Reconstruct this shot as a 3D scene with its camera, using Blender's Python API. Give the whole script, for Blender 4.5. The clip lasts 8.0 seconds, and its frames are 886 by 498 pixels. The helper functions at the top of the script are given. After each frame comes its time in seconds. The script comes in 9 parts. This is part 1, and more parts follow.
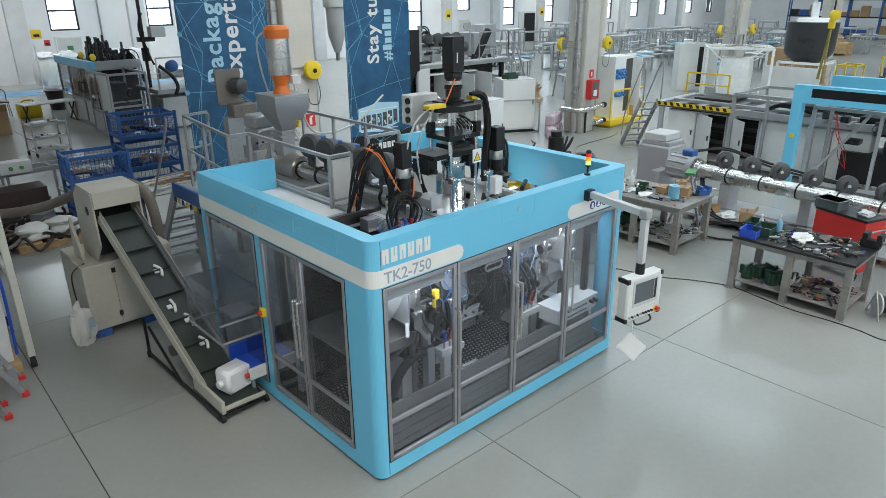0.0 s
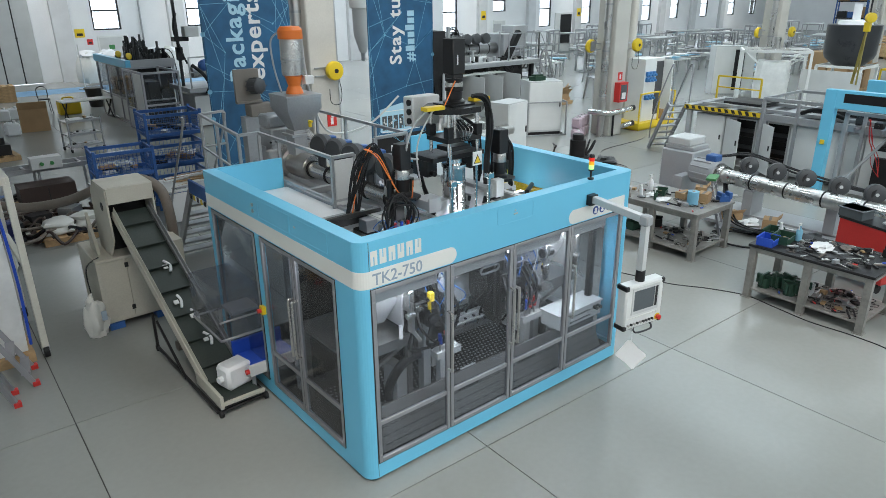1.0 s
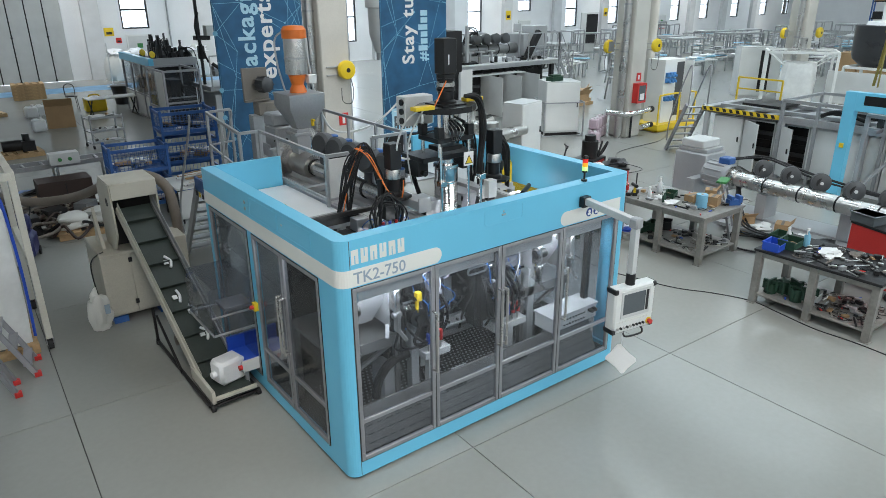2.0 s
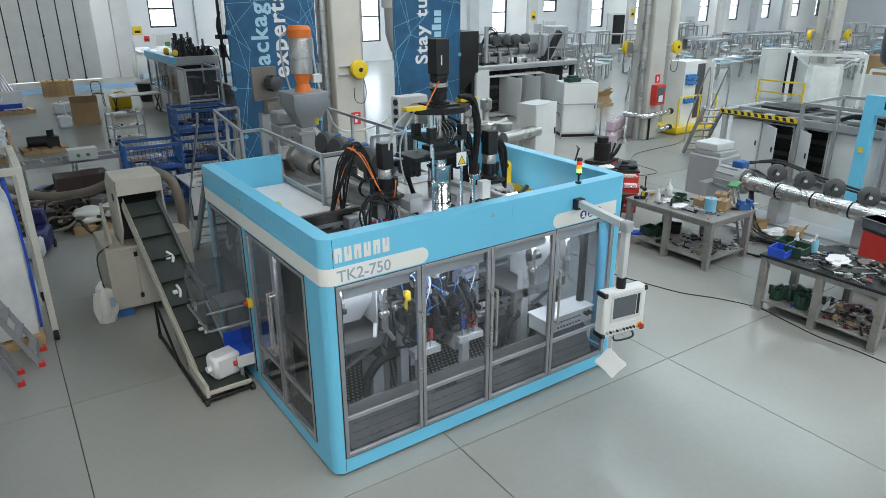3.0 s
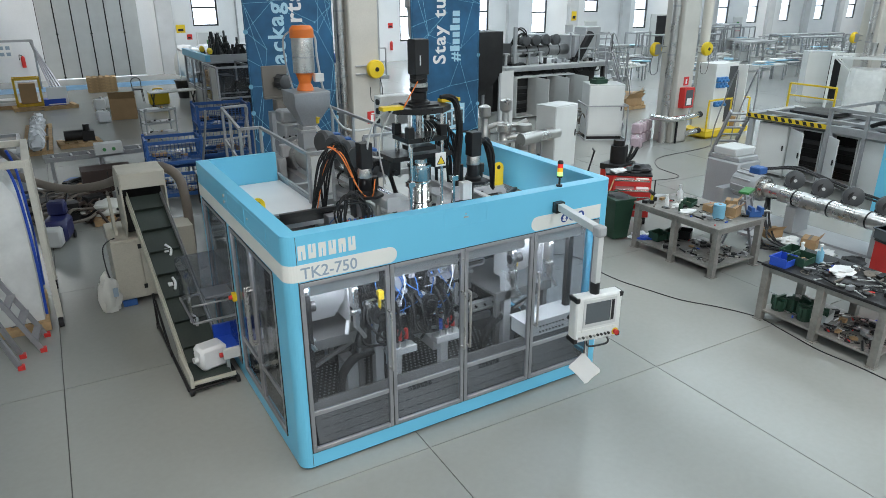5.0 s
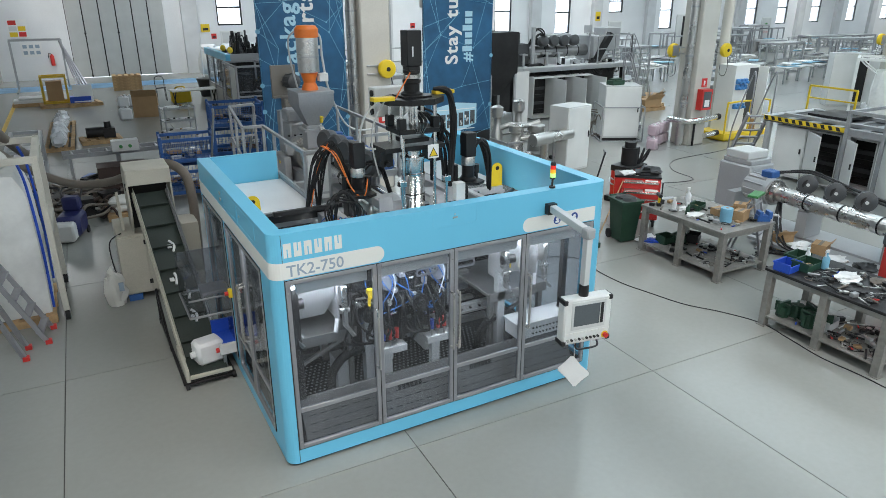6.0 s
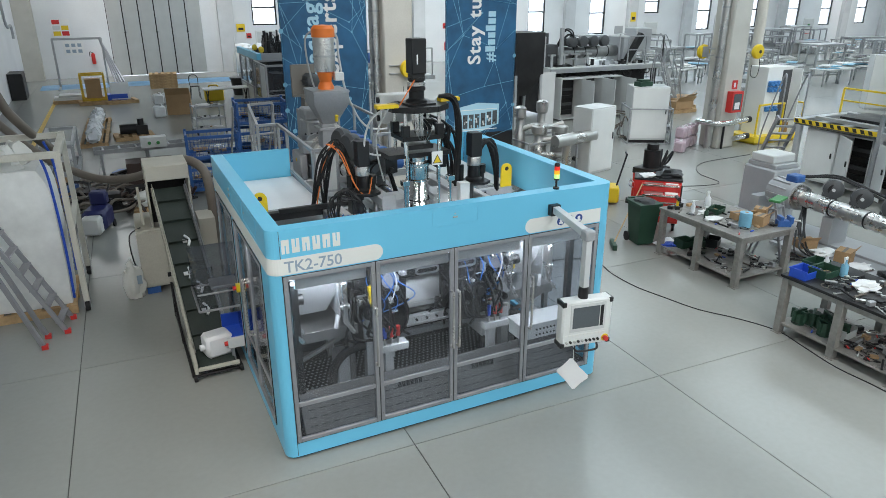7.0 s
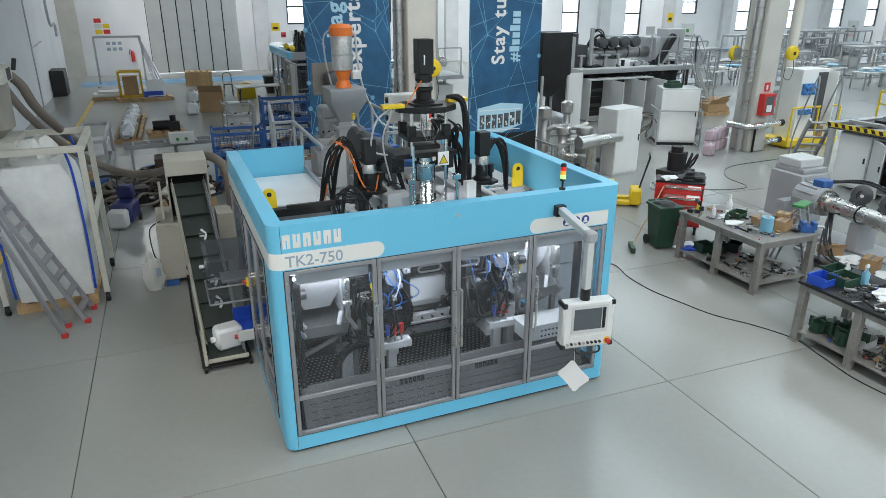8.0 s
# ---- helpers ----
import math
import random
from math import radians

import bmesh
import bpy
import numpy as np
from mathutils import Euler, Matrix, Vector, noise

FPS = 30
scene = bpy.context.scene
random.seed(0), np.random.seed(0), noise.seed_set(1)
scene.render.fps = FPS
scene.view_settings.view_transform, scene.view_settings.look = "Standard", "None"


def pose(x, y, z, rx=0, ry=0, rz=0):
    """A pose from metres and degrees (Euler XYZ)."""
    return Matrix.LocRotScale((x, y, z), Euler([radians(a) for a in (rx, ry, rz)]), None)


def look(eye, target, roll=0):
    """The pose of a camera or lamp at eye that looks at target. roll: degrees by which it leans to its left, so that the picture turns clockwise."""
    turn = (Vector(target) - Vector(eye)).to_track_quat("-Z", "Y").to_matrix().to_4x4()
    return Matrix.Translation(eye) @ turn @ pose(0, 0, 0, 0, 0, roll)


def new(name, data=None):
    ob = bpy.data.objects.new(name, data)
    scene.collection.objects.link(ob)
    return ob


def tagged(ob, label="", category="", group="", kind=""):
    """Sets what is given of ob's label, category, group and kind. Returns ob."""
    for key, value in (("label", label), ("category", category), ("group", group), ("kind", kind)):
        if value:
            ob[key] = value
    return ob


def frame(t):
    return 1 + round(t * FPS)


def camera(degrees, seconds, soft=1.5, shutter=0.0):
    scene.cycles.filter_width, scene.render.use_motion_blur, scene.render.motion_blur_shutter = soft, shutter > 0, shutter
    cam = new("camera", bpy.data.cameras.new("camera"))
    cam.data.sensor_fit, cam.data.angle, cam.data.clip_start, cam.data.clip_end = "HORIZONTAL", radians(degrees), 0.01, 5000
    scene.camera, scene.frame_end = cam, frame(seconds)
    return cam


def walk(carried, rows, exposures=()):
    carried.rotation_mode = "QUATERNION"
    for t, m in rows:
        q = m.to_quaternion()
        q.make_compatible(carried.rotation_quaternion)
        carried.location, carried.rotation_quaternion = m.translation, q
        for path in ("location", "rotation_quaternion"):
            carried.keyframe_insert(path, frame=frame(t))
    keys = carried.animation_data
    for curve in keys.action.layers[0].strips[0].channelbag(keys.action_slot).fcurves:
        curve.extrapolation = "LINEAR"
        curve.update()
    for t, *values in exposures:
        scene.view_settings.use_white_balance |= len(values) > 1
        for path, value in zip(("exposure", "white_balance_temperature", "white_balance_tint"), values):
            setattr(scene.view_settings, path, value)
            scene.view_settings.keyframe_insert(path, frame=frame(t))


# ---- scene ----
cam = camera(66.9, 8.0, soft=0.55)
PATH = [
    (0, (-3.249, -4.289, 4.469), (-1.981, -2.917, 3.753), -0.5),
    (0.5, (-3.085, -4.409, 4.467), (-1.857, -3.001, 3.753), -0.4),
    (1, (-2.931, -4.535, 4.475), (-1.741, -3.094, 3.762), -0.4),
    (1.5, (-2.774, -4.656, 4.474), (-1.615, -3.19, 3.761), -0.4),
    (3, (-2.328, -4.999, 4.479), (-1.26, -3.466, 3.766), -0.2),
    (3.5, (-2.185, -5.107, 4.482), (-1.146, -3.553, 3.77), -0.1),
    (4, (-2.035, -5.21, 4.488), (-1.023, -3.639, 3.775), -0.1),
    (4.5, (-1.893, -5.307, 4.491), (-0.906, -3.721, 3.778), -0.1),
    (6, (-1.445, -5.592, 4.501), (-0.544, -3.955, 3.787), 0.0),
    (6.5, (-1.297, -5.686, 4.499), (-0.439, -4.026, 3.787), 0.0),
    (7, (-1.155, -5.77, 4.499), (-0.342, -4.088, 3.786), 0.0),
    (7.5, (-1.014, -5.843, 4.492), (-0.246, -4.14, 3.779), 0.1),
    (8, (-0.877, -5.913, 4.488), (-0.153, -4.19, 3.775), 0.1),
]
walk(cam, [(t, look(eye, target, roll)) for t, eye, target, roll in PATH])

# ---- world and light ----
world = bpy.data.worlds.new("sky")
scene.world = world
world.use_nodes = True
wn = world.node_tree.nodes
sky = wn.new("ShaderNodeTexSky")
sky.sky_type, sky.sun_disc = "NISHITA", False
sky.sun_elevation, sky.sun_rotation = radians(38), radians(200)
sky.dust_density = 3.0
wn["Background"].inputs[1].default_value = 0.13
world.node_tree.links.new(sky.outputs[0], wn["Background"].inputs[0])
sun = new("sun", bpy.data.lights.new("sun", "SUN"))
sun.data.energy, sun.data.angle, sun.data.color = 1.0, radians(15), (1, 0.96, 0.9)
sun.matrix_world = look((0, 0, 60), (12, 30, 0))
scene.view_settings.exposure = -0.05

HALL = (-5.3, 86.0, -26.0, 38.3, 9.0)   # west, east, south, north faces, ceiling height


# ---- mesh building ----
def chamfer_topology():
    bm = bmesh.new()
    key = []
    for sx in (-1, 1):
        for sy in (-1, 1):
            for sz in (-1, 1):
                for k in range(3):
                    p = [sx * 0.8, sy * 0.8, sz * 0.8]
                    p[k] = (sx, sy, sz)[k]
                    bm.verts.new(p)
                    key.append((sx, sy, sz, k))
    bm.verts.index_update()
    bmesh.ops.convex_hull(bm, input=bm.verts)
    bmesh.ops.dissolve_limit(bm, angle_limit=0.01, verts=bm.verts, edges=bm.edges)
    bm.verts.index_update()
    faces = [[v.index for v in f.verts] for f in bm.faces]
    order = [tuple(v.co) for v in bm.verts]
    bm.free()
    return order, faces


CH_V, CH_F = chamfer_topology()


class Geo:
    """Gathers points and faces; each face has a material slot and a smooth flag."""

    def __init__(self):
        self.v, self.f, self.m, self.s = [], [], [], []
        self.more = []   # further pieces that become parts of their own

    def add(self, verts, faces, m=0, smooth=False, at=None):
        o = len(self.v)
        if at is not None:
            verts = [at @ Vector(p) for p in verts]
        self.v.extend(tuple(p) for p in verts)
        for f in faces:
            self.f.append([i + o for i in f])
            self.m.append(m)
            self.s.append(smooth)
        return self

    def box(self, x0, x1, y0, y1, z0, z1, m=0, bev=0.004, at=None):
        h = [(x1 - x0) / 2, (y1 - y0) / 2, (z1 - z0) / 2]
        c = [(x1 + x0) / 2, (y1 + y0) / 2, (z1 + z0) / 2]
        b = min(bev, 0.3 * min(h))
        vs = []
        for p in CH_V:
            vs.append([c[k] + math.copysign(h[k] - (b if abs(p[k]) < 0.9 else 0), p[k]) for k in range(3)])
        return self.add(vs, CH_F, m, False, at)

    def cyl(self, p0, p1, r0, r1=None, n=16, m=0, caps=True, at=None):
        r1 = r0 if r1 is None else r1
        p0, p1 = Vector(p0), Vector(p1)
        q = (p1 - p0).to_track_quat("Z", "Y")
        vs = []
        for p, r in ((p0, r0), (p1, r1)):
            for i in range(n):
                a = 2 * math.pi * i / n
                vs.append(p + q @ Vector((r * math.cos(a), r * math.sin(a), 0)))
        fs = [[i, (i + 1) % n, n + (i + 1) % n, n + i] for i in range(n)]
        self.add(vs, fs, m, True, at)
        if caps:
            self.add(vs, [list(range(n))[::-1], list(range(n, 2 * n))], m, False, at)
        return self

    def lathe(self, prof, p0=(0, 0, 0), axis=(0, 0, 1), n=20, m=0, smooth=True, at=None):
        """prof: (radius, height) pairs from end to end."""
        q, p0 = Vector(axis).to_track_quat("Z", "Y"), Vector(p0)
        vs, fs = [], []
        for r, h in prof:
            for i in range(n):
                a = 2 * math.pi * i / n
                vs.append(p0 + q @ Vector((r * math.cos(a), r * math.sin(a), h)))
        for j in range(len(prof) - 1):
            for i in range(n):
                fs.append([j * n + i, j * n + (i + 1) % n, (j + 1) * n + (i + 1) % n, (j + 1) * n + i])
        fs.append(list(range(n))[::-1])
        fs.append([(len(prof) - 1) * n + i for i in range(n)])
        return self.add(vs, fs, m, smooth, at)

    def tube(self, pts, r, n=8, m=0, smooth_path=True, at=None):
        pts = [Vector(p) for p in pts]
        if smooth_path and len(pts) > 2:
            out = []
            for i in range(len(pts) - 1):
                a, b, c, d = pts[max(i - 1, 0)], pts[i], pts[i + 1], pts[min(i + 2, len(pts) - 1)]
                for k in range(6):
                    t = k / 6
                    out.append(0.5 * (2 * b + (c - a) * t + (2 * a - 5 * b + 4 * c - d) * t * t + (3 * b - a - 3 * c + d) * t ** 3))
            pts = out + [pts[-1]]
        up = Vector((0, 0, 1))
        vs, fs = [], []
        side = None
        for i, p in enumerate(pts):
            d = (pts[min(i + 1, len(pts) - 1)] - pts[max(i - 1, 0)]).normalized()
            if side is None:
                side = d.cross(up)
                if side.length < 0.1:
                    side = d.cross(Vector((1, 0, 0)))
            side = (side - d * side.dot(d)).normalized()
            w = d.cross(side)
            for k in range(n):
                a = 2 * math.pi * k / n
                vs.append(p + side * (r * math.cos(a)) + w * (r * math.sin(a)))
        for i in range(len(pts) - 1):
            for k in range(n):
                fs.append([i * n + k, i * n + (k + 1) % n, (i + 1) * n + (k + 1) % n, (i + 1) * n + k])
        fs.append(list(range(n))[::-1])
        fs.append([(len(pts) - 1) * n + k for k in range(n)])
        return self.add(vs, fs, m, True, at)

    def bars(self, pts, w, m=0, at=None, h=None):
        """Square-section bars from point to point."""
        h = w if h is None else h
        for a, b in zip(pts[:-1], pts[1:]):
            a, b = Vector(a), Vector(b)
            q = (b - a).to_track_quat("Z", "Y").to_matrix().to_4x4()
            if abs((b - a).normalized().z) > 0.99:
                q = Matrix.Identity(4) if b.z > a.z else Matrix.Rotation(math.pi, 4, "X")
            t = Matrix.Translation(a) @ q
            self.box(-w / 2, w / 2, -h / 2, h / 2, 0, (b - a).length, m, 0.003, t if at is None else at @ t)
        return self

    def prism(self, poly, z0, z1, m=0, at=None, smooth=False):
        """A flat outline (x, y), counter-clockwise, raised from z0 to z1."""
        n = len(poly)
        vs = [(x, y, z0) for x, y in poly] + [(x, y, z1) for x, y in poly]
        self.add(vs, [[i, (i + 1) % n, n + (i + 1) % n, n + i] for i in range(n)], m, smooth, at)
        return self.add(vs, [list(range(n))[::-1], list(range(n, 2 * n))], m, False, at)

    def strip(self, path, th, z0, z1, m=0):
        """A wall of thickness th to the left of the path, which is a list of (x, y)."""
        pts = [Vector(p) for p in path]
        inn = []
        for i, p in enumerate(pts):
            d0 = (p - pts[i - 1]).normalized() if i else (pts[1] - p).normalized()
            d1 = (pts[i + 1] - p).normalized() if i < len(pts) - 1 else d0
            n0, n1 = Vector((-d0.y, d0.x)), Vector((-d1.y, d1.x))
            b = (n0 + n1).normalized()
            inn.append(p + b * (th / max(b.dot(n0), 0.3)))
        n = len(pts)
        vs = [(p.x, p.y, z) for z in (z0, z1) for p in pts] + [(p.x, p.y, z) for z in (z0, z1) for p in inn]
        for i in range(n - 1):
            self.add([vs[i], vs[i + 1], vs[n + i + 1], vs[n + i]], [[0, 1, 2, 3]], m)
            self.add([vs[2 * n + i], vs[2 * n + i + 1], vs[3 * n + i + 1], vs[3 * n + i]], [[3, 2, 1, 0]], m)
            self.add([vs[n + i], vs[n + i + 1], vs[3 * n + i + 1], vs[3 * n + i]], [[0, 1, 2, 3]], m)
            self.add([vs[i], vs[i + 1], vs[2 * n + i + 1], vs[2 * n + i]], [[3, 2, 1, 0]], m)
        for i in (0, n - 1):
            self.add([vs[i], vs[n + i], vs[3 * n + i], vs[2 * n + i]], [[0, 1, 2, 3]], m)
        return self

    def blob(self, c, rx, ry, rz, seed=0, rough=0.25, n=10, m=0, flat=True, at=None):
        """A lumpy closed body, flat underneath: a sack, a rag, a heap."""
        vs, fs = [], []
        c = Vector(c)
        rows = n // 2 + 1
        for j in range(rows + 1):
            th = math.pi * j / rows
            for i in range(n):
                a = 2 * math.pi * i / n
                d = Vector((math.sin(th) * math.cos(a), math.sin(th) * math.sin(a), math.cos(th)))
                k = 1 + rough * noise.noise(d * 1.7 + Vector((seed * 3.1, seed, 0))) + 0.5 * rough * noise.noise(d * 4 + Vector((seed, 0, seed)))
                p = Vector((d.x * rx * k, d.y * ry * k, d.z * rz * k))
                if flat:
                    p.z = max(p.z, -rz * 0.55)
                vs.append(c + p)
        for j in range(rows):
            for i in range(n):
                fs.append([(j + 1) * n + i, (j + 1) * n + (i + 1) % n, j * n + (i + 1) % n, j * n + i])
        return self.add(vs, fs, m, True, at)

    def mesh(self, name, mats):
        me = bpy.data.meshes.new(name)
        me.from_pydata(self.v, [], self.f)
        for k in (mats if isinstance(mats, (list, tuple)) else [mats]):
            me.materials.append(k)
        me.polygons.foreach_set("material_index", self.m)
        me.polygons.foreach_set("use_smooth", self.s)
        me.update()
        me.set_sharp_from_angle(angle=radians(38))
        return me


def part(name, geo, mats, parent=None, label="", at=None):
    ob = new(name, geo.mesh(name, mats))
    ob.parent = parent
    if at is not None:
        ob.matrix_basis = at
    for piece in geo.more:
        part(name, piece, mats, parent, label, at)
    return tagged(ob, label)


def thing(name, label, category, at=None, group="", kind=""):
    """An Empty at a thing's base, which carries its parts."""
    ob = new(name)
    ob.empty_display_size = 0.1
    if at is not None:
        ob.matrix_basis = at
    return tagged(ob, label, category, group, kind)


def solid(name, geo, mats, label, category="", at=None, group="", kind=""):
    return tagged(part(name, geo, mats, None, "", at), label, category, group, kind)


def lettering(name, body, size, material, parent, at, label="", extrude=0.0015, align="LEFT", bold=0.012, spacing=1.0):
    cu = bpy.data.curves.new(name, "FONT")
    cu.body, cu.size, cu.extrude, cu.align_x, cu.resolution_u = body, size, extrude, align, 3
    cu.offset = size * bold
    cu.space_character = spacing
    tmp = bpy.data.objects.new(name, cu)
    scene.collection.objects.link(tmp)
    dg = bpy.context.evaluated_depsgraph_get()
    me = bpy.data.meshes.new_from_object(tmp.evaluated_get(dg))
    bpy.data.objects.remove(tmp)
    bpy.data.curves.remove(cu)
    me.materials.clear()
    me.materials.append(material)
    ob = new(name, me)
    ob.parent = parent
    ob.matrix_basis = at
    return tagged(ob, label)


# ---- materials ----
def surface(name, col, rough=0.5, metal=0.0, var=0.12, grain=60.0, stain=1.6, bump=0.05, rvar=0.12, spec=0.5, coat=0.0, tint=None, per_piece=0.0):
    """A worn surface: fine grain and broad stains shift its colour and gloss, grain gives a little relief."""
    mt = bpy.data.materials.new(name)
    mt.use_nodes = True
    nt = mt.node_tree
    bs = nt.nodes["Principled BSDF"]
    tc = nt.nodes.new("ShaderNodeTexCoord")
    fine, broad = nt.nodes.new("ShaderNodeTexNoise"), nt.nodes.new("ShaderNodeTexNoise")
    fine.inputs["Scale"].default_value, fine.inputs["Detail"].default_value = grain, 3
    broad.inputs["Scale"].default_value, broad.inputs["Detail"].default_value = stain, 5
    for t in (fine, broad):
        nt.links.new(tc.outputs["Object"], t.inputs["Vector"])
    mul = nt.nodes.new("ShaderNodeMath")
    mul.operation = "MULTIPLY_ADD"
    nt.links.new(fine.outputs[0], mul.inputs[0])
    mul.inputs[1].default_value = 0.45
    nt.links.new(broad.outputs[0], mul.inputs[2])
    ramp = nt.nodes.new("ShaderNodeMapRange")
    ramp.inputs[1].default_value, ramp.inputs[2].default_value = 0.45, 1.0
    nt.links.new(mul.outputs[0], ramp.inputs[0])
    mix = nt.nodes.new("ShaderNodeMix")
    mix.data_type = "RGBA"
    lo = tint if tint else tuple(c * (1 - 1.6 * var) for c in col)
    hi = tuple(min(1, c * (1 + var)) for c in col)
    mix.inputs[6].default_value, mix.inputs[7].default_value = (*lo, 1), (*hi, 1)
    nt.links.new(ramp.outputs[0], mix.inputs[0])
    out = mix.outputs[2]
    if per_piece:
        inf = nt.nodes.new("ShaderNodeObjectInfo")
        hsv = nt.nodes.new("ShaderNodeHueSaturation")
        mr = nt.nodes.new("ShaderNodeMapRange")
        mr.inputs[3].default_value, mr.inputs[4].default_value = 1 - per_piece, 1 + per_piece
        nt.links.new(inf.outputs["Random"], mr.inputs[0])
        nt.links.new(mr.outputs[0], hsv.inputs["Value"])
        nt.links.new(out, hsv.inputs["Color"])
        out = hsv.outputs[0]
    nt.links.new(out, bs.inputs["Base Color"])
    rr = nt.nodes.new("ShaderNodeMapRange")
    rr.inputs[3].default_value, rr.inputs[4].default_value = min(1, rough + rvar), max(0.02, rough - rvar)
    nt.links.new(ramp.outputs[0], rr.inputs[0])
    nt.links.new(rr.outputs[0], bs.inputs["Roughness"])
    bs.inputs["Metallic"].default_value = metal
    bs.inputs["Specular IOR Level"].default_value = spec
    bs.inputs["Coat Weight"].default_value = coat
    if bump:
        bp = nt.nodes.new("ShaderNodeBump")
        bp.inputs["Strength"].default_value, bp.inputs["Distance"].default_value = bump, 0.004
        nt.links.new(fine.outputs[0], bp.inputs["Height"])
        nt.links.new(bp.outputs[0], bs.inputs["Normal"])
    return mt


def clear(name, tint=(0.80, 0.82, 0.85), haze=0.021, gloss=0.06):
    """Clear sheet: it lets most light straight through, mirrors a little at a slant, and is hazed by fine scratches."""
    mt = bpy.data.materials.new(name)
    mt.use_nodes = True
    nt = mt.node_tree
    out = nt.nodes["Material Output"]
    nt.nodes.remove(nt.nodes["Principled BSDF"])
    tr, gl, df = (nt.nodes.new("ShaderNodeBsdf" + k) for k in ("Transparent", "Glossy", "Diffuse"))
    tr.inputs[0].default_value = (*tint, 1)
    gl.inputs["Roughness"].default_value = gloss
    df.inputs[0].default_value = (0.75, 0.77, 0.8, 1)
    lw, pw, fr = nt.nodes.new("ShaderNodeLayerWeight"), nt.nodes.new("ShaderNodeMath"), nt.nodes.new("ShaderNodeMath")
    pw.operation, fr.operation = "POWER", "MULTIPLY_ADD"
    pw.inputs[1].default_value, fr.inputs[1].default_value, fr.inputs[2].default_value = 4.0, 0.6, 0.018
    nt.links.new(lw.outputs["Facing"], pw.inputs[0])
    nt.links.new(pw.outputs[0], fr.inputs[0])
    a, b = nt.nodes.new("ShaderNodeMixShader"), nt.nodes.new("ShaderNodeMixShader")
    nz, mr, tc = nt.nodes.new("ShaderNodeTexNoise"), nt.nodes.new("ShaderNodeMapRange"), nt.nodes.new("ShaderNodeTexCoord")
    nz.inputs["Scale"].default_value, nz.inputs["Detail"].default_value = 3.0, 6
    mr.inputs[1].default_value, mr.inputs[2].default_value = 0.3, 0.75
    mr.inputs[3].default_value, mr.inputs[4].default_value = haze * 0.4, haze * 1.7
    nt.links.new(tc.outputs["Object"], nz.inputs["Vector"])
    nt.links.new(nz.outputs[0], mr.inputs[0])
    nt.links.new(mr.outputs[0], a.inputs[0])
    nt.links.new(tr.outputs[0], a.inputs[1])
    nt.links.new(df.outputs[0], a.inputs[2])
    nt.links.new(fr.outputs[0], b.inputs[0])
    nt.links.new(a.outputs[0], b.inputs[1])
    nt.links.new(gl.outputs[0], b.inputs[2])
    nt.links.new(b.outputs[0], out.inputs[0])
    return mt


def glow(name, col, power):
    mt = bpy.data.materials.new(name)
    mt.use_nodes = True
    bs = mt.node_tree.nodes["Principled BSDF"]
    bs.inputs["Base Color"].default_value = (*col, 1)
    bs.inputs["Emission Color"].default_value = (*col, 1)
    bs.inputs["Emission Strength"].default_value = power
    return mt


M_FLOOR = surface("resin_floor", (0.305, 0.31, 0.29), 0.22, var=0.05, grain=14, stain=0.5, bump=0.0, rvar=0.02, spec=0.5, per_piece=0.025)
M_JOINT = surface("joint_filler", (0.07, 0.07, 0.065), 0.8)
M_WALL = surface("white_wall_paint", (0.78, 0.79, 0.80), 0.75, var=0.05, grain=25, stain=0.5, bump=0.03)
M_CEIL = surface("ceiling_panels", (0.42, 0.42, 0.42), 0.8, var=0.05)
M_CONC = surface("painted_concrete", (0.56, 0.54, 0.49), 0.7, var=0.08, grain=30, stain=1.2, bump=0.06)
M_BLUE = surface("sky_blue_enamel", (0.155, 0.55, 0.78), 0.34, var=0.03, grain=140, stain=0.8, bump=0.02, rvar=0.05)
M_BAND = surface("cream_white_enamel", (0.78, 0.78, 0.74), 0.4, var=0.03)
M_ALU = surface("anodised_aluminium", (0.40, 0.40, 0.42), 0.42, 0.75, var=0.06, grain=120)
M_STEEL = surface("brushed_steel", (0.56, 0.55, 0.53), 0.3, 0.95, var=0.08, grain=90)
M_CHROME = surface("polished_steel", (0.78, 0.77, 0.75), 0.22, 1.0, var=0.05, grain=40, rvar=0.06)
M_ZINC = surface("galvanised_steel", (0.45, 0.46, 0.47), 0.45, 0.7, var=0.12, grain=45)
M_GREY = surface("grey_machine_enamel", (0.40, 0.41, 0.42), 0.45, var=0.08)
M_LGREY = surface("light_grey_enamel", (0.62, 0.63, 0.62), 0.45, var=0.06)
M_WHITE = surface("white_enamel", (0.76, 0.77, 0.75), 0.42, var=0.05)
M_CREAM = surface("yellowed_white_enamel", (0.60, 0.58, 0.51), 0.5, var=0.1)
M_BAG = surface("big_bag_cloth", (0.76, 0.77, 0.75), 0.65, var=0.1, grain=9, stain=2, bump=0.5)
M_BEIGE = surface("old_beige_enamel", (0.50, 0.48, 0.41), 0.55, var=0.12)
M_BLACK = surface("black_plastic", (0.012, 0.012, 0.013), 0.42, var=0.2)
M_BLKMET = surface("burnished_black_steel", (0.02, 0.02, 0.021), 0.38, 0.4, var=0.25)
M_RUBBER = surface("black_rubber", (0.013, 0.013, 0.014), 0.7, var=0.2)
M_DARK = surface("oiled_dark_steel", (0.032, 0.031, 0.032), 0.5, 0.5, var=0.25)
M_ORANGE = surface("orange_enamel", (0.82, 0.20, 0.03), 0.4, var=0.06)
M_YELLOW = surface("yellow_enamel", (0.78, 0.55, 0.02), 0.42, var=0.06)
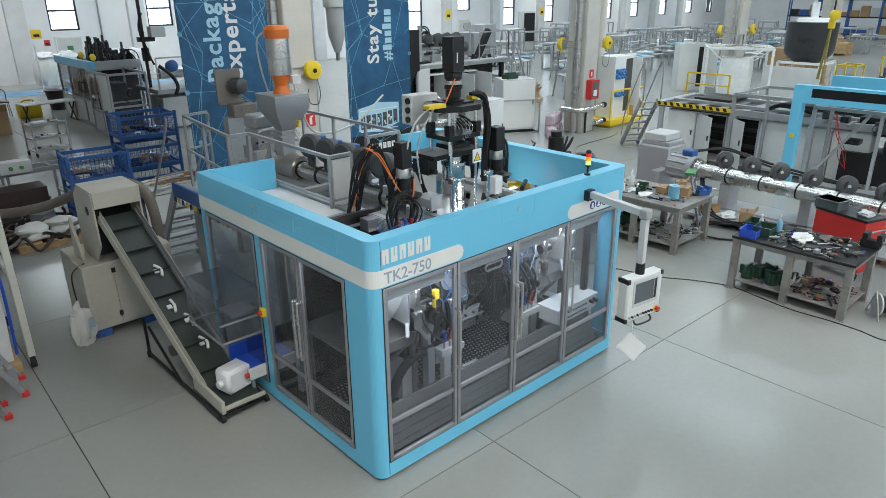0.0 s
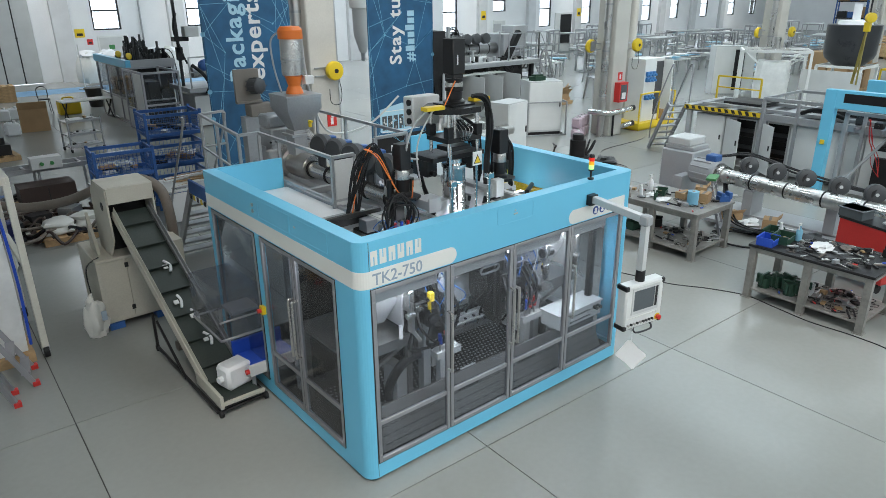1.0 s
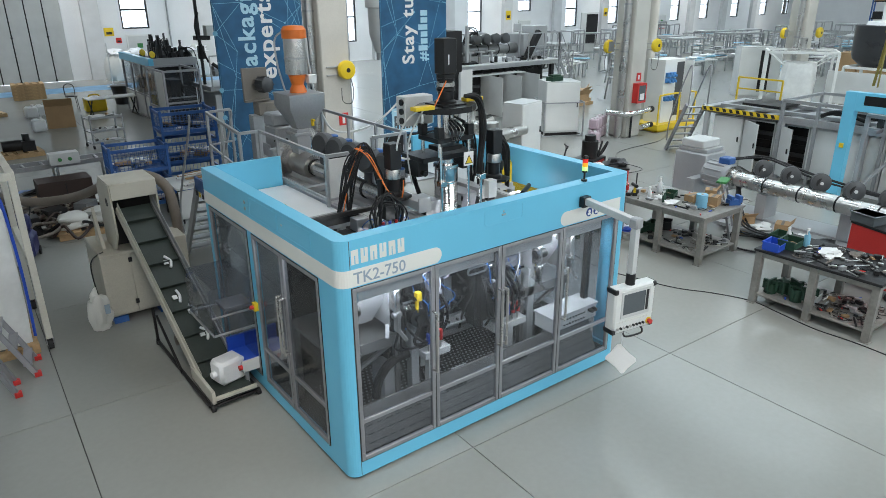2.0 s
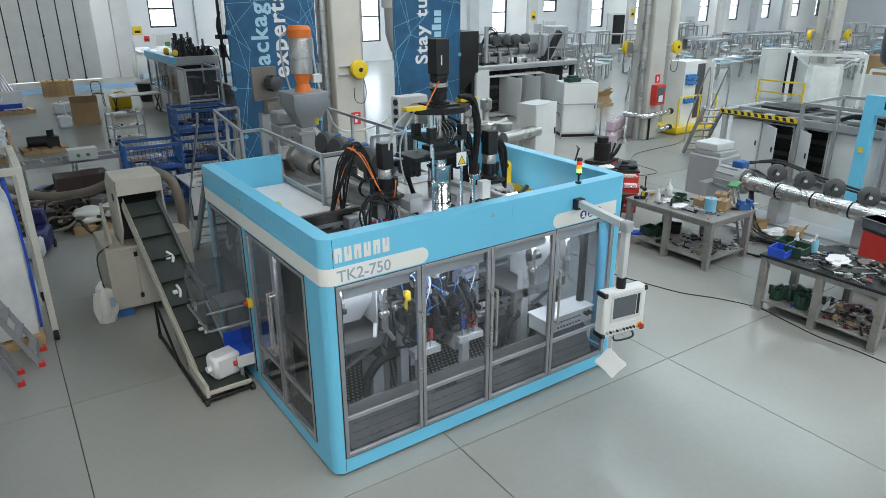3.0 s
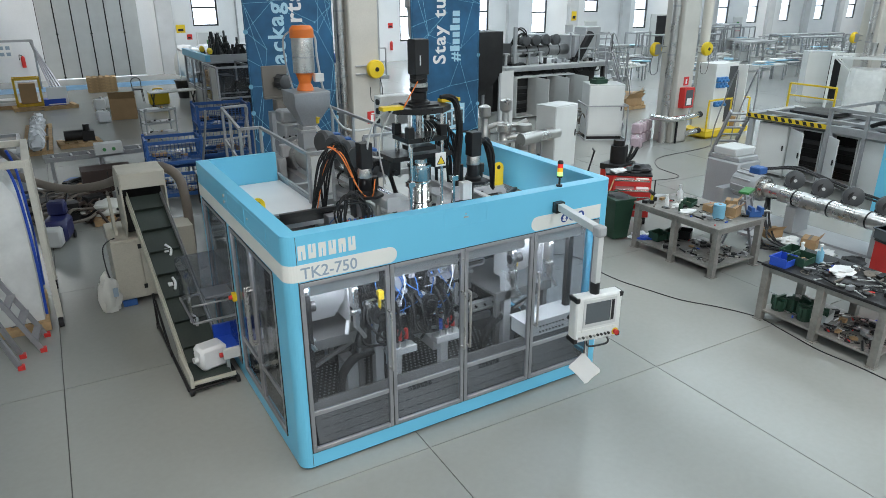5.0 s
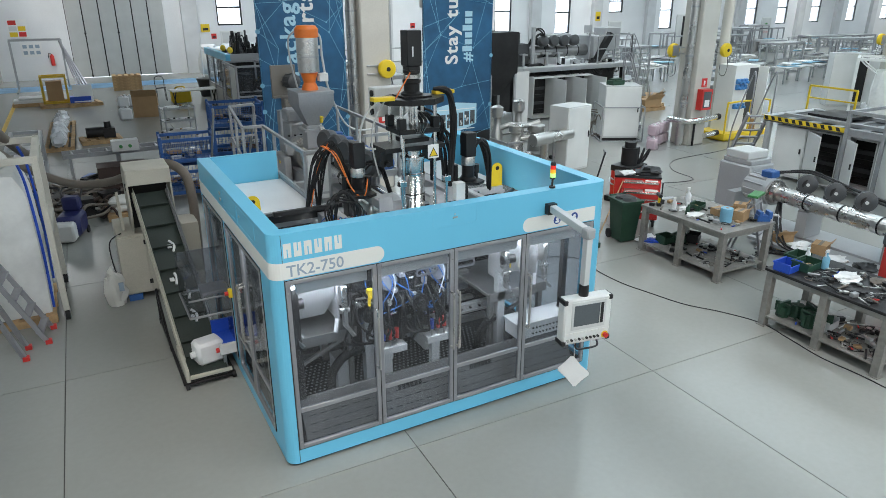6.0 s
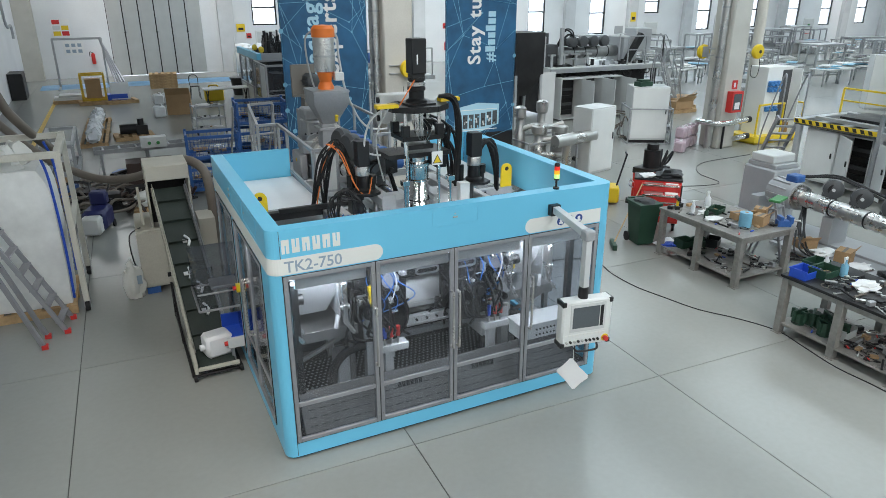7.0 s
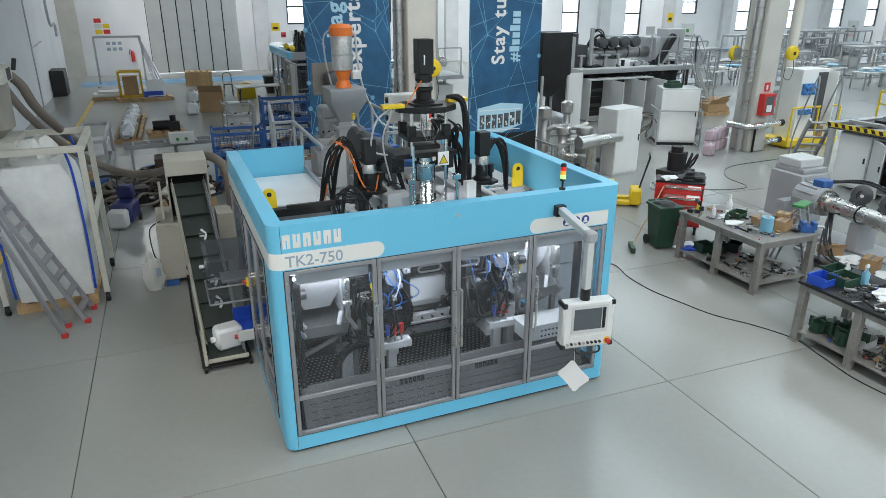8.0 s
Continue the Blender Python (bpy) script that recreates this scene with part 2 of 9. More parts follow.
M_RED = surface("red_enamel", (0.62, 0.035, 0.03), 0.4, var=0.08)
M_DKBLUE = surface("blue_enamel", (0.035, 0.12, 0.36), 0.45, var=0.15)
M_BLUEP = surface("blue_plastic", (0.02, 0.08, 0.5), 0.4, var=0.08)
M_AIR = surface("blue_air_tube", (0.03, 0.16, 0.5), 0.4, var=0.05)
M_GREEN = surface("dark_green_plastic", (0.018, 0.06, 0.035), 0.5, var=0.15)
M_CARD = surface("brown_cardboard", (0.42, 0.27, 0.14), 0.85, var=0.12, grain=30)
M_WOOD = surface("raw_pine", (0.50, 0.33, 0.17), 0.8, var=0.2, grain=25, stain=5)
M_PLASTIC = surface("milky_plastic", (0.78, 0.79, 0.80), 0.4, var=0.05)
M_SACK = surface("white_woven_plastic", (0.66, 0.66, 0.62), 0.6, var=0.08, grain=120, bump=0.15)
M_PAPER = surface("white_paper", (0.80, 0.80, 0.79), 0.8, var=0.03)
M_BELT = surface("green_black_conveyor_belt", (0.03, 0.042, 0.036), 0.55, var=0.2, grain=50)
M_HOSE = surface("grey_brown_hose", (0.17, 0.145, 0.12), 0.6, var=0.12, grain=40)
M_NAVY = surface("printed_banner", (0.018, 0.105, 0.22), 0.5, var=0.3, grain=4, stain=0.7, bump=0.01)
M_CYAN = surface("banner_line_print", (0.20, 0.46, 0.62), 0.5, var=0.1)
M_SKIRT = surface("taupe_film", (0.30, 0.28, 0.24), 0.45, var=0.15)
M_CLEAR = clear("clear_guard_sheet")
M_GLASS = clear("window_glass", (0.95, 0.96, 0.97), 0.02)
M_STRIPE = surface("blue_floor_paint", (0.16, 0.35, 0.55), 0.4, var=0.15, stain=2)
M_YLINE = surface("yellow_floor_paint", (0.70, 0.45, 0.03), 0.45, var=0.2, stain=3)
M_GATE = surface("grey_door_panel", (0.50, 0.51, 0.50), 0.55, var=0.05)
M_LAMP = glow("led_tube", (0.9, 0.96, 1.0), 14.0)
M_LED = glow("led_channel", (0.88, 0.95, 1.0), 26.0)
M_SKY = glow("overcast_sky", (0.86, 0.93, 1.0), 2.6)

# ---- hall ----
W, EAST, S, N, TOP = HALL
TURN = Matrix.Translation((1.16, -0.29, 0)) @ Matrix.Rotation(-0.024, 4, "Z")
SX, SY = 3.32, 3.18


def hall():
    g = Geo().box(W - 3, EAST + 8, S - 5, N + 4, -0.3, -0.012, bev=0)
    base = solid("floor", g, M_JOINT, "polished pale grey resin floor cut into square bays", kind="structure")
    wall = lambda name, g: solid(name, g, M_WALL, "white painted hall wall", kind="structure")
    wall("wall_west", Geo().box(W - 0.3, W, S, N, -0.01, TOP))
    wall("wall_east", Geo().box(EAST, EAST + 0.3, S, N, -0.01, TOP))
    wall("wall_south", Geo().box(W - 0.3, EAST + 0.3, S - 0.3, S - 0.002, -0.01, TOP))
    # the north wall is pierced by windows and a folding gate
    holes = [(-0.85, 4.23, -0.01, 5.0)]
    for x, z in ((7.2, 2.65), (12.5, 2.7), (21.05, 1.3), (27.05, 1.75), (32.6, 1.5), (38.0, 3.0), (43.7, 1.62), (49.3, 1.7), (54.6, 1.7), (59.0, 1.72), (64.1, 1.78), (70.0, 1.8), (76.0, 1.85), (81.0, 1.85)):
        holes.append((x, x + 1.5, z, 4.9))
    holes.sort()
    g = Geo()
    x = W - 0.3
    for x0, x1, z0, z1 in holes:
        g.box(x, x0, N, N + 0.35, -0.01, TOP, bev=0)
        if z0 > 0:
            g.box(x0, x1, N, N + 0.35, -0.01, z0, bev=0)
        g.box(x0, x1, N, N + 0.35, z1, TOP, bev=0)
        x = x1
    g.box(x, EAST + 0.3, N, N + 0.35, -0.01, TOP, bev=0)
    wall("wall_north", g)
    for k, (x0, x1, z0, z1) in enumerate(holes[1:], 1):
        w = thing("window_%d" % k, "tall window with a black frame and clear panes", "window", pose(x0, N, z0), "hall windows", "structure")
        u, h = x1 - x0, z1 - z0
        fr = Geo().box(0, 0.09, 0.06, 0.16, 0, h).box(u - 0.09, u, 0.06, 0.16, 0, h)
        fr.box(0.09, u - 0.09, 0.06, 0.16, 0, 0.09).box(0.09, u - 0.09, 0.06, 0.16, h - 0.09, h).box(0.09, u - 0.09, 0.065, 0.155, h * 0.46 - 0.05, h * 0.46 + 0.05)
        part("window_frame", fr, M_BLACK, w)
        for a, b in ((0.09, h * 0.46 - 0.05), (h * 0.46 + 0.05, h - 0.09)):
            p = part("pane", Geo().box(0.09, u - 0.09, 0.1, 0.115, a, b, bev=0), M_GLASS, w)
            p.visible_shadow = False
    gate = thing("door_1", "closed grey folding hall gate of tall panels", "folding gate", pose(-0.85, N, 0), kind="structure")
    for i in range(6):
        x0 = i * 5.08 / 6
        part("panel", Geo().box(x0 + 0.012, x0 + 5.08 / 6 - 0.012, 0.05, 0.11, 0.02, 4.98), M_GATE, gate)
        part("seal", Geo().box(x0 - 0.03, x0 + 0.03, 0.035, 0.1, 0.02, 4.98), M_RUBBER, gate)
    for i in (1, 3, 5):
        for z in (0.06, 2.35):
            part("roller", Geo().cyl((i * 5.08 / 6, 0.0, z), (i * 5.08 / 6, 0.0, z + 0.09), 0.04).box(i * 5.08 / 6 - 0.06, i * 5.08 / 6 + 0.06, 0.0, 0.05, z + 0.02, z + 0.07), M_BLACK, gate)
    solid("trim", Geo().box(W, W + 0.9, N - 0.7, N - 0.002, 0, TOP), M_CONC, "grey corner pier of the hall", kind="structure")
    # ceiling with long rooflights
    cg = Geo()
    lights = []
    x = W - 0.3
    rows = ((-24, -13.5), (-11.5, -1.5), (1.5, 9.5), (13, 22), (26, 36))
    for k, cx in enumerate((-2.6, 4.0, 10.5, 17.0, 24.0, 34.0, 46.0, 60.0, 74.0)):
        cg.box(x, cx - 1.1, S, N, TOP, TOP + 0.3, bev=0)
        y = S
        for y0, y1 in (rows[:2] + ((31, 36.5),), rows[:3] + ((30, 36.5),), rows, rows[:4] + ((24.5, 37.7),))[min(k, 3)]:
            cg.box(cx - 1.1, cx + 1.1, y, y0, TOP, TOP + 0.3, bev=0)
            lights.append((cx, (y0 + y1) / 2, 2.1, y1 - y0 - 0.1))
            y = y1
        cg.box(cx - 1.1, cx + 1.1, y, N, TOP, TOP + 0.3, bev=0)
        x = cx + 1.1
    cg.box(x, EAST + 0.3, S, N, TOP, TOP + 0.3, bev=0)
    solid("ceiling", cg, M_CEIL, "pale ceiling with long rooflights", kind="structure")
    for cx, cy, w, l in lights:
        la = bpy.data.lights.new("rooflight", "AREA")
        la.shape, la.size, la.size_y, la.energy, la.color = "RECTANGLE", w, l, (16.5 if cx < 15 else 18.5 if cx < 30 else 23.0) * w * l, ((0.95, 0.965, 0.95) if cx < 0 else (0.87, 0.95, 0.985) if cx < 8 else (0.79, 0.93, 1.0))
        new("rooflight", la).matrix_world = Matrix.Translation((cx, cy, TOP + 0.12))
    # overcast sky beyond the windows
    solid("backdrop", Geo().box(W, EAST, N + 2.5, N + 2.6, -0.2, 8.0, bev=0), M_SKY, "bright overcast sky beyond the windows", kind="structure")
    return base


FLOOR = hall()



# ---- blow moulding machine ----
XL, XR, YB = -0.13, 3.78, 3.4
RC = 0.11   # corner radius


def arc(cx, cy, r, a0, a1, n=7):
    return [(cx + r * math.cos(radians(a0 + (a1 - a0) * i / n)), cy + r * math.sin(radians(a0 + (a1 - a0) * i / n))) for i in range(n + 1)]


def outline(d=0.0, y0=YB, y1=YB):
    """The shell's plan from the back of its west side round the front to the back of its east side, d inside."""
    r = max(RC - d, 0.004)
    c = max(RC, d + 0.004)
    p = [(XL + d, y0)] + arc(XL + c, c, r, 180, 270) + arc(XR - c, c, r, 270, 360) + [(XR - d, y1)]
    return p


def clear_door(parent, name, x0, x1, z0, z1, at, handle, rail=True, kick=True):
    """A framed clear door in the plane y = 0 of the pose at; handle: its x, or None."""
    f = 0.042
    g = Geo().box(x0, x0 + f, -0.012, 0.03, z0, z1).box(x1 - f, x1, -0.012, 0.03, z0, z1)
    g.box(x0 + f, x1 - f, -0.012, 0.03, z0, z0 + f).box(x0 + f, x1 - f, -0.012, 0.03, z1 - f, z1)
    if rail:
        g.box(x0 + f, x1 - f, -0.006, 0.028, 0.62, 0.665)
    d = part(name, g, M_ALU, parent, "aluminium door frame", at)
    for a, b in (((z0 + f, 0.62), (0.665, z1 - f)) if rail else ((z0 + f, z1 - f),)):
        p = part("pane", Geo().box(x0 + f, x1 - f, 0.006, 0.011, a, b, bev=0), M_CLEAR, d, "clear polycarbonate pane")
        p.visible_shadow = False
    if handle is not None:
        h = Geo().tube([(handle, -0.01, 0.92), (handle, -0.06, 0.93), (handle, -0.075, 0.97), (handle, -0.075, 1.52), (handle, -0.06, 1.56), (handle, -0.01, 1.57)], 0.014, 8)
        part("handle", h, M_STEEL, d, "bent steel pull handle")
    gk = Geo()
    for u, v, a, b in ((x0 - 0.004, x0 - 0.0005, z0, z1), (x1 + 0.0005, x1 + 0.004, z0, z1), (x0, x1, z0 - 0.004, z0 - 0.0005), (x0, x1, z1 + 0.0005, z1 + 0.004)):
        gk.box(u, v, -0.009, 0.02, a, b, bev=0)
    part("gasket", gk, M_RUBBER, d, "black rubber door gasket")
    for z in (z0 + 0.09, z1 - 0.12):
        for x in (x0 + f / 2, x1 - f / 2):
            part("screw", Geo().cyl((x, -0.015, z), (x, -0.012, z), 0.008, n=8), M_STEEL, d)
    return d


def logo_blocks(w, h):
    """Six plain blocks in place of a trade mark, each with one slit; every block is a piece of its own."""
    first, u = None, w / 6
    for i in range(6):
        x, e = i * u, u * 0.74
        poly = [(x, 0), (x + e * 0.42, 0), (x + e * 0.42, h * 0.6), (x + e * 0.58, h * 0.6), (x + e * 0.58, 0), (x + e, 0), (x + e, h), (x, h)]
        if i % 2:
            poly = [(x, 0), (x + e, 0), (x + e, h), (x + e * 0.58, h), (x + e * 0.58, h * 0.4), (x + e * 0.42, h * 0.4), (x + e * 0.42, h), (x, h)]
        g = Geo().prism(poly, 0, 0.003, at=Matrix(((1, 0, 0, 0), (0, 0, -1, 0), (0, 1, 0, 0), (0, 0, 0, 1))))
        if first is None:
            first = g
        else:
            first.more.append(g)
    return first


def machine():
    mc = thing("blow_moulding_machine", "sky-blue blow moulding machine with clear doors and open top", "machine", pose(0, 0, 0))
    # shell
    g = Geo().strip(outline(), 0.02, 2.05, 2.488)
    square = lambda d, y: [(XL + d, y), (XL + d, d), (XR - d, d), (XR - d, y)]
    g.strip(outline(), 0.1, 2.488, 2.5).strip(square(0.098, YB), 0.052, 2.488, 2.4995)
    g.strip(square(0.135, YB - 0.02), 0.015, 2.02, 2.487)
    g.strip(outline(0.02), 0.08, 2.05, 2.06)
    part("parapet", g, M_BLUE, mc, "sky-blue enamelled parapet with rounded corners")
    g = Geo().box(XL + 0.16, 0.9, YB - 0.03, YB + 0.02, 1.98, 2.496)
    part("rear_panel", g, M_BLUE, mc)
    part("rear_panel", Geo().box(3.0, XR - 0.16, YB - 0.03, YB + 0.02, 1.98, 2.496), M_BLUE, mc)
    part("plinth", Geo().strip(outline(), 0.06, 0.035, 0.2), M_BLUE, mc)
    # Set-back strip, coloured dark for the shadow gap under the plinth.
    part("foot_shadow_strip", Geo().strip(outline(0.035), 0.03, 0.0, 0.036), M_RUBBER, mc, "recessed foot coloured dark for the shadow under the plinth")
    g = Geo().strip([(XL, 0.4)] + arc(XL + RC, RC, RC, 180, 270) + [(-0.014, 0)], 0.025, 0.2, 2.05)
    part("corner_post", g, M_BLUE, mc, "rounded sky-blue corner post")
    part("seam", Geo().box(-0.019, -0.014, -0.002, 0.004, 0.05, 2.49, bev=0), M_JOINT, mc)
    g = Geo().strip([(3.615, 0)] + arc(XR - RC, RC, RC, 270, 360) + [(XR, 0.35)], 0.025, 0.2, 2.05)
    part("corner_post", g, M_BLUE, mc)
    for a, b in ((1.96, 2.09), (3.28, 3.4)):
        part("side_post", Geo().box(XL, XL + 0.06, a, b, 0.2, 2.05), M_BLUE, mc)
    part("corner_post", Geo().box(XR - 0.06, XR, 3.28, 3.4, 0.0, 2.05), M_BLUE, mc)
    # cream band
    g = Geo().strip([(XL - 0.003, YB)] + arc(XL + RC, RC, RC + 0.003, 180, 270) + [(0.9, -0.003)], 0.0025, 2.062, 2.225)
    g.prism([(0.9, 2.062)] + arc(0.9, 2.1435, 0.0815, -90, 90, 12) + [(0.9, 2.225)], 0.0, 0.0025, at=Matrix(((1, 0, 0, 0), (0, 0, -1, -0.0005), (0, 1, 0, 0), (0, 0, 0, 1))))
    part("band", g, M_BAND, mc, "cream stripe with a rounded end")
    flat = Matrix(((1, 0, 0, 0), (0, 0, -1, -0.0005), (0, 1, 0, 0), (0, 0, 0, 1)))
    g = Geo().prism(arc(2.70, 2.1435, 0.0815, 90, 270, 12) + [(3.62, 2.062), (3.62, 2.225)], 0, 0.0025, at=flat)
    part("band", g, M_BAND, mc, "cream stripe with a rounded end")
    part("trade_mark", logo_blocks(0.58, 0.135), M_BAND, mc, "pale block-shaped trade mark", pose(0.0, -0.0005, 2.27))
    lettering("type_plate", "TK2-750", 0.155, M_TYPE, mc, pose(0.01, -0.0035, 2.085, 90), "grey-blue type lettering", 0.0008)
    for x in (3.08, 3.2, 3.32):
        g = Geo().cyl((x, -0.006, 2.145), (x, -0.0025, 2.145), 0.05, n=20)
        s = part("safety_sign", g, M_SIGNBLUE, mc, "round blue safety sign")
        part("pictogram", Geo().cyl((x, -0.008, 2.155), (x, -0.006, 2.155), 0.02, n=12).box(x - 0.026, x + 0.026, -0.008, -0.006, 2.112, 2.135), M_PAPER, s)
    g = Geo()
    loop = arc(1.55, 2.33, 0.03, 180, 270, 4) + arc(2.0, 2.33, 0.03, 270, 360, 4) + arc(2.0, 2.45, 0.03, 0, 90, 4) + arc(1.55, 2.45, 0.03, 90, 180, 4)
    g.tube([(x, -0.0005, z) for x, z in loop + loop[:1]], 0.003, 5, smooth_path=False)
    part("service_hatch", g, M_BLUE, mc)
    part("latch", Geo().box(1.745, 1.8, -0.008, 0, 2.372, 2.388).cyl((1.77, -0.006, 2.415), (1.77, 0, 2.415), 0.008, n=10), M_STEEL, mc)
    for y0, y1 in ((0.5, 1.22), (1.24, 1.92)):
        lp = [(y0, 2.27), (y1, 2.27), (y1, 2.46), (y0, 2.46)]
        part("service_hatch", Geo().tube([(XL - 0.0005, y, z) for y, z in lp + lp[:1]], 0.003, 5, smooth_path=False), M_BLUE, mc)
    part("latch", Geo().cyl((XL - 0.01, 2.05, 2.31), (XL, 2.05, 2.31), 0.02, n=12).cyl((XL - 0.01, 2.05, 2.38), (XL, 2.05, 2.38), 0.02, n=12).box(XL - 0.006, XL, 1.1, 1.13, 2.36, 2.375), M_STEEL, mc)
    # front doors
    one = Matrix.Identity(4)
    for x0, x1, h in ((-0.01, 0.892, 0.865), (0.9, 1.757, 1.725), (1.765, 2.665, 1.795), (2.673, 3.61, 2.71)):
        clear_door(mc, "door", x0, x1, 0.205, 2.045, one, h)
    for x in (1.46, 1.9):
        # long oval grip through the upper edge of the pane
        lp = arc(x - 0.11 + 0.04, 1.83, 0.035, 90, 270, 6) + arc(x + 0.11, 1.83, 0.035, 270, 450, 6)
        part("grip", Geo().tube([(a, 0.055, b) for a, b in lp + lp[:1]], 0.012, 8, smooth_path=False), M_ALU, mc, "white oval grip")
    # west doors: local x runs along the side
    west = Matrix.Translation((XL, 0, 0)) @ Matrix.Rotation(radians(-90), 4, "Z")
    for x0, x1, h in ((-1.955, -1.215, -1.25), (-1.207, -0.405, -1.17)):
        clear_door(mc, "side_door", x0, x1, 0.205, 2.045, west, h)
    clear_door(mc, "side_window", -3.275, -2.095, 0.205, 2.045, west, None, rail=False)
    p = part("side_window", Geo().box(XR - 0.012, XR - 0.006, 0.36, 3.28, 0.2, 2.05, bev=0), M_CLEAR, mc)
    p.visible_shadow = False
    # clear hood over the outlet on the west side
    hood = Geo().box(-0.62, XL, 2.15, 2.155, 0.85, 1.42, bev=0).box(-0.62, XL, 2.98, 2.985, 0.85, 1.42, bev=0)
    hood.box(-0.62, -0.615, 2.155, 2.98, 0.85, 1.33, bev=0).box(-0.57, XL, 2.155, 2.98, 1.42, 1.425, bev=0)
    hood.add([(-0.62, 2.155, 1.33), (-0.62, 2.98, 1.33), (-0.57, 2.98, 1.42), (-0.57, 2.155, 1.42)], [[0, 1, 2, 3]])
    h = part("outlet_hood", hood, M_CLEAR, mc, "clear plastic hood over the outlet")
    h.visible_shadow = False
    fr = Geo().bars([(-0.62, 2.15, 0.86), (-0.62, 2.985, 0.86), (XL, 2.985, 0.86)], 0.025).bars([(-0.62, 2.15, 0.86), (XL, 2.15, 0.86)], 0.025)
    fr.bars([(-0.62, 2.15, 1.08), (XL, 2.15, 1.08)], 0.02).box(-0.45, XL, 2.2, 2.5, 1.1, 1.14)
    part("hood_frame", fr, M_ALU, h)
    part("emergency_stop", Geo().box(XL - 0.05, XL, 1.99, 2.06, 1.1, 1.2, m=0).cyl((XL - 0.09, 2.025, 1.15), (XL - 0.05, 2.025, 1.15), 0.025, n=12, m=1), [M_YELLOW, M_RED], mc, "red mushroom button on a yellow box")
    # bed, kick plates and inner frame
    part("bed", Geo().box(XL + 0.07, XR - 0.07, 0.07, YB, 0.02, 0.16), M_DARK, mc)
    dimple = Geo().box(0.12, 2.75, 0.28, 1.35, 0.3, 0.33)
    part("tread_plate", dimple, M_BLKMET, mc, "black perforated tread plate")
    dots = Geo()
    for i in range(47):
        for j in range(17):
            x, y = 0.16 + i * 0.055 + (j % 2) * 0.0275, 0.32 + j * 0.06
            dots.cyl((x, y, 0.329), (x, y, 0.334), 0.013, n=6)
    tagged(part("perforation", dots, M_ZINC, mc), kind="stuff")
    kick = Geo().add([(0.1, 0.1, 0.2), (3.52, 0.1, 0.2), (3.52, 0.27, 0.6), (0.1, 0.27, 0.6)], [[0, 1, 2, 3]]).box(0.1, 3.52, 0.27, 0.3, 0.56, 0.6)
    part("kick_plate", kick, M_KICK, mc, "sloping steel chute plate")
    for z in (0.26, 0.34, 0.42, 0.5):
        y = 0.1 + (z - 0.2) * 0.17 / 0.4
        for k in range(28):
            x = 0.16 + k * 0.12
            SLOTS.box(x, x + 0.08, y - 0.006, y - 0.001, z, z + 0.007, bev=0)
    part("slot", SLOTS, M_BLACK, mc)
    for x in (1.18, 2.1):
        part("trade_mark", logo_blocks(0.3, 0.07), M_BLACK, mc, "dark block-shaped trade mark", pose(x, 0.19, 0.42, -23))
    fr = Geo()
    for x in (0.1, 0.86, 1.82, 2.69, 3.5):
        fr.bars([(x, 1.75, 0.16), (x, 1.75, 2.0)], 0.08)
    # Front posts are coloured darker than the frame to offset the near lamps.
    for x in (0.14, 3.46):
        part("front_post", Geo().bars([(x, 0.3, 0.16), (x, 0.3, 2.0)], 0.07), M_DARK, mc, "steel front post coloured dark to offset the near lamp")
    fr.bars([(0.1, 1.75, 2.02), (3.5, 1.75, 2.02)], 0.09).bars([(0.1, 0.25, 2.02), (3.5, 0.25, 2.02)], 0.07)
    fr.bars([(0.1, 3.3, 2.0), (3.5, 3.3, 2.0)], 0.08)
    part("inner_frame", fr, M_GREY, mc, "grey steel inner frame")
    for x in (0.98, 1.42, 2.3, 2.74):
        part("cross_beam", Geo().box(x - 0.05, x + 0.05, 0.22, 1.7, 2.07, 2.19).box(x - 0.035, x + 0.035, 0.3, 1.6, 2.19, 2.2), M_LGREY, mc, "light grey cross beam")
    part("side_rail", Geo().bars([(0.12, 1.5, 2.16), (1.0, 1.5, 2.16)], 0.09).box(0.3, 1.1, 1.42, 1.47, 2.2, 2.25), M_BLACK, mc)
    # Added black sheets keep the hall's light out of the machine.
    for x0, x1 in ((0.12, 0.9), (1.05, 1.36), (2.22, 2.64), (2.82, 3.44)):
        part("light_block_sheet", Geo().box(x0, x1, 0.34, 1.68, 1.95, 1.96).box(x0, x1, 0.34, 0.35, 1.96, 2.0), M_BLKMET, mc, "black sheet added under the beams to keep light out")
    part("roof_sheet", Geo().box(0.05, 0.92, 1.85, 3.34, 2.1, 2.115), M_PLASTIC, mc, "white plastic roof sheet")
    part("roof_sheet_frame", Geo().box(0.02, 0.05, 1.8, 3.36, 2.06, 2.13).box(0.92, 0.98, 1.8, 3.36, 2.06, 2.15).box(0.05, 0.92, 1.8, 1.85, 2.06, 2.13), M_ALU, mc)
    part("roof_sheet", Geo().box(2.85, 3.5, 1.85, 3.3, 2.08, 2.1), M_LGREY, mc)
    for x0, x1, y, z in ((0.3, 0.62, 1.58, 2.1), (2.95, 3.3, 1.35, 1.99)):
        part("work_light", Geo().box(x0, x1, y - 0.04, y + 0.04, z, z + 0.06, m=0).box(x0 + 0.02, x1 - 0.02, y - 0.02, y + 0.02, z + 0.06, z + 0.063, m=1, bev=0), [M_ALU, M_LAMP], mc, "lit white LED work light")
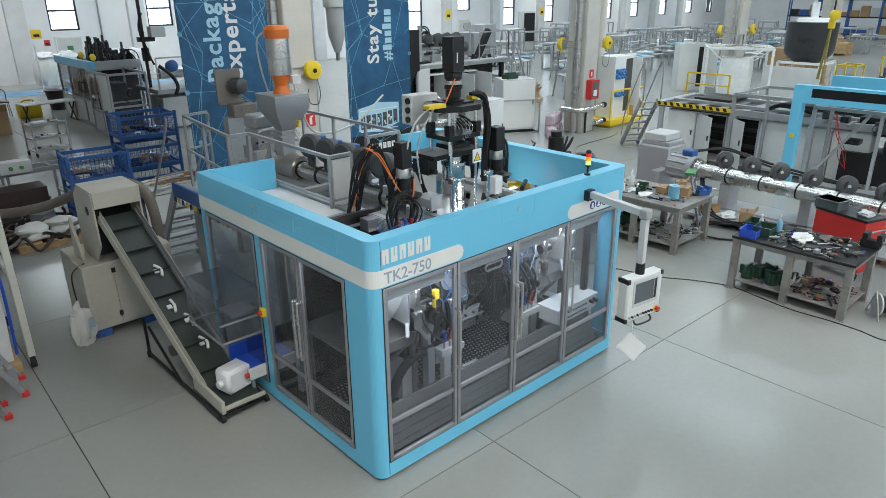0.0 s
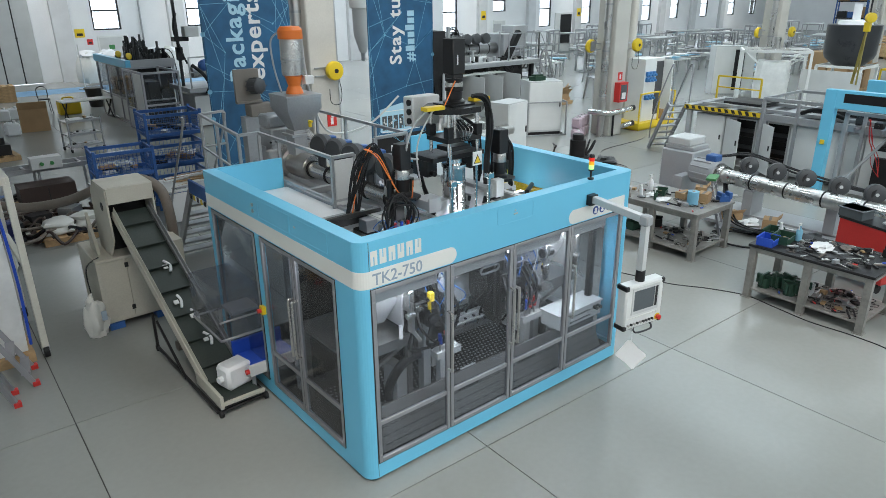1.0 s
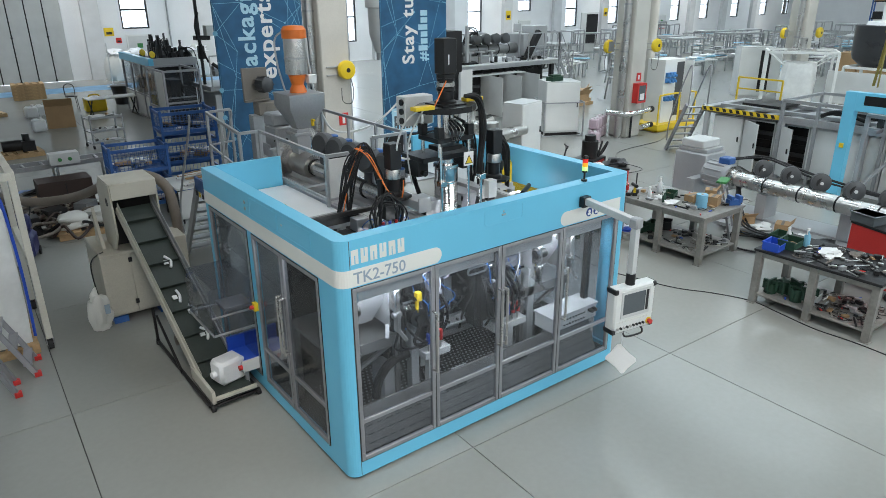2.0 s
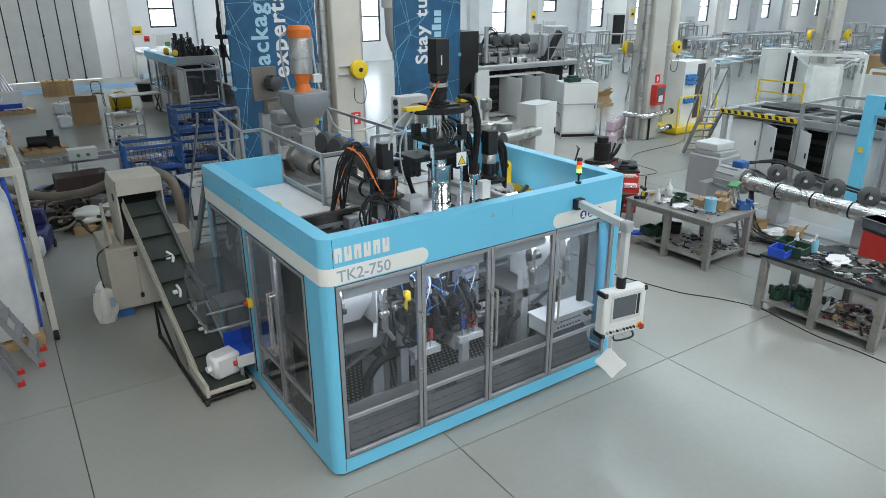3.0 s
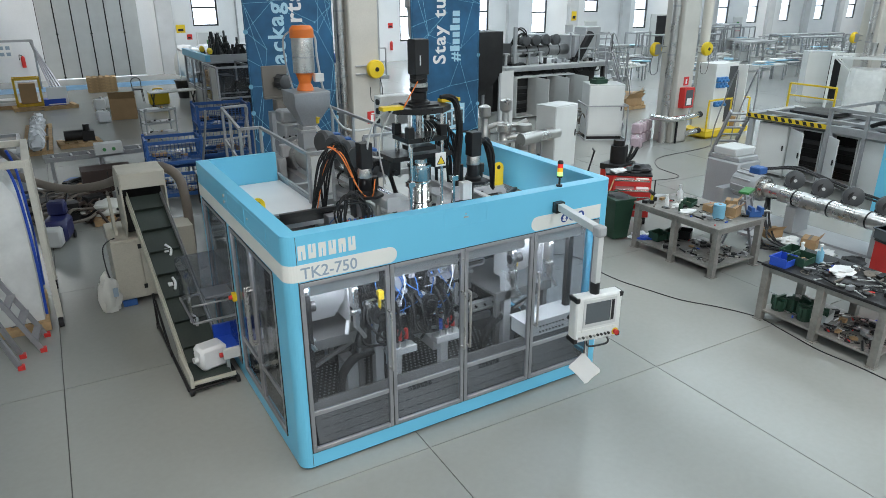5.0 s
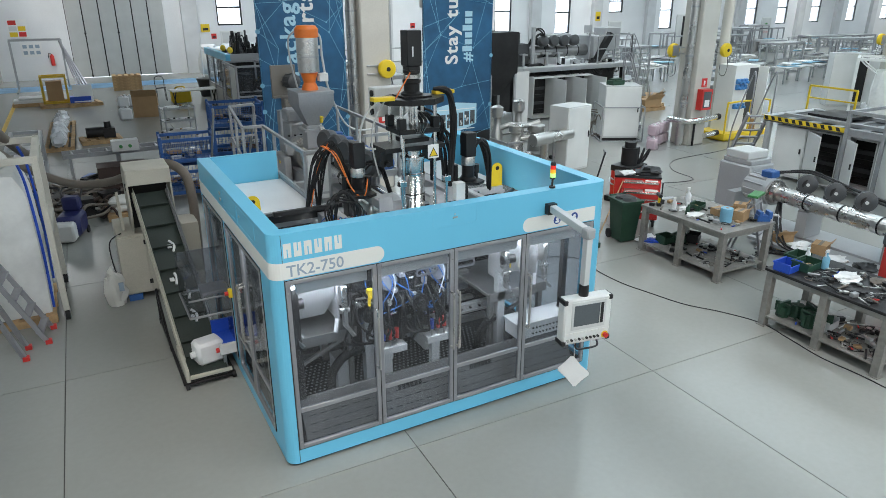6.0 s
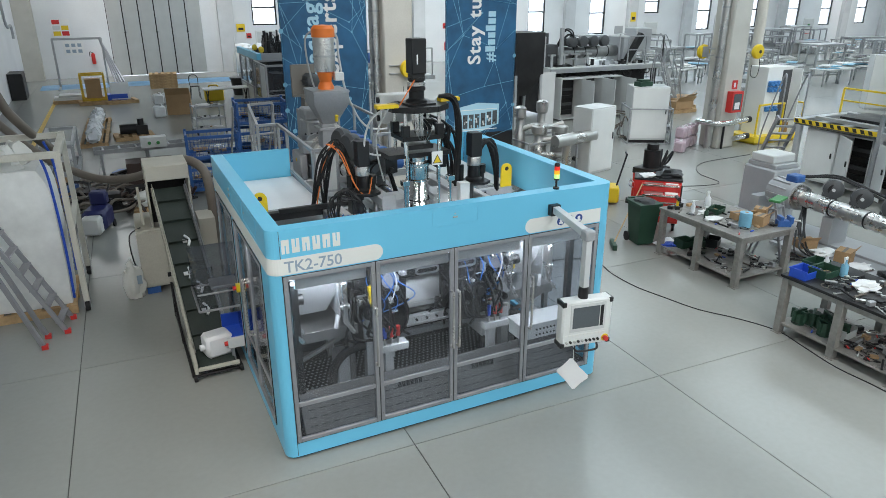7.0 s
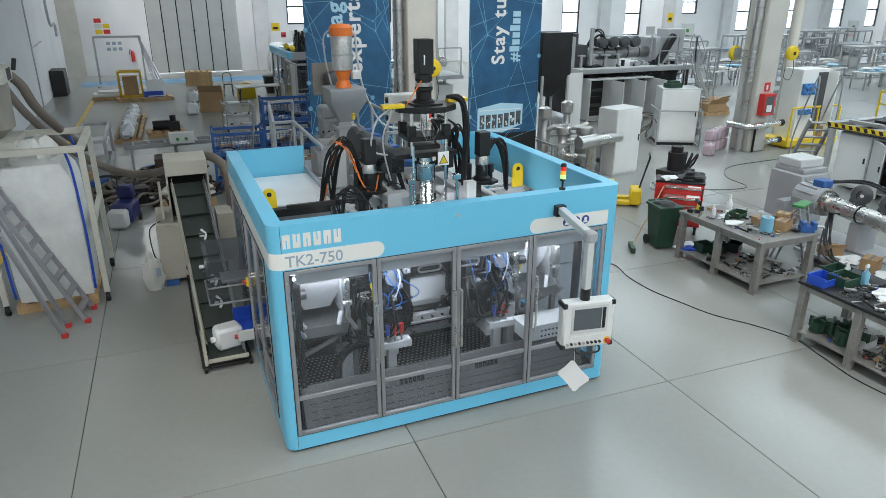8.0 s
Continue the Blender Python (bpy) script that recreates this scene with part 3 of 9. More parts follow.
    for x in (0.35, 1.55, 2.35, 3.15):
        part("work_light", Geo().box(x - 0.3, x + 0.3, 0.16, 0.22, 1.93, 1.97, m=0).box(x - 0.28, x + 0.28, 0.17, 0.21, 1.924, 1.93, m=1, bev=0), [M_ALU, M_LAMP], mc, "white LED work light")
    for x0, x1 in ((0.12, 0.84), (0.95, 1.76), (1.86, 2.64), (2.74, 3.46)):
        part("light_channel", Geo().box(x0, x1, 0.12, 0.17, 1.84, 1.95).box(x0 + 0.02, x1 - 0.02, 0.17, 0.178, 1.85, 1.9, m=1, bev=0), [M_WHITE, M_LED], mc, "white LED light channel")
    for x, y in ((0.16, 1.75), (3.42, 1.75)):
        lug = [(-0.08, 0)] + [(0.08, 0)] + arc(0, 0.24, 0.08, 0, 180, 8)
        g = Geo().prism(lug, -0.012, 0.012, at=Matrix(((1, 0, 0, x), (0, 0, -1, y), (0, 1, 0, 2.06), (0, 0, 0, 1))))
        g.cyl((x, y - 0.0135, 2.31), (x, y + 0.0135, 2.31), 0.028, n=14, m=1)
        part("lifting_lug", g, [M_YELLOW, M_DARK], mc, "yellow lifting lug with a hole")
    # lower machinery seen through the doors
    for k, x in enumerate((0.42, 2.95)):
        t = Geo().box(x - 0.42, x + 0.42, 0.5, 1.5, 1.1, 1.14).box(x - 0.42, x + 0.42, 0.48, 0.5, 1.04, 1.16)
        for a in (-0.36, 0.36):
            t.bars([(x + a, 0.55, 0.16), (x + a, 0.55, 1.1)], 0.06).bars([(x + a, 1.45, 0.16), (x + a, 1.45, 1.1)], 0.06)
        t.bars([(x - 0.36, 0.55, 0.75), (x + 0.36, 0.55, 1.05)], 0.04)
        part("discharge_table", t, M_TABLE, mc, "brushed steel discharge table")
        c = Geo().add([(x - 0.27, 0.45, 1.78), (x + 0.23, 0.45, 1.78), (x + 0.23, 0.5, 1.6), (x + 0.12, 0.62, 1.32), (x - 0.16, 0.62, 1.32), (x - 0.27, 0.5, 1.6)], [[5, 2, 1, 0], [4, 3, 2, 5]])
        c.box(x - 0.28, x - 0.26, 0.42, 0.75, 1.3, 1.8).box(x + 0.2, x + 0.22, 0.42, 0.75, 1.3, 1.8).box(x - 0.3, x + 0.24, 0.42, 0.5, 1.74, 1.8)
        c.bars([(x - 0.28, 0.45, 1.32), (x - 0.2, 0.38, 1.22)], 0.04).bars([(x + 0.2, 0.45, 1.32), (x + 0.15, 0.38, 1.2)], 0.04)
        part("chute", c, M_SHEET, mc, "pale steel take-out chute")
        for a in (-0.3, 0.24):
            # clamp jaws beside the chute
            jw = Geo().box(x + a - 0.03, x + a + 0.03, 0.3, 0.42, 1.5, 1.74, bev=0.01).box(x + a - 0.02, x + a + 0.02, 0.28, 0.36, 1.28, 1.5).bars([(x + a, 0.3, 1.3), (x + a + 0.07, 0.26, 1.18)], 0.035).cyl((x + a - 0.05, 0.33, 1.46), (x + a + 0.05, 0.33, 1.46), 0.03, n=10)
            part("clamp_jaw", jw, M_STEEL, mc, "steel clamp jaw")
        part("motor_housing", Geo().cyl((x - 0.34, 0.36, 1.62), (x - 0.18, 0.36, 1.62), 0.055, n=14), M_BLACK, mc)
        part("drive_box", Geo().box(x + 0.2, x + 0.34, 0.55, 0.8, 0.34, 0.75), M_GREY, mc)
        part("post", Geo().box(0.93 + k * 1.72, 1.03 + k * 1.72, 0.48, 0.58, 0.16, 1.4), M_GREY, mc)
        part("limit_switch", Geo().box(0.945 + k * 1.74, 1.005 + k * 1.74, 0.37, 0.43, 1.5, 1.6).box(0.96 + k * 1.74, 0.985 + k * 1.74, 0.4, 0.44, 1.36, 1.5), M_YELLOW, mc, "yellow limit switch")
        xs = 0.6 + k * 1.9
        part("cable_chain", Geo().tube([(xs, 0.7, 0.34), (xs - 0.02, 0.6, 0.6), (xs + 0.12, 0.55, 0.8), (xs + 0.38, 0.55, 0.82), (xs + 0.5, 0.6, 0.6), (xs + 0.5, 0.65, 0.34)], 0.05, 10), M_RUBBER, mc, "thick black cable hose")
    part("carriage_beam", Geo().box(1.05, 2.75, 1.35, 1.47, 0.85, 1.0).box(1.05, 2.75, 0.9, 0.96, 0.62, 0.7), M_ALU, mc, "aluminium guide beam")
    # Added dark sheet stands in for the shade deep in the machine.
    part("dark_backing", Geo().box(0.14, 3.46, 1.8, 1.82, 0.2, 1.97), M_DARK, mc, "dark sheet added at the rear to darken the interior")
    # pale sheet behind the moulds, and a dark guard over it
    sheet = Geo().add([(1.2, 1.02, 1.0), (2.2, 1.02, 1.0), (2.2, 1.2, 1.36), (1.2, 1.2, 1.36)], [[0, 1, 2, 3]]).box(1.2, 2.2, 1.0, 1.03, 0.94, 1.0)
    part("deflector_sheet", sheet, M_SHEET, mc, "pale brushed deflector sheet")
    part("front_beam", Geo().box(1.0, 2.75, 0.8, 0.88, 0.8, 0.92).box(1.0, 2.75, 0.78, 0.8, 0.82, 0.84), M_SHEET, mc, "bright machined beam")
    part("dark_guard", Geo().box(1.25, 2.25, 0.95, 0.98, 1.36, 1.92), M_BLKMET, mc, "black guard sheet")
    for x in (0.42, 1.32, 2.22, 3.12):
        part("led_tube", Geo().cyl((x - 0.32, 0.215, 1.865), (x + 0.32, 0.215, 1.865), 0.014, n=10), M_LAMP, mc, "lit white LED tube")
    for k in range(14):
        x = 1.02 + 0.13 * k
        part("bolt", Geo().cyl((x, 0.772, 0.88), (x, 0.8, 0.88), 0.014, n=8), M_BLKMET, mc)
    part("blown_part", Geo().box(1.55, 1.78, 0.42, 0.6, 0.334, 0.39, bev=0.02), M_PLASTIC, mc, "pale blow-moulded part on the tread plate")
    for z, y, h in ((1.02, 1.2, 0.16), (1.28, 1.32, 0.1), (1.5, 1.25, 0.06), (0.82, 1.1, 0.05)):
        part("platen_beam", Geo().box(1.08, 2.68, y, y + 0.08, z, z + h).box(1.08, 2.68, y - 0.01, y, z + h * 0.4, z + h * 0.6), M_STEEL, mc, "bright machined platen beam")
    for k in range(9):
        x = 1.16 + k * 0.18
        part("tie_bolt", Geo().cyl((x, 1.14, 1.1), (x, 1.2, 1.1), 0.03, n=10), M_BLKMET, mc)
    part("platen", Geo().box(1.45, 2.05, 1.36, 1.42, 0.6, 1.26), M_KICK, mc, "satin steel platen")
    g = Geo().box(2.72, 3.5, 0.12, 0.42, 0.66, 0.84).box(2.7, 3.52, 0.11, 0.44, 0.84, 0.86)
    pn = part("socket_panel", g, M_LGREY, mc, "light grey socket panel")
    sk = Geo()
    for i in range(8):
        for z in (0.71, 0.78):
            sk.cyl((2.92 + i * 0.05, 0.108, z), (2.92 + i * 0.05, 0.12, z), 0.011, n=8)
    sk.cyl((3.36, 0.06, 0.79), (3.36, 0.12, 0.79), 0.025, n=10).cyl((3.43, 0.06, 0.79), (3.43, 0.12, 0.79), 0.025, n=10)
    part("socket", sk, M_BLACK, pn)
    return mc


SLOTS = Geo()
M_KICK = surface("satin_steel", (0.185, 0.18, 0.175), 0.5, 0.5, var=0.12, bump=0.0)
M_TABLE = surface("dull_table_steel", (0.22, 0.217, 0.21), 0.45, 0.5, var=0.15, bump=0.0)
M_SHEET = surface("bright_sheet_steel", (0.47, 0.47, 0.475), 0.42, 0.4, var=0.1, grain=30)
M_TYPE = surface("type_print", (0.30, 0.38, 0.46), 0.5, var=0.03)
M_SIGNBLUE = surface("sign_blue", (0.02, 0.06, 0.25), 0.5, var=0.05)
MACHINE = machine()


def machine_lamps():
    """The lit LED bars over the doors throw their light into the machine."""
    for x in (0.42, 1.32, 2.22, 3.12):
        la = bpy.data.lights.new("machine_lamp", "AREA")
        la.shape, la.size, la.size_y, la.energy, la.color = "RECTANGLE", 0.66, 0.05, 7.5, (0.88, 0.95, 1.0)
        new("machine_lamp", la).matrix_world = look((x, 0.24, 1.85), (x, 0.95, 1.2))
    # the work light under the east parapet
    la = bpy.data.lights.new("work_lamp", "AREA")
    la.shape, la.size, la.size_y, la.energy, la.color = "RECTANGLE", 0.3, 0.04, 1.0, (0.88, 0.95, 1.0)
    new("work_lamp", la).matrix_world = look((3.2, 1.42, 2.07), (3.75, 1.7, 2.3))


machine_lamps()


def bunch(g, pts, r, n, spread, seed, m=0):
    """A bundle of hoses that follow one course, each a little off it."""
    rnd = random.Random(seed)
    for k in range(n):
        o = [Vector((rnd.uniform(-1, 1), rnd.uniform(-1, 1), rnd.uniform(-1, 1))) * spread for _ in pts]
        o[0] *= 0.4
        o[-1] *= 0.4
        one = g if not g.v else Geo()
        one.tube([Vector(p) + q for p, q in zip(pts, o)], r * rnd.uniform(0.8, 1.15), 6, m)
        if one is not g:
            g.more.append(one)
    return g


def extrusion_head(mc):
    """The head in the middle, which lifts a little; its parts hang on its upper plate."""
    cx, cy = 1.79, 0.98
    octo = [(0.36 * math.cos(radians(22.5 + 45 * i)), 0.3 * math.sin(radians(22.5 + 45 * i))) for i in range(8)]
    head = part("head_plate", Geo().prism(octo, 3.3, 3.36).box(-0.16, 0.16, -0.16, 0.16, 3.36, 3.38), M_BLKMET, mc, "burnished black head plate", pose(cx, cy, 0))
    part("motor", Geo().box(-0.085, 0.085, -0.085, 0.085, 3.68, 4.04, bev=0.008).box(-0.07, 0.07, -0.07, 0.07, 3.62, 3.68).box(0.085, 0.09, -0.03, 0.03, 3.75, 3.9), M_BLACK, head, "tall black servo motor")
    part("rating_plate", Geo().box(-0.03, -0.015, -0.087, -0.085, 3.78, 3.88, bev=0), M_PAPER, head)
    part("gearbox", Geo().lathe([(0.12, 3.37), (0.12, 3.4), (0.085, 3.42), (0.085, 3.5), (0.1, 3.51), (0.1, 3.54), (0.08, 3.55), (0.08, 3.6), (0.095, 3.61), (0.095, 3.64)], n=24), M_BLKMET, head)
    part("gear_ring", Geo().cyl((0, 0, 3.555), (0, 0, 3.595), 0.096, n=24), M_STEEL, head)
    for sx in (-1, 1):
        g = Geo().box(sx * 0.33 - 0.16 * (sx < 0) - 0.04, sx * 0.33 + 0.16 * (sx > 0) + 0.04, -0.2 if sx < 0 else 0.0, -0.1 if sx < 0 else 0.1, 3.36, 3.4)
        part("lifting_bar", g, M_YELLOW, head, "yellow lifting bar")
    g = Geo()
    for sx in (-1, 1):
        for sy in (-1, 1):
            part("column_rod", Geo().cyl((sx * 0.2, sy * 0.15, 2.84), (sx * 0.2, sy * 0.15, 3.32), 0.02, n=12), M_CHROME, head, "polished guide rod")
    part("spindle", g.cyl((0, 0, 3.0), (0, 0, 3.3), 0.035, n=14), M_CHROME, head)
    g = Geo().box(-0.24, 0.24, -0.18, 0.18, 2.99, 3.04)
    for sx in (-1, 1):
        for sy in (-1, 1):
            g.box(sx * 0.2 - 0.04, sx * 0.2 + 0.04, sy * 0.15 - 0.04, sy * 0.15 + 0.04, 3.04, 3.16)
    g.box(-0.15, 0.15, -0.11, 0.12, 2.88, 2.93)
    part("slide_block", g, M_BLKMET, head, "black slide block")
    g = Geo().box(-0.38, 0.36, -0.1, 0.3, 2.79, 2.84).box(-0.38, -0.24, 0.0, 0.25, 2.62, 2.79).box(0.24, 0.36, 0.0, 0.25, 2.62, 2.79)
    g.cyl((-0.32, -0.06, 2.66), (-0.32, 0.0, 2.66), 0.03, n=12)
    part("head_bracket", g, M_BLKMET, head)
    part("die_cylinder", Geo().lathe([(0.13, 1.95), (0.13, 2.5), (0.135, 2.51), (0.135, 2.53), (0.125, 2.54), (0.125, 2.68), (0.14, 2.69), (0.14, 2.72), (0.09, 2.73), (0.09, 2.78)], n=28), M_CHROME, head, "polished steel die cylinder")
    part("band_clamp", Geo().cyl((0, 0, 2.085), (0, 0, 2.1), 0.134, n=28).cyl((0, 0, 2.29), (0, 0, 2.3), 0.134, n=28), M_DARK, head)
    g = Geo()
    for sx in (-1, 1):
        g.cyl((sx * 0.19, -0.16, 2.0), (sx * 0.19, -0.16, 2.95), 0.017, n=10)
    part("tie_rod", g, M_CHROME, head)
    sg = part("warning_plate", Geo().box(0.07, 0.2, -0.235, -0.225, 2.72, 2.87), M_PAPER, head, "white plate with a yellow warning triangle")
    tri = Matrix(((1, 0, 0, 0.135), (0, 0, -1, -0.2352), (0, 1, 0, 2.785), (0, 0, 0, 1)))
    part("triangle", Geo().prism([(-0.055, -0.045), (0.055, -0.045), (0, 0.055)], 0, 0.002, at=tri), M_BLACK, sg)
    part("triangle", Geo().prism([(-0.042, -0.038), (0.042, -0.038), (0, 0.04)], 0.002, 0.003, at=tri), M_YELLOW, sg)
    jb = part("junction_box", Geo().box(-0.28, 0.1, 0.36, 0.54, 3.1, 3.42, bev=0.01).box(-0.1, 0.1, 0.2, 0.4, 3.3, 3.34), M_LGREY, head, "light grey junction box")
    for z in (3.16, 3.26, 3.36):
        part("socket", Geo().cyl((-0.3, 0.42, z), (-0.28, 0.42, z), 0.035, n=12), M_BLACK, jb)
    w = Geo()
    for k in range(5):
        w.tube([(0.02 * k - 0.04, -0.18, 3.0), (0.05 * k - 0.12, -0.22, 3.12), (0.04 * k - 0.1, -0.1, 3.2)], 0.004, 5)
    part("wire", w, M_STEEL, head)
    h = Geo()
    bunch(h, [(0.28, 0.02, 3.42), (0.42, -0.02, 3.38), (0.5, -0.04, 3.1), (0.5, -0.02, 2.7), (0.48, 0.0, 2.3)], 0.017, 8, 0.028, 3)
    bunch(h, [(0.2, 0.2, 3.2), (0.45, 0.25, 3.0), (0.5, 0.2, 2.7), (0.52, 0.2, 2.3)], 0.013, 8, 0.05, 5)
    part("hose", h, M_RUBBER, head, "black hose bundle")
    h = Geo().tube([(-0.4, -0.05, 3.34), (-0.55, 0.0, 3.2), (-0.58, 0.1, 2.9), (-0.4, 0.15, 2.8), (-0.1, 0.1, 2.82)], 0.011, 8)
    h.tube([(-0.36, -0.1, 3.36), (-0.46, 0.0, 3.1), (-0.44, 0.1, 2.85), (-0.35, 0.15, 2.5)], 0.009, 8)
    part("hose", h, M_LGREY, head, "clear grey hose")
    h = Geo().tube([(-0.06, -0.09, 3.62), (-0.16, -0.12, 3.5), (-0.26, -0.14, 3.37)], 0.007, 6)
    part("cable", h, M_ORANGE, head)
    return head


HEAD = extrusion_head(MACHINE)


def actuator(mc, x, y, seed):
    a = part("actuator_plate", Geo().prism([(-0.17, -0.1), (0.05, -0.17), (0.17, -0.1), (0.17, 0.12), (0.05, 0.17), (-0.17, 0.1)], 2.4, 2.43).box(-0.16, -0.04, -0.08, 0.08, 2.19, 2.4), M_BLKMET, mc, "burnished actuator plate", pose(x, y, 0))
    part("servo_motor", Geo().box(-0.07, 0.07, -0.07, 0.07, 2.72, 3.0, bev=0.008).box(-0.05, 0.05, 0.07, 0.11, 2.85, 2.95), M_BLACK, a, "black servo motor")
    part("coupling", Geo().lathe([(0.08, 2.62), (0.08, 2.7), (0.07, 2.72)], n=20), M_STEEL, a)
    part("spindle_housing", Geo().lathe([(0.1, 2.43), (0.1, 2.46), (0.075, 2.48), (0.075, 2.6), (0.085, 2.62)], n=20), M_BLKMET, a)
    part("damper", Geo().cyl((-0.14, 0.05, 2.43), (-0.14, 0.05, 2.62), 0.03, n=10), M_BLACK, a)
    part("damper", Geo().cyl((0.13, 0.04, 2.43), (0.13, 0.04, 2.5), 0.03, n=10).cyl((0.13, 0.04, 2.5), (0.13, 0.04, 2.6), 0.045, n=12), M_BLACK, a)
    return a


def roof_gear(mc):
    actuator(mc, 1.19, 1.13, 1)
    actuator(mc, 2.53, 1.02, 2)
    # cable loops that feed the actuators
    g = Geo()
    bunch(g, [(0.7, 1.5, 2.2), (0.82, 1.4, 2.75), (0.98, 1.35, 2.95), (1.1, 1.3, 2.6), (1.12, 1.25, 2.3)], 0.0095, 11, 0.05, 11)
    bunch(g, [(0.78, 0.8, 2.1), (0.72, 0.75, 2.45), (0.88, 0.72, 2.55), (1.0, 0.75, 2.4), (0.98, 0.8, 2.12)], 0.009, 10, 0.07, 12)
    bunch(g, [(2.58, 1.2, 2.4), (2.72, 1.25, 2.82), (2.95, 1.3, 2.72), (3.02, 1.3, 2.2)], 0.014, 9, 0.06, 13)
    bunch(g, [(2.2, 1.3, 2.3), (2.3, 1.4, 2.9), (2.45, 1.35, 2.95), (2.5, 1.3, 2.4)], 0.012, 6, 0.05, 17)
    bunch(g, [(1.3, 1.5, 2.2), (1.38, 1.5, 2.6), (1.55, 1.4, 2.65), (1.66, 1.3, 2.3)], 0.011, 6, 0.06, 18)
    bunch(g, [(1.0, 1.35, 2.95), (0.86, 1.45, 2.7), (0.84, 1.5, 2.2)], 0.011, 6, 0.06, 14)
    part("hose", g, M_RUBBER, mc, "looped black hoses")
    g = Geo()
    for k in range(2):
        g.tube([(0.86 + 0.02 * k, 1.35, 2.95), (0.98 + 0.03 * k, 1.28, 2.85), (1.1, 1.1, 2.5), (1.2, 1.0, 2.42), (1.27, 1.05, 2.6)], 0.007, 6)
    g.tube([(0.74, 1.45, 2.25), (0.83, 1.4, 2.7), (0.95, 1.36, 2.97)], 0.007, 6)
    part("cable", g, M_ORANGE, mc, "orange power cables")
    g = Geo()
    rnd = random.Random(21)
    for k in range(10):
        x, y = 0.75 + rnd.random() * 0.4, 0.5 + rnd.random() * 0.4
        g = Geo().tube([(x, y, 2.05), (x + rnd.uniform(-0.1, 0.1), y, 2.3), (x + rnd.uniform(-0.15, 0.15), y + 0.1, 2.2), (x + rnd.uniform(-0.2, 0.2), y + 0.2, 2.06)], 0.005, 5)
        part("air_line", g, M_AIR, mc, "thin blue air line")
    g = Geo()
    for k in range(5):
        g.box(0.78 + 0.07 * k, 0.83 + 0.07 * k, 0.78, 0.86, 2.1, 2.24)
        g.cyl((0.805 + 0.07 * k, 0.82, 2.24), (0.805 + 0.07 * k, 0.82, 2.28), 0.015, n=8)
    part("valve_block", g, M_STEEL, mc, "steel valve block")
    for k, c in enumerate((M_RED, M_BLUEP, M_RED)):
        part("connector", Geo().cyl((0.8 + 0.08 * k, 0.74, 2.2), (0.8 + 0.08 * k, 0.74, 2.3), 0.016, n=8), c, mc)
    for x in (1.3, 2.15):
        part("head_arm", Geo().box(x, x + 0.14, 0.82, 1.65, 2.3, 2.4).box(x - 0.01, x + 0.15, 0.8, 0.82, 2.28, 2.44), M_GREY, mc, "grey head support arm")
    part("electric_box", Geo().box(2.2, 2.32, 0.72, 0.82, 2.3, 2.5), M_LGREY, mc)
    part("drive_motor", Geo().box(2.1, 2.3, 0.9, 1.1, 2.2, 2.3).cyl((3.0, 1.0, 2.16), (3.3, 1.2, 2.16), 0.03), M_BLACK, mc)
    for sx in (-1, 1):
        x = 1.79 + sx * 0.26
        ck = Geo().add([(x - 0.1, 0.86, 2.36), (x + 0.1, 0.86, 2.36), (x + 0.1 - 0.04 * sx, 0.92, 2.0), (x - 0.1 - 0.04 * sx, 0.92, 2.0)], [[3, 2, 1, 0]]).box(x - 0.1, x + 0.1, 0.88, 1.2, 2.33, 2.36)
        part("die_cheek", ck, M_ZINC, mc, "grey steel cheek beside the die")
    # small gear between the beams
    rnd = random.Random(71)
    for k in range(34):
        x, y = rnd.uniform(0.55, 3.0), rnd.uniform(0.35, 1.65)
        if abs(x - 1.79) < 0.24 and y > 0.6:
            continue
        w, d, h = rnd.uniform(0.03, 0.1), rnd.uniform(0.03, 0.1), rnd.uniform(0.05, 0.22)
        g = Geo().box(x - w, x + w, y - d, y + d, 2.05, 2.08 + h * 0.5)
        if k % 3 == 0:
            g = Geo().cyl((x, y, 2.05), (x, y, 2.1 + h), 0.03, n=10).cyl((x, y, 2.1 + h), (x, y, 2.13 + h), 0.018, n=8)
        elif k % 3 == 1:
            g.cyl((x - w * 0.5, y, 2.08 + h * 0.5), (x - w * 0.5, y, 2.13 + h * 0.5), 0.014, n=8).cyl((x + w * 0.5, y, 2.08 + h * 0.5), (x + w * 0.5, y, 2.13 + h * 0.5), 0.014, n=8)
        part("valve" if k % 3 else "cylinder", g, rnd.choice((M_BLKMET, M_STEEL, M_BLACK, M_ALU, M_DARK)), mc)
    for x in (1.52, 2.06):
        part("guide_rod", Geo().cyl((x, 0.7, 2.05), (x, 0.7, 2.6), 0.018, n=10).box(x - 0.04, x + 0.04, 0.66, 0.74, 2.56, 2.62), M_CHROME, mc, "polished guide rod")
    # signal beacon
    b = part("signal_beacon", Geo().cyl((3.04, 0.07, 2.5), (3.04, 0.07, 2.52), 0.035).cyl((3.04, 0.07, 2.52), (3.04, 0.07, 2.6), 0.012).cyl((3.04, 0.07, 2.6), (3.04, 0.07, 2.62), 0.03), M_BLACK, mc, "signal beacon stem")
    for z, mt in ((2.62, M_LGREEN), (2.665, M_LAMBER), (2.71, M_LRED)):
        part("lens", Geo().cyl((3.04, 0.07, z), (3.04, 0.07, z + 0.043), 0.03, n=16), mt, b)
    part("cap", Geo().lathe([(0.031, 2.753), (0.031, 2.775), (0.02, 2.79)], (3.04, 0.07, 0)), M_BLACK, b)


M_LGREEN, M_LAMBER, M_LRED = glow("green_lens", (0.5, 1.0, 0.25), 0.9), glow("amber_lens", (1.0, 0.42, 0.02), 0.5), glow("red_lens", (0.85, 0.03, 0.02), 0.35)
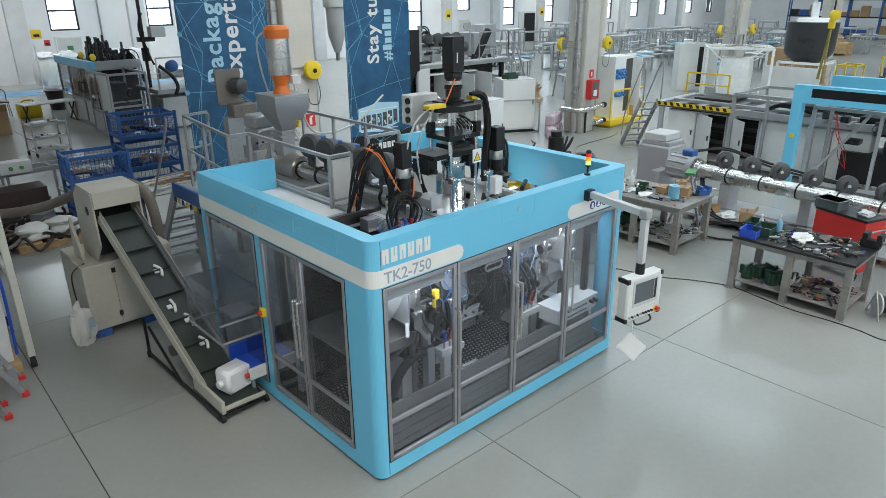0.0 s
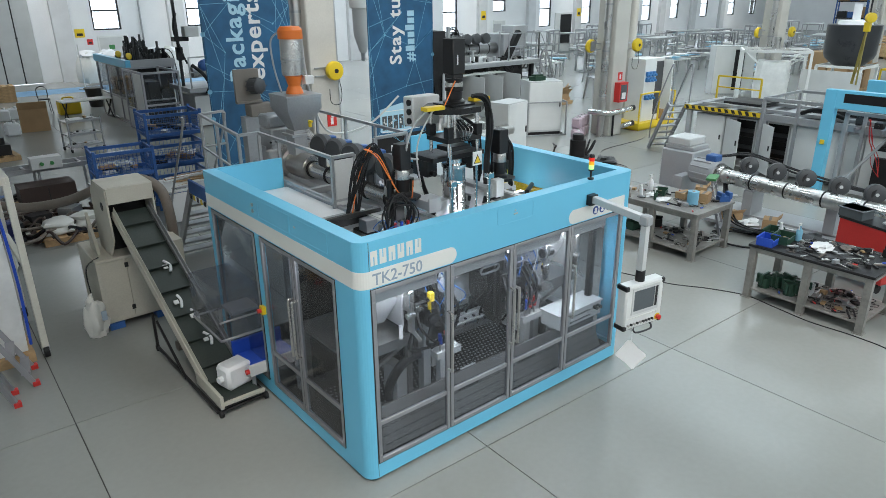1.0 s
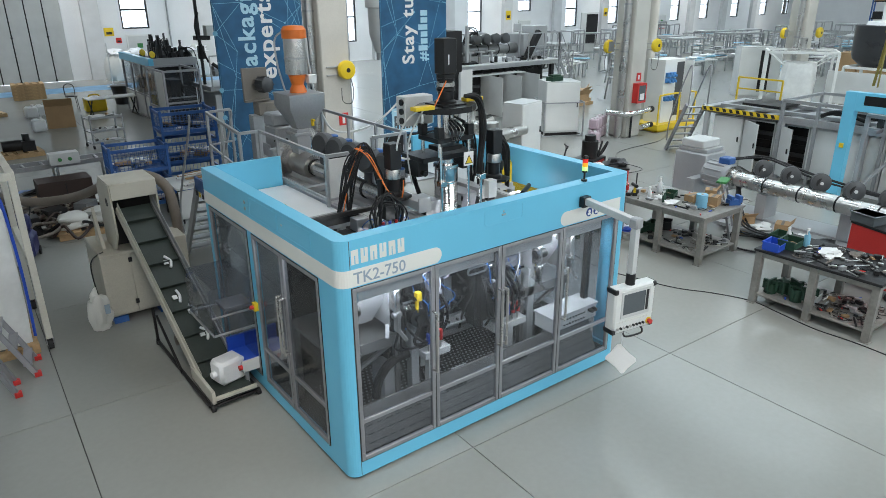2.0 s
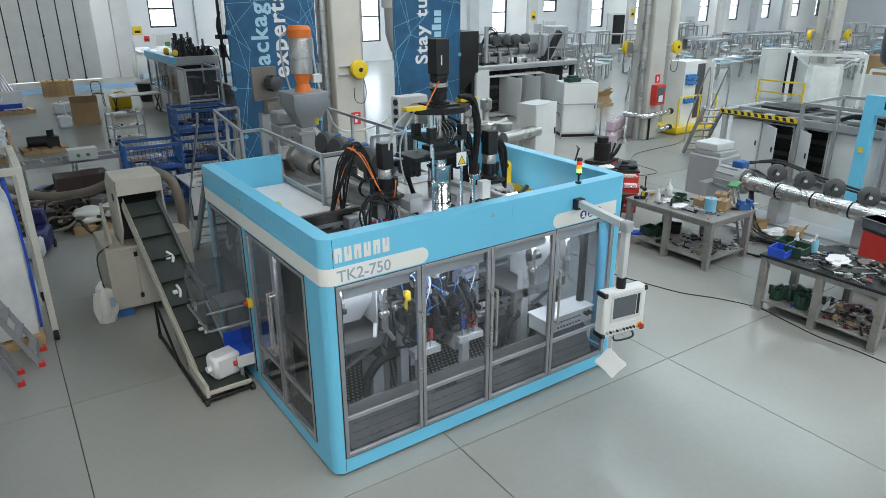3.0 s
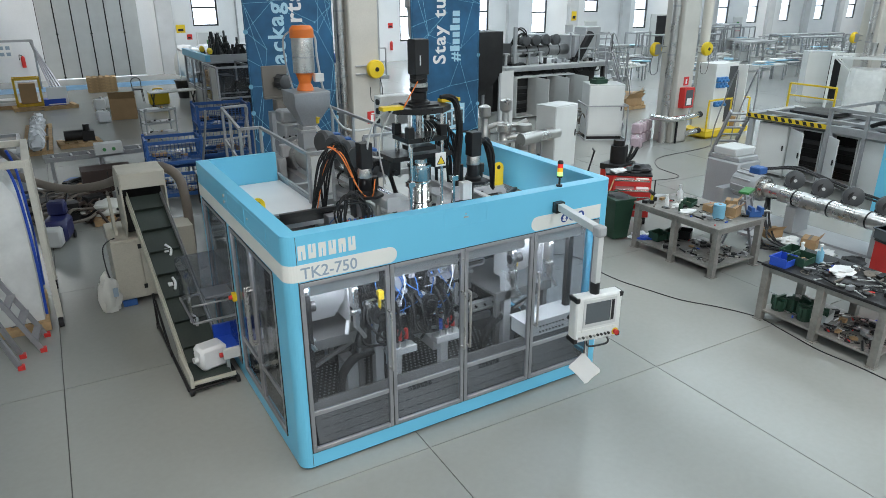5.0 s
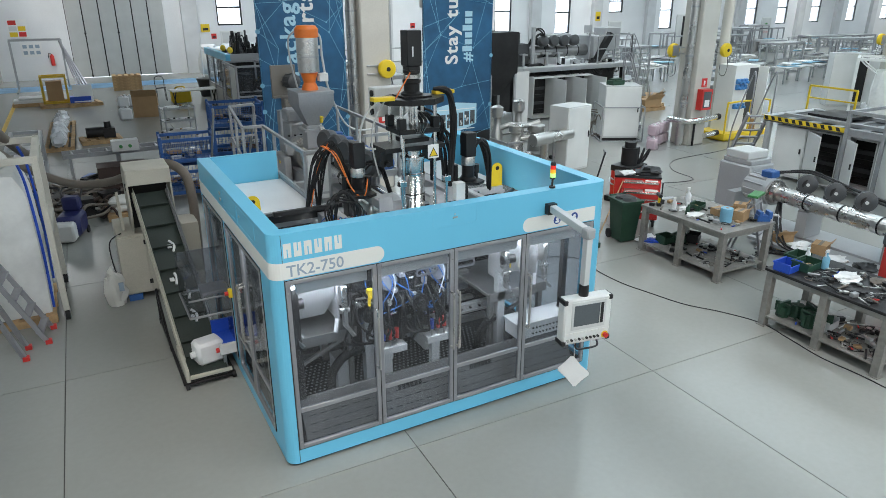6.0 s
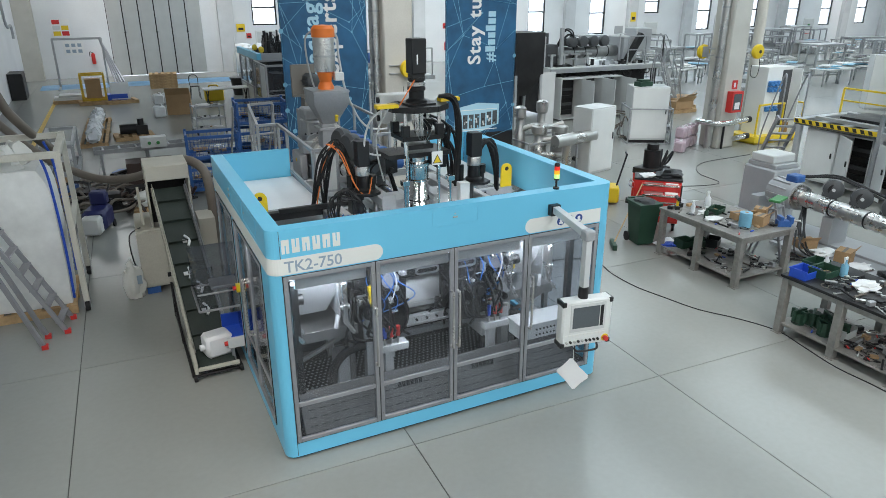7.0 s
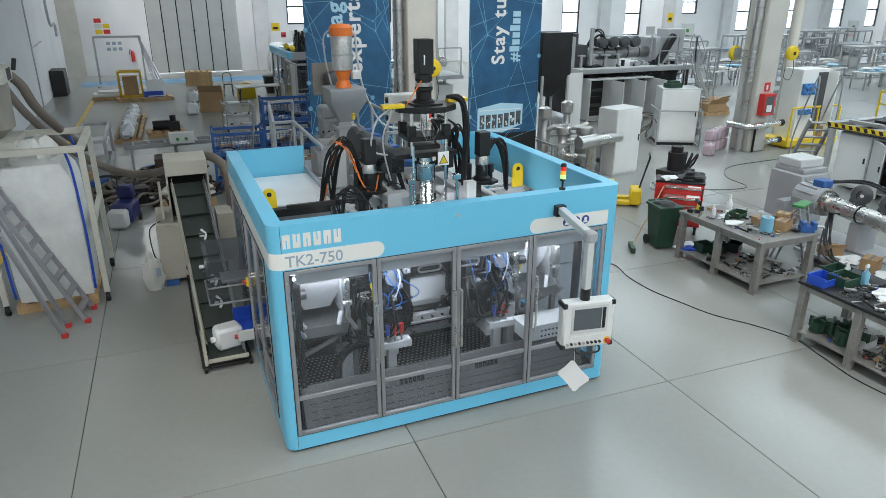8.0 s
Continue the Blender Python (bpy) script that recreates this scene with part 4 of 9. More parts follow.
roof_gear(MACHINE)


def mould_carriage(mc, at, full):
    """A mould closing unit on its beam: bracket, hoses, couplings, mould halves."""
    c = part("mould_carriage", Geo().box(-0.12, 0.22, -0.02, 0.12, 0.76, 0.84).box(-0.1, 0.1, 0.1, 0.5, 0.62, 0.76).box(-0.05, 0.05, 0.02, 0.1, 0.42, 0.76), M_LGREY, mc, "pale steel mould carriage bracket", at)
    part("mould_half", Geo().box(-0.36, -0.08, 0.15, 0.6, 0.86, 1.5, bev=0.02).box(-0.4, -0.36, 0.1, 0.65, 0.8, 1.55), M_DARK, c, "dark steel mould half")
    if full:
        part("mould_half", Geo().box(-0.05, 0.2, 0.2, 0.62, 0.86, 1.5, bev=0.02).box(0.2, 0.25, 0.12, 0.65, 0.8, 1.7), M_STEEL, c, "bright steel mould half")
    part("top_bar", Geo().box(-0.5, 0.3, 0.1, 0.16, 1.78, 1.86).cyl((0.05, 0.05, 1.6), (0.05, 0.3, 1.6), 0.1, n=16), M_ALU, c)
    for k, x in enumerate((-0.08, 0.0, 0.08)):
        part("coupling", Geo().cyl((x + 0.03, 0.02, 0.84), (x + 0.03, 0.02, 0.93), 0.012, n=8).cyl((x + 0.03, 0.02, 0.93), (x + 0.03, 0.02, 1.05), 0.025, n=10, m=1), [M_STEEL, M_RED if k else M_BLUEP], c, "red hose coupling" if k else "blue hose coupling")
    g = Geo()
    rnd = random.Random(5 + full)
    for k in range(4):
        x = -0.42 + rnd.random() * 0.5
        g = Geo().tube([(x, 0.12, 1.8), (x + rnd.uniform(-0.1, 0.15), 0.02, 1.6), (x + rnd.uniform(0, 0.3), 0.05, 1.35), (rnd.uniform(-0.35, 0.1), 0.1, 1.15)], 0.006, 5)
        part("air_line", g, M_AIR, c, "thin blue air line")
    for k in range(8):
        x = -0.4 + rnd.random() * 0.5
        g = Geo().tube([(x, 0.1, 1.45), (x + rnd.uniform(-0.1, 0.1), -0.02, 1.25), (x + rnd.uniform(-0.15, 0.15), 0.0, 1.0), (rnd.uniform(-0.2, 0.1), 0.05, 0.9)], 0.015, 6)
        part("hose", g, M_RUBBER, c, "black water hose")
    part("hose", Geo().tube([(-0.15, 0.0, 1.75), (0.0, -0.03, 1.82), (0.1, 0.0, 1.6), (0.05, 0.03, 1.35)], 0.006, 6), M_PLASTIC, c)
    for k in range(26):
        x, y, z = rnd.uniform(-0.42, 0.24), rnd.uniform(0.02, 0.16), rnd.uniform(1.0, 1.78)
        w, h = rnd.uniform(0.015, 0.06), rnd.uniform(0.015, 0.07)
        if k % 3 == 0:
            g = Geo().cyl((x, y - 0.05, z), (x, y + 0.06, z), w * 0.7, n=10).cyl((x, y - 0.07, z), (x, y - 0.05, z), w * 0.4, n=8)
        elif k % 3 == 1:
            g = Geo().box(x - w, x + w, y - 0.04, y + 0.04, z - h, z + h).box(x - w * 0.4, x + w * 0.4, y - 0.055, y - 0.04, z - h * 0.5, z + h * 0.5)
        else:
            g = Geo().cyl((x - w * 1.5, y, z), (x + w * 1.5, y, z), h * 0.4, n=8)
        part("fitting", g, rnd.choice((M_STEEL, M_BLACK, M_ALU, M_BLKMET, M_BLACK, M_CHROME)), c)
    for k in range(9):
        x = rnd.uniform(-0.55, 0.3)
        y = rnd.uniform(0.15, 0.5)
        g = Geo().tube([(x, y, 1.88), (x + rnd.uniform(-0.15, 0.15), y - 0.08, 1.6), (x + rnd.uniform(-0.2, 0.2), y - 0.1, 1.25), (x + rnd.uniform(-0.15, 0.15), y, 0.95), (x + rnd.uniform(-0.2, 0.2), y + 0.1, 0.7)], rnd.uniform(0.012, 0.022), 7)
        part("hose", g, M_RUBBER, c, "black water hose")
    for k in range(12):
        x, y, z = rnd.uniform(-0.6, 0.35), rnd.uniform(0.2, 0.62), rnd.uniform(0.7, 1.85)
        w, h = rnd.uniform(0.02, 0.07), rnd.uniform(0.03, 0.1)
        part("fitting", Geo().box(x - w, x + w, y - 0.04, y + 0.04, z - h, z + h).cyl((x, y - 0.09, z), (x, y - 0.04, z), w * 0.5, n=8), rnd.choice((M_BLACK, M_BLKMET, M_DKSTEEL, M_STEEL, M_DARK)), c)
    part("clamp_plate", Geo().box(-0.44, 0.28, 0.17, 0.2, 0.9, 1.76), M_BLKMET, c, "dark clamping plate")
    part("drive_motor", Geo().cyl((-0.2, -0.02, 1.3), (-0.2, 0.2, 1.3), 0.1, n=18).cyl((-0.2, -0.06, 1.3), (-0.2, -0.02, 1.3), 0.05, n=14), M_BLACK, c, "round black drive motor")
    return c


M_DKSTEEL = surface("dull_fitting_steel", (0.16, 0.16, 0.165), 0.4, 0.8, var=0.15)
LEFT_CARRIAGE = mould_carriage(MACHINE, pose(1.18, 0.42, 0), 0)
RIGHT_CARRIAGE = mould_carriage(MACHINE, pose(2.5, 0.42, 0), 1)


def control_arm(mc):
    g = Geo().box(2.9, 3.02, -0.07, 0.0, 2.24, 2.36)
    arm = part("arm_bracket", g, M_BLACK, mc, "black swivel bracket")
    a, b = Vector((2.96, -0.06, 2.31)), Vector((2.78, -0.86, 2.31))
    part("arm", Geo().bars([a, b], 0.075), M_LGREY, arm, "light grey support arm")
    part("elbow", Geo().box(2.725, 2.835, -0.92, -0.81, 2.25, 2.36, bev=0.02), M_GREY, arm)
    part("arm", Geo().box(2.745, 2.815, -0.9, -0.83, 1.74, 2.25), M_LGREY, arm)
    part("joint", Geo().cyl((2.78, -0.865, 1.63), (2.78, -0.865, 1.76), 0.05, n=16), M_BLACK, arm)
    turn = Matrix.Translation((2.8, -0.92, 0)) @ Matrix.Rotation(radians(-9), 4, "Z")
    p = part("control_panel", Geo().box(-0.275, 0.275, -0.02, 0.12, 1.13, 1.64, bev=0.02), M_WHITE, mc, "white operator panel on a swivel arm", turn)
    for sx in (-1, 1):
        for z in (1.13, 1.585):
            part("corner_guard", Geo().box(sx * 0.258 - 0.024, sx * 0.258 + 0.024, -0.024, 0.124, z - 0.004, z + 0.05, bev=0.012), M_BLACK, p)
    part("bezel", Geo().box(-0.19, 0.2, -0.028, -0.02, 1.3, 1.6), M_LGREY, p)
    part("screen", Geo().box(-0.165, 0.13, -0.031, -0.028, 1.34, 1.57), M_SCREEN, p, "dark grey display")
    part("key_strip", Geo().box(0.14, 0.175, -0.031, -0.028, 1.34, 1.57), M_BLACK, p)
    k = Geo()
    for i in range(11):
        k.box(-0.24 + i * 0.042, -0.215 + i * 0.042, -0.026, -0.02, 1.25, 1.27)
    part("key_row", k, M_BAND, p)
    for i in range(9):
        part("button", Geo().cyl((-0.22 + i * 0.044, -0.04, 1.19), (-0.22 + i * 0.044, -0.02, 1.19), 0.013, n=10), (M_BLACK, M_STEEL)[i % 2 == 0 and i < 5], p)
    part("emergency_stop", Geo().cyl((0.215, -0.024, 1.19), (0.215, -0.02, 1.19), 0.04, m=1).cyl((0.215, -0.06, 1.19), (0.215, -0.024, 1.19), 0.026), [M_RED, M_YELLOW], p, "red mushroom stop button")
    part("panel_handle", Geo().tube([(-0.1, 0.02, 1.13), (-0.1, -0.03, 1.08), (0.1, -0.03, 1.07), (0.14, -0.02, 1.1), (0.14, 0.02, 1.13)], 0.011, 8), M_BLACK, p, "black hand rail")
    part("string", Geo().tube([(-0.12, 0.0, 1.13), (-0.11, 0.0, 0.93)], 0.003, 5), M_PAPER, p)
    sheet = Geo()
    for k in range(4):
        sheet.box(-0.15, 0.1, -0.002 - 0.004 * k, -0.0005 - 0.004 * k, -0.105, 0.105, bev=0, at=pose(0, 0, 0, 0, 3 * k, 0))
    part("paper_sheet", sheet, M_PAPER, p, "hanging bundle of white paper sheets", Matrix.Translation((-0.1, -0.02, 0.79)) @ Matrix.Rotation(radians(-36), 4, "Z") @ Matrix.Rotation(radians(-14), 4, "X") @ Matrix.Rotation(radians(36), 4, "Y"))


M_SCREEN = surface("display_glass", (0.10, 0.115, 0.125), 0.2, var=0.1)
control_arm(MACHINE)

# ---- columns, banners and the extruder platform ----
def cable_reel(x, y, z, label, rz=0):
    r = thing("cable_reel", label, "cable reel", pose(x, y, z, 0, 0, rz), "wall cable reels")
    part("drum", Geo().lathe([(0.06, 0.0), (0.19, 0.02), (0.21, 0.05), (0.21, 0.13), (0.19, 0.16), (0.06, 0.18)], (0, 0.09, 0), (0, -1, 0), n=24), M_YELLOW, r, "yellow reel housing")
    part("hub", Geo().cyl((0, -0.1, 0), (0, -0.088, 0), 0.05), M_BLACK, r)
    part("bracket", Geo().box(-0.45, -0.1, 0.08, 0.12, 0.06, 0.09).box(-0.45, -0.1, 0.08, 0.12, -0.12, -0.09).box(-0.12, 0.12, 0.085, 0.11, -0.15, 0.15), M_ZINC, r)
    part("cable", Geo().tube([(0.1, 0, -0.18), (0.16, 0, -0.5), (0.1, 0.02, -0.75), (-0.1, 0.05, -0.7), (-0.12, 0.05, -0.4)], 0.009, 6), M_BLACK, r)


def columns():
    for k, (x, y) in enumerate(((4.9, 9.46), (15.7, 9.36), (26.5, 9.3), (37.3, 9.2))):
        g = Geo().box(-0.36, 0.36, -0.36, 0.36, 0, TOP, bev=0.03)
        c = solid("column", g, M_CONC, "square beige concrete column", "column", pose(x, y, 0), "hall columns", "structure")
        d = thing("downpipe", "shiny metal downpipe strapped to a column", "pipe", pose(x - 0.5, y - 0.15, 0), "column downpipes")
        part("pipe", Geo().cyl((0, 0, 0.0), (0, 0, TOP - 0.05), 0.12, n=20), M_STEEL, d)
        for z in (1.3, 2.7, 4.1, 5.5):
            part("strap", Geo().cyl((0, 0, z), (0, 0, z + 0.05), 0.126, n=20).box(0, 0.16, -0.02, 0.02, z, z + 0.05), M_ZINC, d)
        solid("conduit", Geo().cyl((x + 0.4, y - 0.25, 0), (x + 0.4, y - 0.25, TOP - 0.05), 0.035, n=10).box(x + 0.35, x + 0.37, y - 0.28, y - 0.22, 2.4, 2.46), M_ZINC, "grey steel conduit on a concrete column", "conduit")
        if k == 1 or k == 2:
            cable_reel(x + 0.75, y - 0.42, 2.86, "yellow cable reel on a beige column")
            cable_reel(x - 0.72, y + 0.3, 2.86, "yellow cable reel on a beige column", 180)
    cable_reel(5.1, 8.98, 2.86, "yellow cable reel on a beige column")
    f = thing("fire_sign", "red and white fire extinguisher sign on a column", "sign", pose(5.02, 9.085, 1.75))
    part("plate", Geo().box(-0.12, 0.12, -0.004, 0.012, -0.14, 0.14), M_RED, f)
    part("pictogram", Geo().box(-0.04, 0.03, -0.008, -0.004, -0.1, 0.06).box(-0.02, 0.06, -0.008, -0.004, 0.07, 0.1), M_PAPER, f)
    f = thing("fire_sign", "red and white fire extinguisher sign on a column", "sign", pose(15.75, 8.988, 1.92))
    part("plate", Geo().box(-0.11, 0.11, -0.004, 0.01, -0.13, 0.13), M_RED, f)
    part("pictogram", Geo().box(-0.04, 0.03, -0.008, -0.004, -0.08, 0.06), M_PAPER, f)
    f = thing("hydrant_box", "red hydrant cabinet with a dark pane", "hydrant cabinet", pose(15.72, 8.86, 1.1))
    part("body", Geo().box(-0.22, 0.22, -0.08, 0.135, 0.02, 0.64), M_RED, f)
    part("pane", Geo().box(-0.16, 0.16, -0.086, -0.08, 0.09, 0.57), M_SCREEN, f, "dark glass pane")
    part("notice", Geo().box(-0.1, 0.1, -0.09, -0.086, 0.12, 0.32, bev=0), M_PAPER, f)
    p = thing("insulated_pipe", "polished insulated water pipe round a column", "pipe", pose(15.7, 9.36, 0))
    part("pipe", Geo().tube([(-0.7, 0.2, 0.8), (-0.55, -0.45, 0.8), (0.1, -0.5, 0.82), (0.75, -0.4, 0.82)], 0.09, 12), M_CHROME, p)
    part("pipe", Geo().tube([(0.2, -0.5, 0.3), (0.7, -0.45, 0.32)], 0.08, 12), M_CHROME, p)
    part("valve", Geo().cyl((0.75, -0.4, 0.82), (0.9, -0.38, 0.82), 0.1, n=12).cyl((0.7, -0.45, 0.32), (0.85, -0.44, 0.32), 0.09, n=12), M_DARK, p)
    part("riser", Geo().cyl((-0.2, -0.42, 0), (-0.2, -0.42, 0.75), 0.035, n=8), M_DARK, p)


def banner(x0, words, seed):
    w = 1.92
    b = thing("banner", "tall dark blue printed banner hung between columns", "banner", pose(x0, 9.0, 0.0), "tall banners")
    part("cloth", Geo().box(0, w, 0, 0.012, 0.45, 5.6, bev=0.002), M_NAVY, b, "dark blue banner cloth")
    part("pole", Geo().cyl((0, 0.02, 5.6), (w, 0.02, 5.6), 0.025, n=10), M_ALU, b)
    part("stand", Geo().box(0.1, w - 0.1, 0.013, 0.1, 0.4, 0.46).bars([(0.3, 0.05, 0.0), (0.3, 0.05, 0.42)], 0.06).bars([(w - 0.3, 0.05, 0.0), (w - 0.3, 0.05, 0.42)], 0.06).box(0.15, w - 0.15, -0.2, 0.3, 0, 0.03), M_ALU, b)
    rnd = random.Random(seed)
    nodes = [(rnd.uniform(0.03, w - 0.03), 1.0 + 0.33 * i + rnd.uniform(-0.1, 0.1)) for i in range(13)]
    nodes += [(0.02, 1.0 + 0.55 * i) for i in range(8)] + [(w - 0.02, 1.25 + 0.6 * i) for i in range(7)]
    for i, p in enumerate(nodes):
        near = sorted(nodes, key=lambda q: (q[0] - p[0]) ** 2 + (q[1] - p[1]) ** 2)[1:8]
        for q in (near[2], near[6]):
            d = Vector((q[0] - p[0], q[1] - p[1]))
            ang = math.degrees(math.atan2(d.y, d.x))
            g = Geo().box(0, d.length, -0.0015, 0, -0.004, 0.004, bev=0)
            part("line", g, M_CYAN, b, at=pose(p[0], -0.0005, p[1], 0, -ang, 0))
        part("dot", Geo().cyl((p[0], -0.002, p[1]), (p[0], -0.0005, p[1]), rnd.choice((0.012, 0.02, 0.05)), n=16), M_CYAN, b)
    for text, x, z, size in words:
        if text:
            lettering("lettering", text, size, M_PALE if text in ("#", "Packaging") else M_PAPER, b, Matrix.Translation((x, -0.004, z)) @ Matrix.Rotation(radians(90), 4, "X") @ Matrix.Rotation(radians(90), 4, "Z"), "large white upright lettering", 0.001, bold=0.024, spacing=1.12)
    return b


M_PALE = surface("pale_blue_print", (0.42, 0.66, 0.78), 0.5, var=0.03)


def banners():
    banner(2.19, (("Packaging", 0.83, 2.8, 0.5), ("experts", 1.23, 2.8, 0.5)), 4)
    b = banner(6.05, (("Stay tuned", 0.93, 2.88, 0.48), ("#", 1.34, 2.93, 0.36)), 9)
    # the trade name after the hash sign, as plain bars
    for k in range(6):
        z = 3.17 + k * 0.16
        part("bar", Geo().box((1.07, 1.14, 1.14, 1.07, 1.14, 1.14)[k], 1.34, -0.004, -0.002, z, z + 0.125, bev=0), M_PALE, b)
    part("foot_print", Geo().box(0.002, 1.918, -0.0015, -0.0004, 0.47, 1.2, bev=0), M_BLACK, b, "black printed foot of the banner")
    part("trade_mark", logo_blocks(0.82, 0.15), M_PAPER, b, "white block-shaped trade mark", pose(0.55, -0.002, 0.8))
    # a printed picture of the machine at the foot
    pic = part("picture", Geo().prism([(0.25, 1.3), (0.95, 1.22), (1.5, 1.4), (1.5, 1.9), (0.9, 1.96), (0.25, 1.85)], 0, 0.0015, at=Matrix(((1, 0, 0, 0), (0, 0, -1, -0.002), (0, 1, 0, 0), (0, 0, 0, 1)))), M_PALE, b, "printed picture of a pale machine")
    rnd = random.Random(12)
    for k in range(7):
        x, low = 0.31 + k * 0.168, 1.34 + 0.02 * max(0, k - 3)
        part("picture_window", Geo().box(x, x + 0.13, -0.0055, -0.0038, low, low + 0.34, bev=0), M_SCREEN, pic)
        for q in range(5):
            a, c = x + rnd.uniform(0, 0.08), low + rnd.uniform(0, 0.26)
            part("picture_detail", Geo().box(a, a + rnd.uniform(0.02, 0.05), -0.007, -0.0058, c, c + rnd.uniform(0.03, 0.08), bev=0), rnd.choice((M_PAPER, M_LGREY, M_CYAN, M_DARK)), pic)
    part("picture_detail", Geo().box(0.3, 1.45, -0.0055, -0.0038, 1.78, 1.8, bev=0).box(0.3, 1.45, -0.0055, -0.0038, 1.28, 1.3, bev=0), M_PAPER, pic)


def extruder_platform():
    p = thing("extruder_platform", "grey steel platform with tubular railings behind the machine", "platform", pose(0, 0, 0))
    part("deck", Geo().box(0.92, 2.5, 3.5, 6.3, 1.52, 1.6).box(0.62, 0.92, 3.9, 6.3, 1.52, 1.6), M_ZINC, p)
    for x in (0.95, 2.45):
        for y in (3.6, 6.2):
            part("leg", Geo().box(x - 0.05, x + 0.05, y - 0.05, y + 0.05, 0, 1.52), M_GREY, p)

    def rail(pts, posts):
        r = Geo().bars([(x, y, 2.72) for x, y in pts], 0.04).bars([(x, y, 2.2) for x, y in pts], 0.03)
        part("railing", r, M_ZINC, p, "grey tubular railing")
        for x, y in posts:
            part("post", Geo().box(x - 0.02, x + 0.02, y - 0.02, y + 0.02, 1.55 if y > 3.4 else 2.1, 2.72), M_ZINC, p)
    rail([(0.88, 6.05), (0.63, 4.05), (0.92, 4.05), (0.9, 2.1), (1.2, 2.1)], [(0.88, 6.05), (0.76, 5.1), (0.63, 4.05), (0.92, 4.05), (0.9, 3.42), (0.9, 2.1), (1.2, 2.1)])
    rail([(0.88, 6.05), (1.3, 6.15)], [(1.3, 6.15)])
    rail([(2.5, 6.2), (2.45, 4.5), (2.42, 2.7), (1.9, 2.7)], [(2.5, 6.2), (2.47, 5.2), (2.45, 4.3), (2.42, 3.45), (2.42, 2.7), (1.9, 2.7)])
    part("end_panel", Geo().box(0.93, 1.19, 2.09, 2.11, 2.13, 2.68), M_LGREY, p, "pale panel in the railing end")
    part("toe_plate", Geo().box(0.56, 0.6, 4.0, 6.1, 1.5, 1.72), M_DKBLUE, p, "dark blue toe plate")
    hz = Geo()
    for k in range(14):
        hz.box(0.55, 0.559, 4.05 + k * 0.15, 4.12 + k * 0.15, 1.42, 1.5, m=k % 2, bev=0)
    part("hazard_strip", hz, [M_YELLOW, M_BLACK], p, "black and yellow hazard strip")
    st = thing("platform_stairs", "steep grey steel steps up to the platform", "stairs", pose(0, 0, 0))
    for x in (0.62, 1.3):
        part("stringer", Geo().bars([(x, 7.35, 0.0), (x, 6.15, 1.55)], 0.05, h=0.14), M_ZINC, st)
        part("handrail", Geo().tube([(x, 7.35, 0.4), (x, 7.3, 1.0), (x, 6.25, 2.4), (x, 6.1, 2.7)], 0.02, 8), M_ZINC, st)
    for k in range(7):
        t = (k + 0.6) / 7.2
        part("tread", Geo().box(0.65, 1.27, 7.35 - 1.2 * t - 0.1, 7.35 - 1.2 * t + 0.1, 1.55 * t - 0.02, 1.55 * t + 0.02), M_ZINC, st)

    e = thing("extruder", "grey extruder with shiny heated barrel on a platform", "extruder", pose(1.85, 0, 1.6))
    part("gearbox", Geo().box(-0.22, 0.18, 5.15, 5.6, 0.0, 0.92, bev=0.03).box(-0.24, 0.1, 5.2, 5.55, 0.92, 1.12, bev=0.03).box(-0.31, -0.3, 5.22, 5.5, 0.45, 0.65).cyl((-0.1, 5.15, 0.55), (-0.1, 5.08, 0.55), 0.17, n=20), M_ZINC, e, "grey stepped gearbox housing")
    part("flange", Geo().cyl((0, 5.15, 0.42), (0, 4.85, 0.42), 0.28, 0.24, n=24).cyl((0, 4.85, 0.42), (0, 4.3, 0.42), 0.19, n=20), M_STEEL, e)
    part("barrel", Geo().cyl((0, 4.4, 0.42), (0, 1.4, 0.42), 0.12, n=20), M_CHROME, e, "polished barrel cover")
    for k in range(6):
        part("barrel_clamp", Geo().cyl((0, 4.3 - k * 0.5, 0.42), (0, 4.26 - k * 0.5, 0.42), 0.13, n=20), M_DARK, e)
    for k in range(5):
        y = 4.05 - k * 0.42
        f = part("fan", Geo().lathe([(0.05, 0), (0.15, 0.0), (0.17, 0.03), (0.17, 0.16), (0.13, 0.2)], (0.1, y, 0.8), (-1, -0.35, 0.2), n=18), M_DKGREY, e, "dark grey cooling blower")
        part("fan_motor", Geo().cyl((0.1, y, 0.8), (0.32, y + 0.06, 0.78), 0.085, n=14).box(0.12, 0.26, y - 0.05, y + 0.07, 0.86, 0.93, bev=0.01), M_DKBLUE, f, "blue blower motor")
        part("duct", Geo().cyl((0.02, y, 0.72), (0.02, y, 0.5), 0.06, n=10), M_DKGREY, f)
    part("bed", Geo().box(-0.25, 0.6, 2.0, 5.6, 0.0, 0.2).box(-0.15, 0.3, 2.2, 5.4, 0.2, 0.28), M_GREY, e)
    part("feed_throat", Geo().box(-0.11, 0.11, 4.62, 4.88, 0.55, 0.95).box(-0.16, 0.16, 4.58, 4.92, 0.86, 0.9), M_GREY, e)
    for k in range(4):
        part("gear_rib", Geo().box(-0.312, -0.3, 5.18 + 0.1 * k, 5.2 + 0.1 * k, 0.05, 0.42), M_ZINC, e)
        part("bolt", Geo().cyl((-0.25 + 0.1 * k, 5.15, 0.72), (-0.25 + 0.1 * k, 5.135, 0.72), 0.018, n=8), M_DARK, e)
    part("gear_step", Geo().box(-0.42, -0.3, 4.95, 5.5, 0.0, 0.42, bev=0.02).box(-0.36, 0.02, 4.98, 5.15, 0.42, 0.62, bev=0.02), M_GREY, e, "stepped grey gear casing")
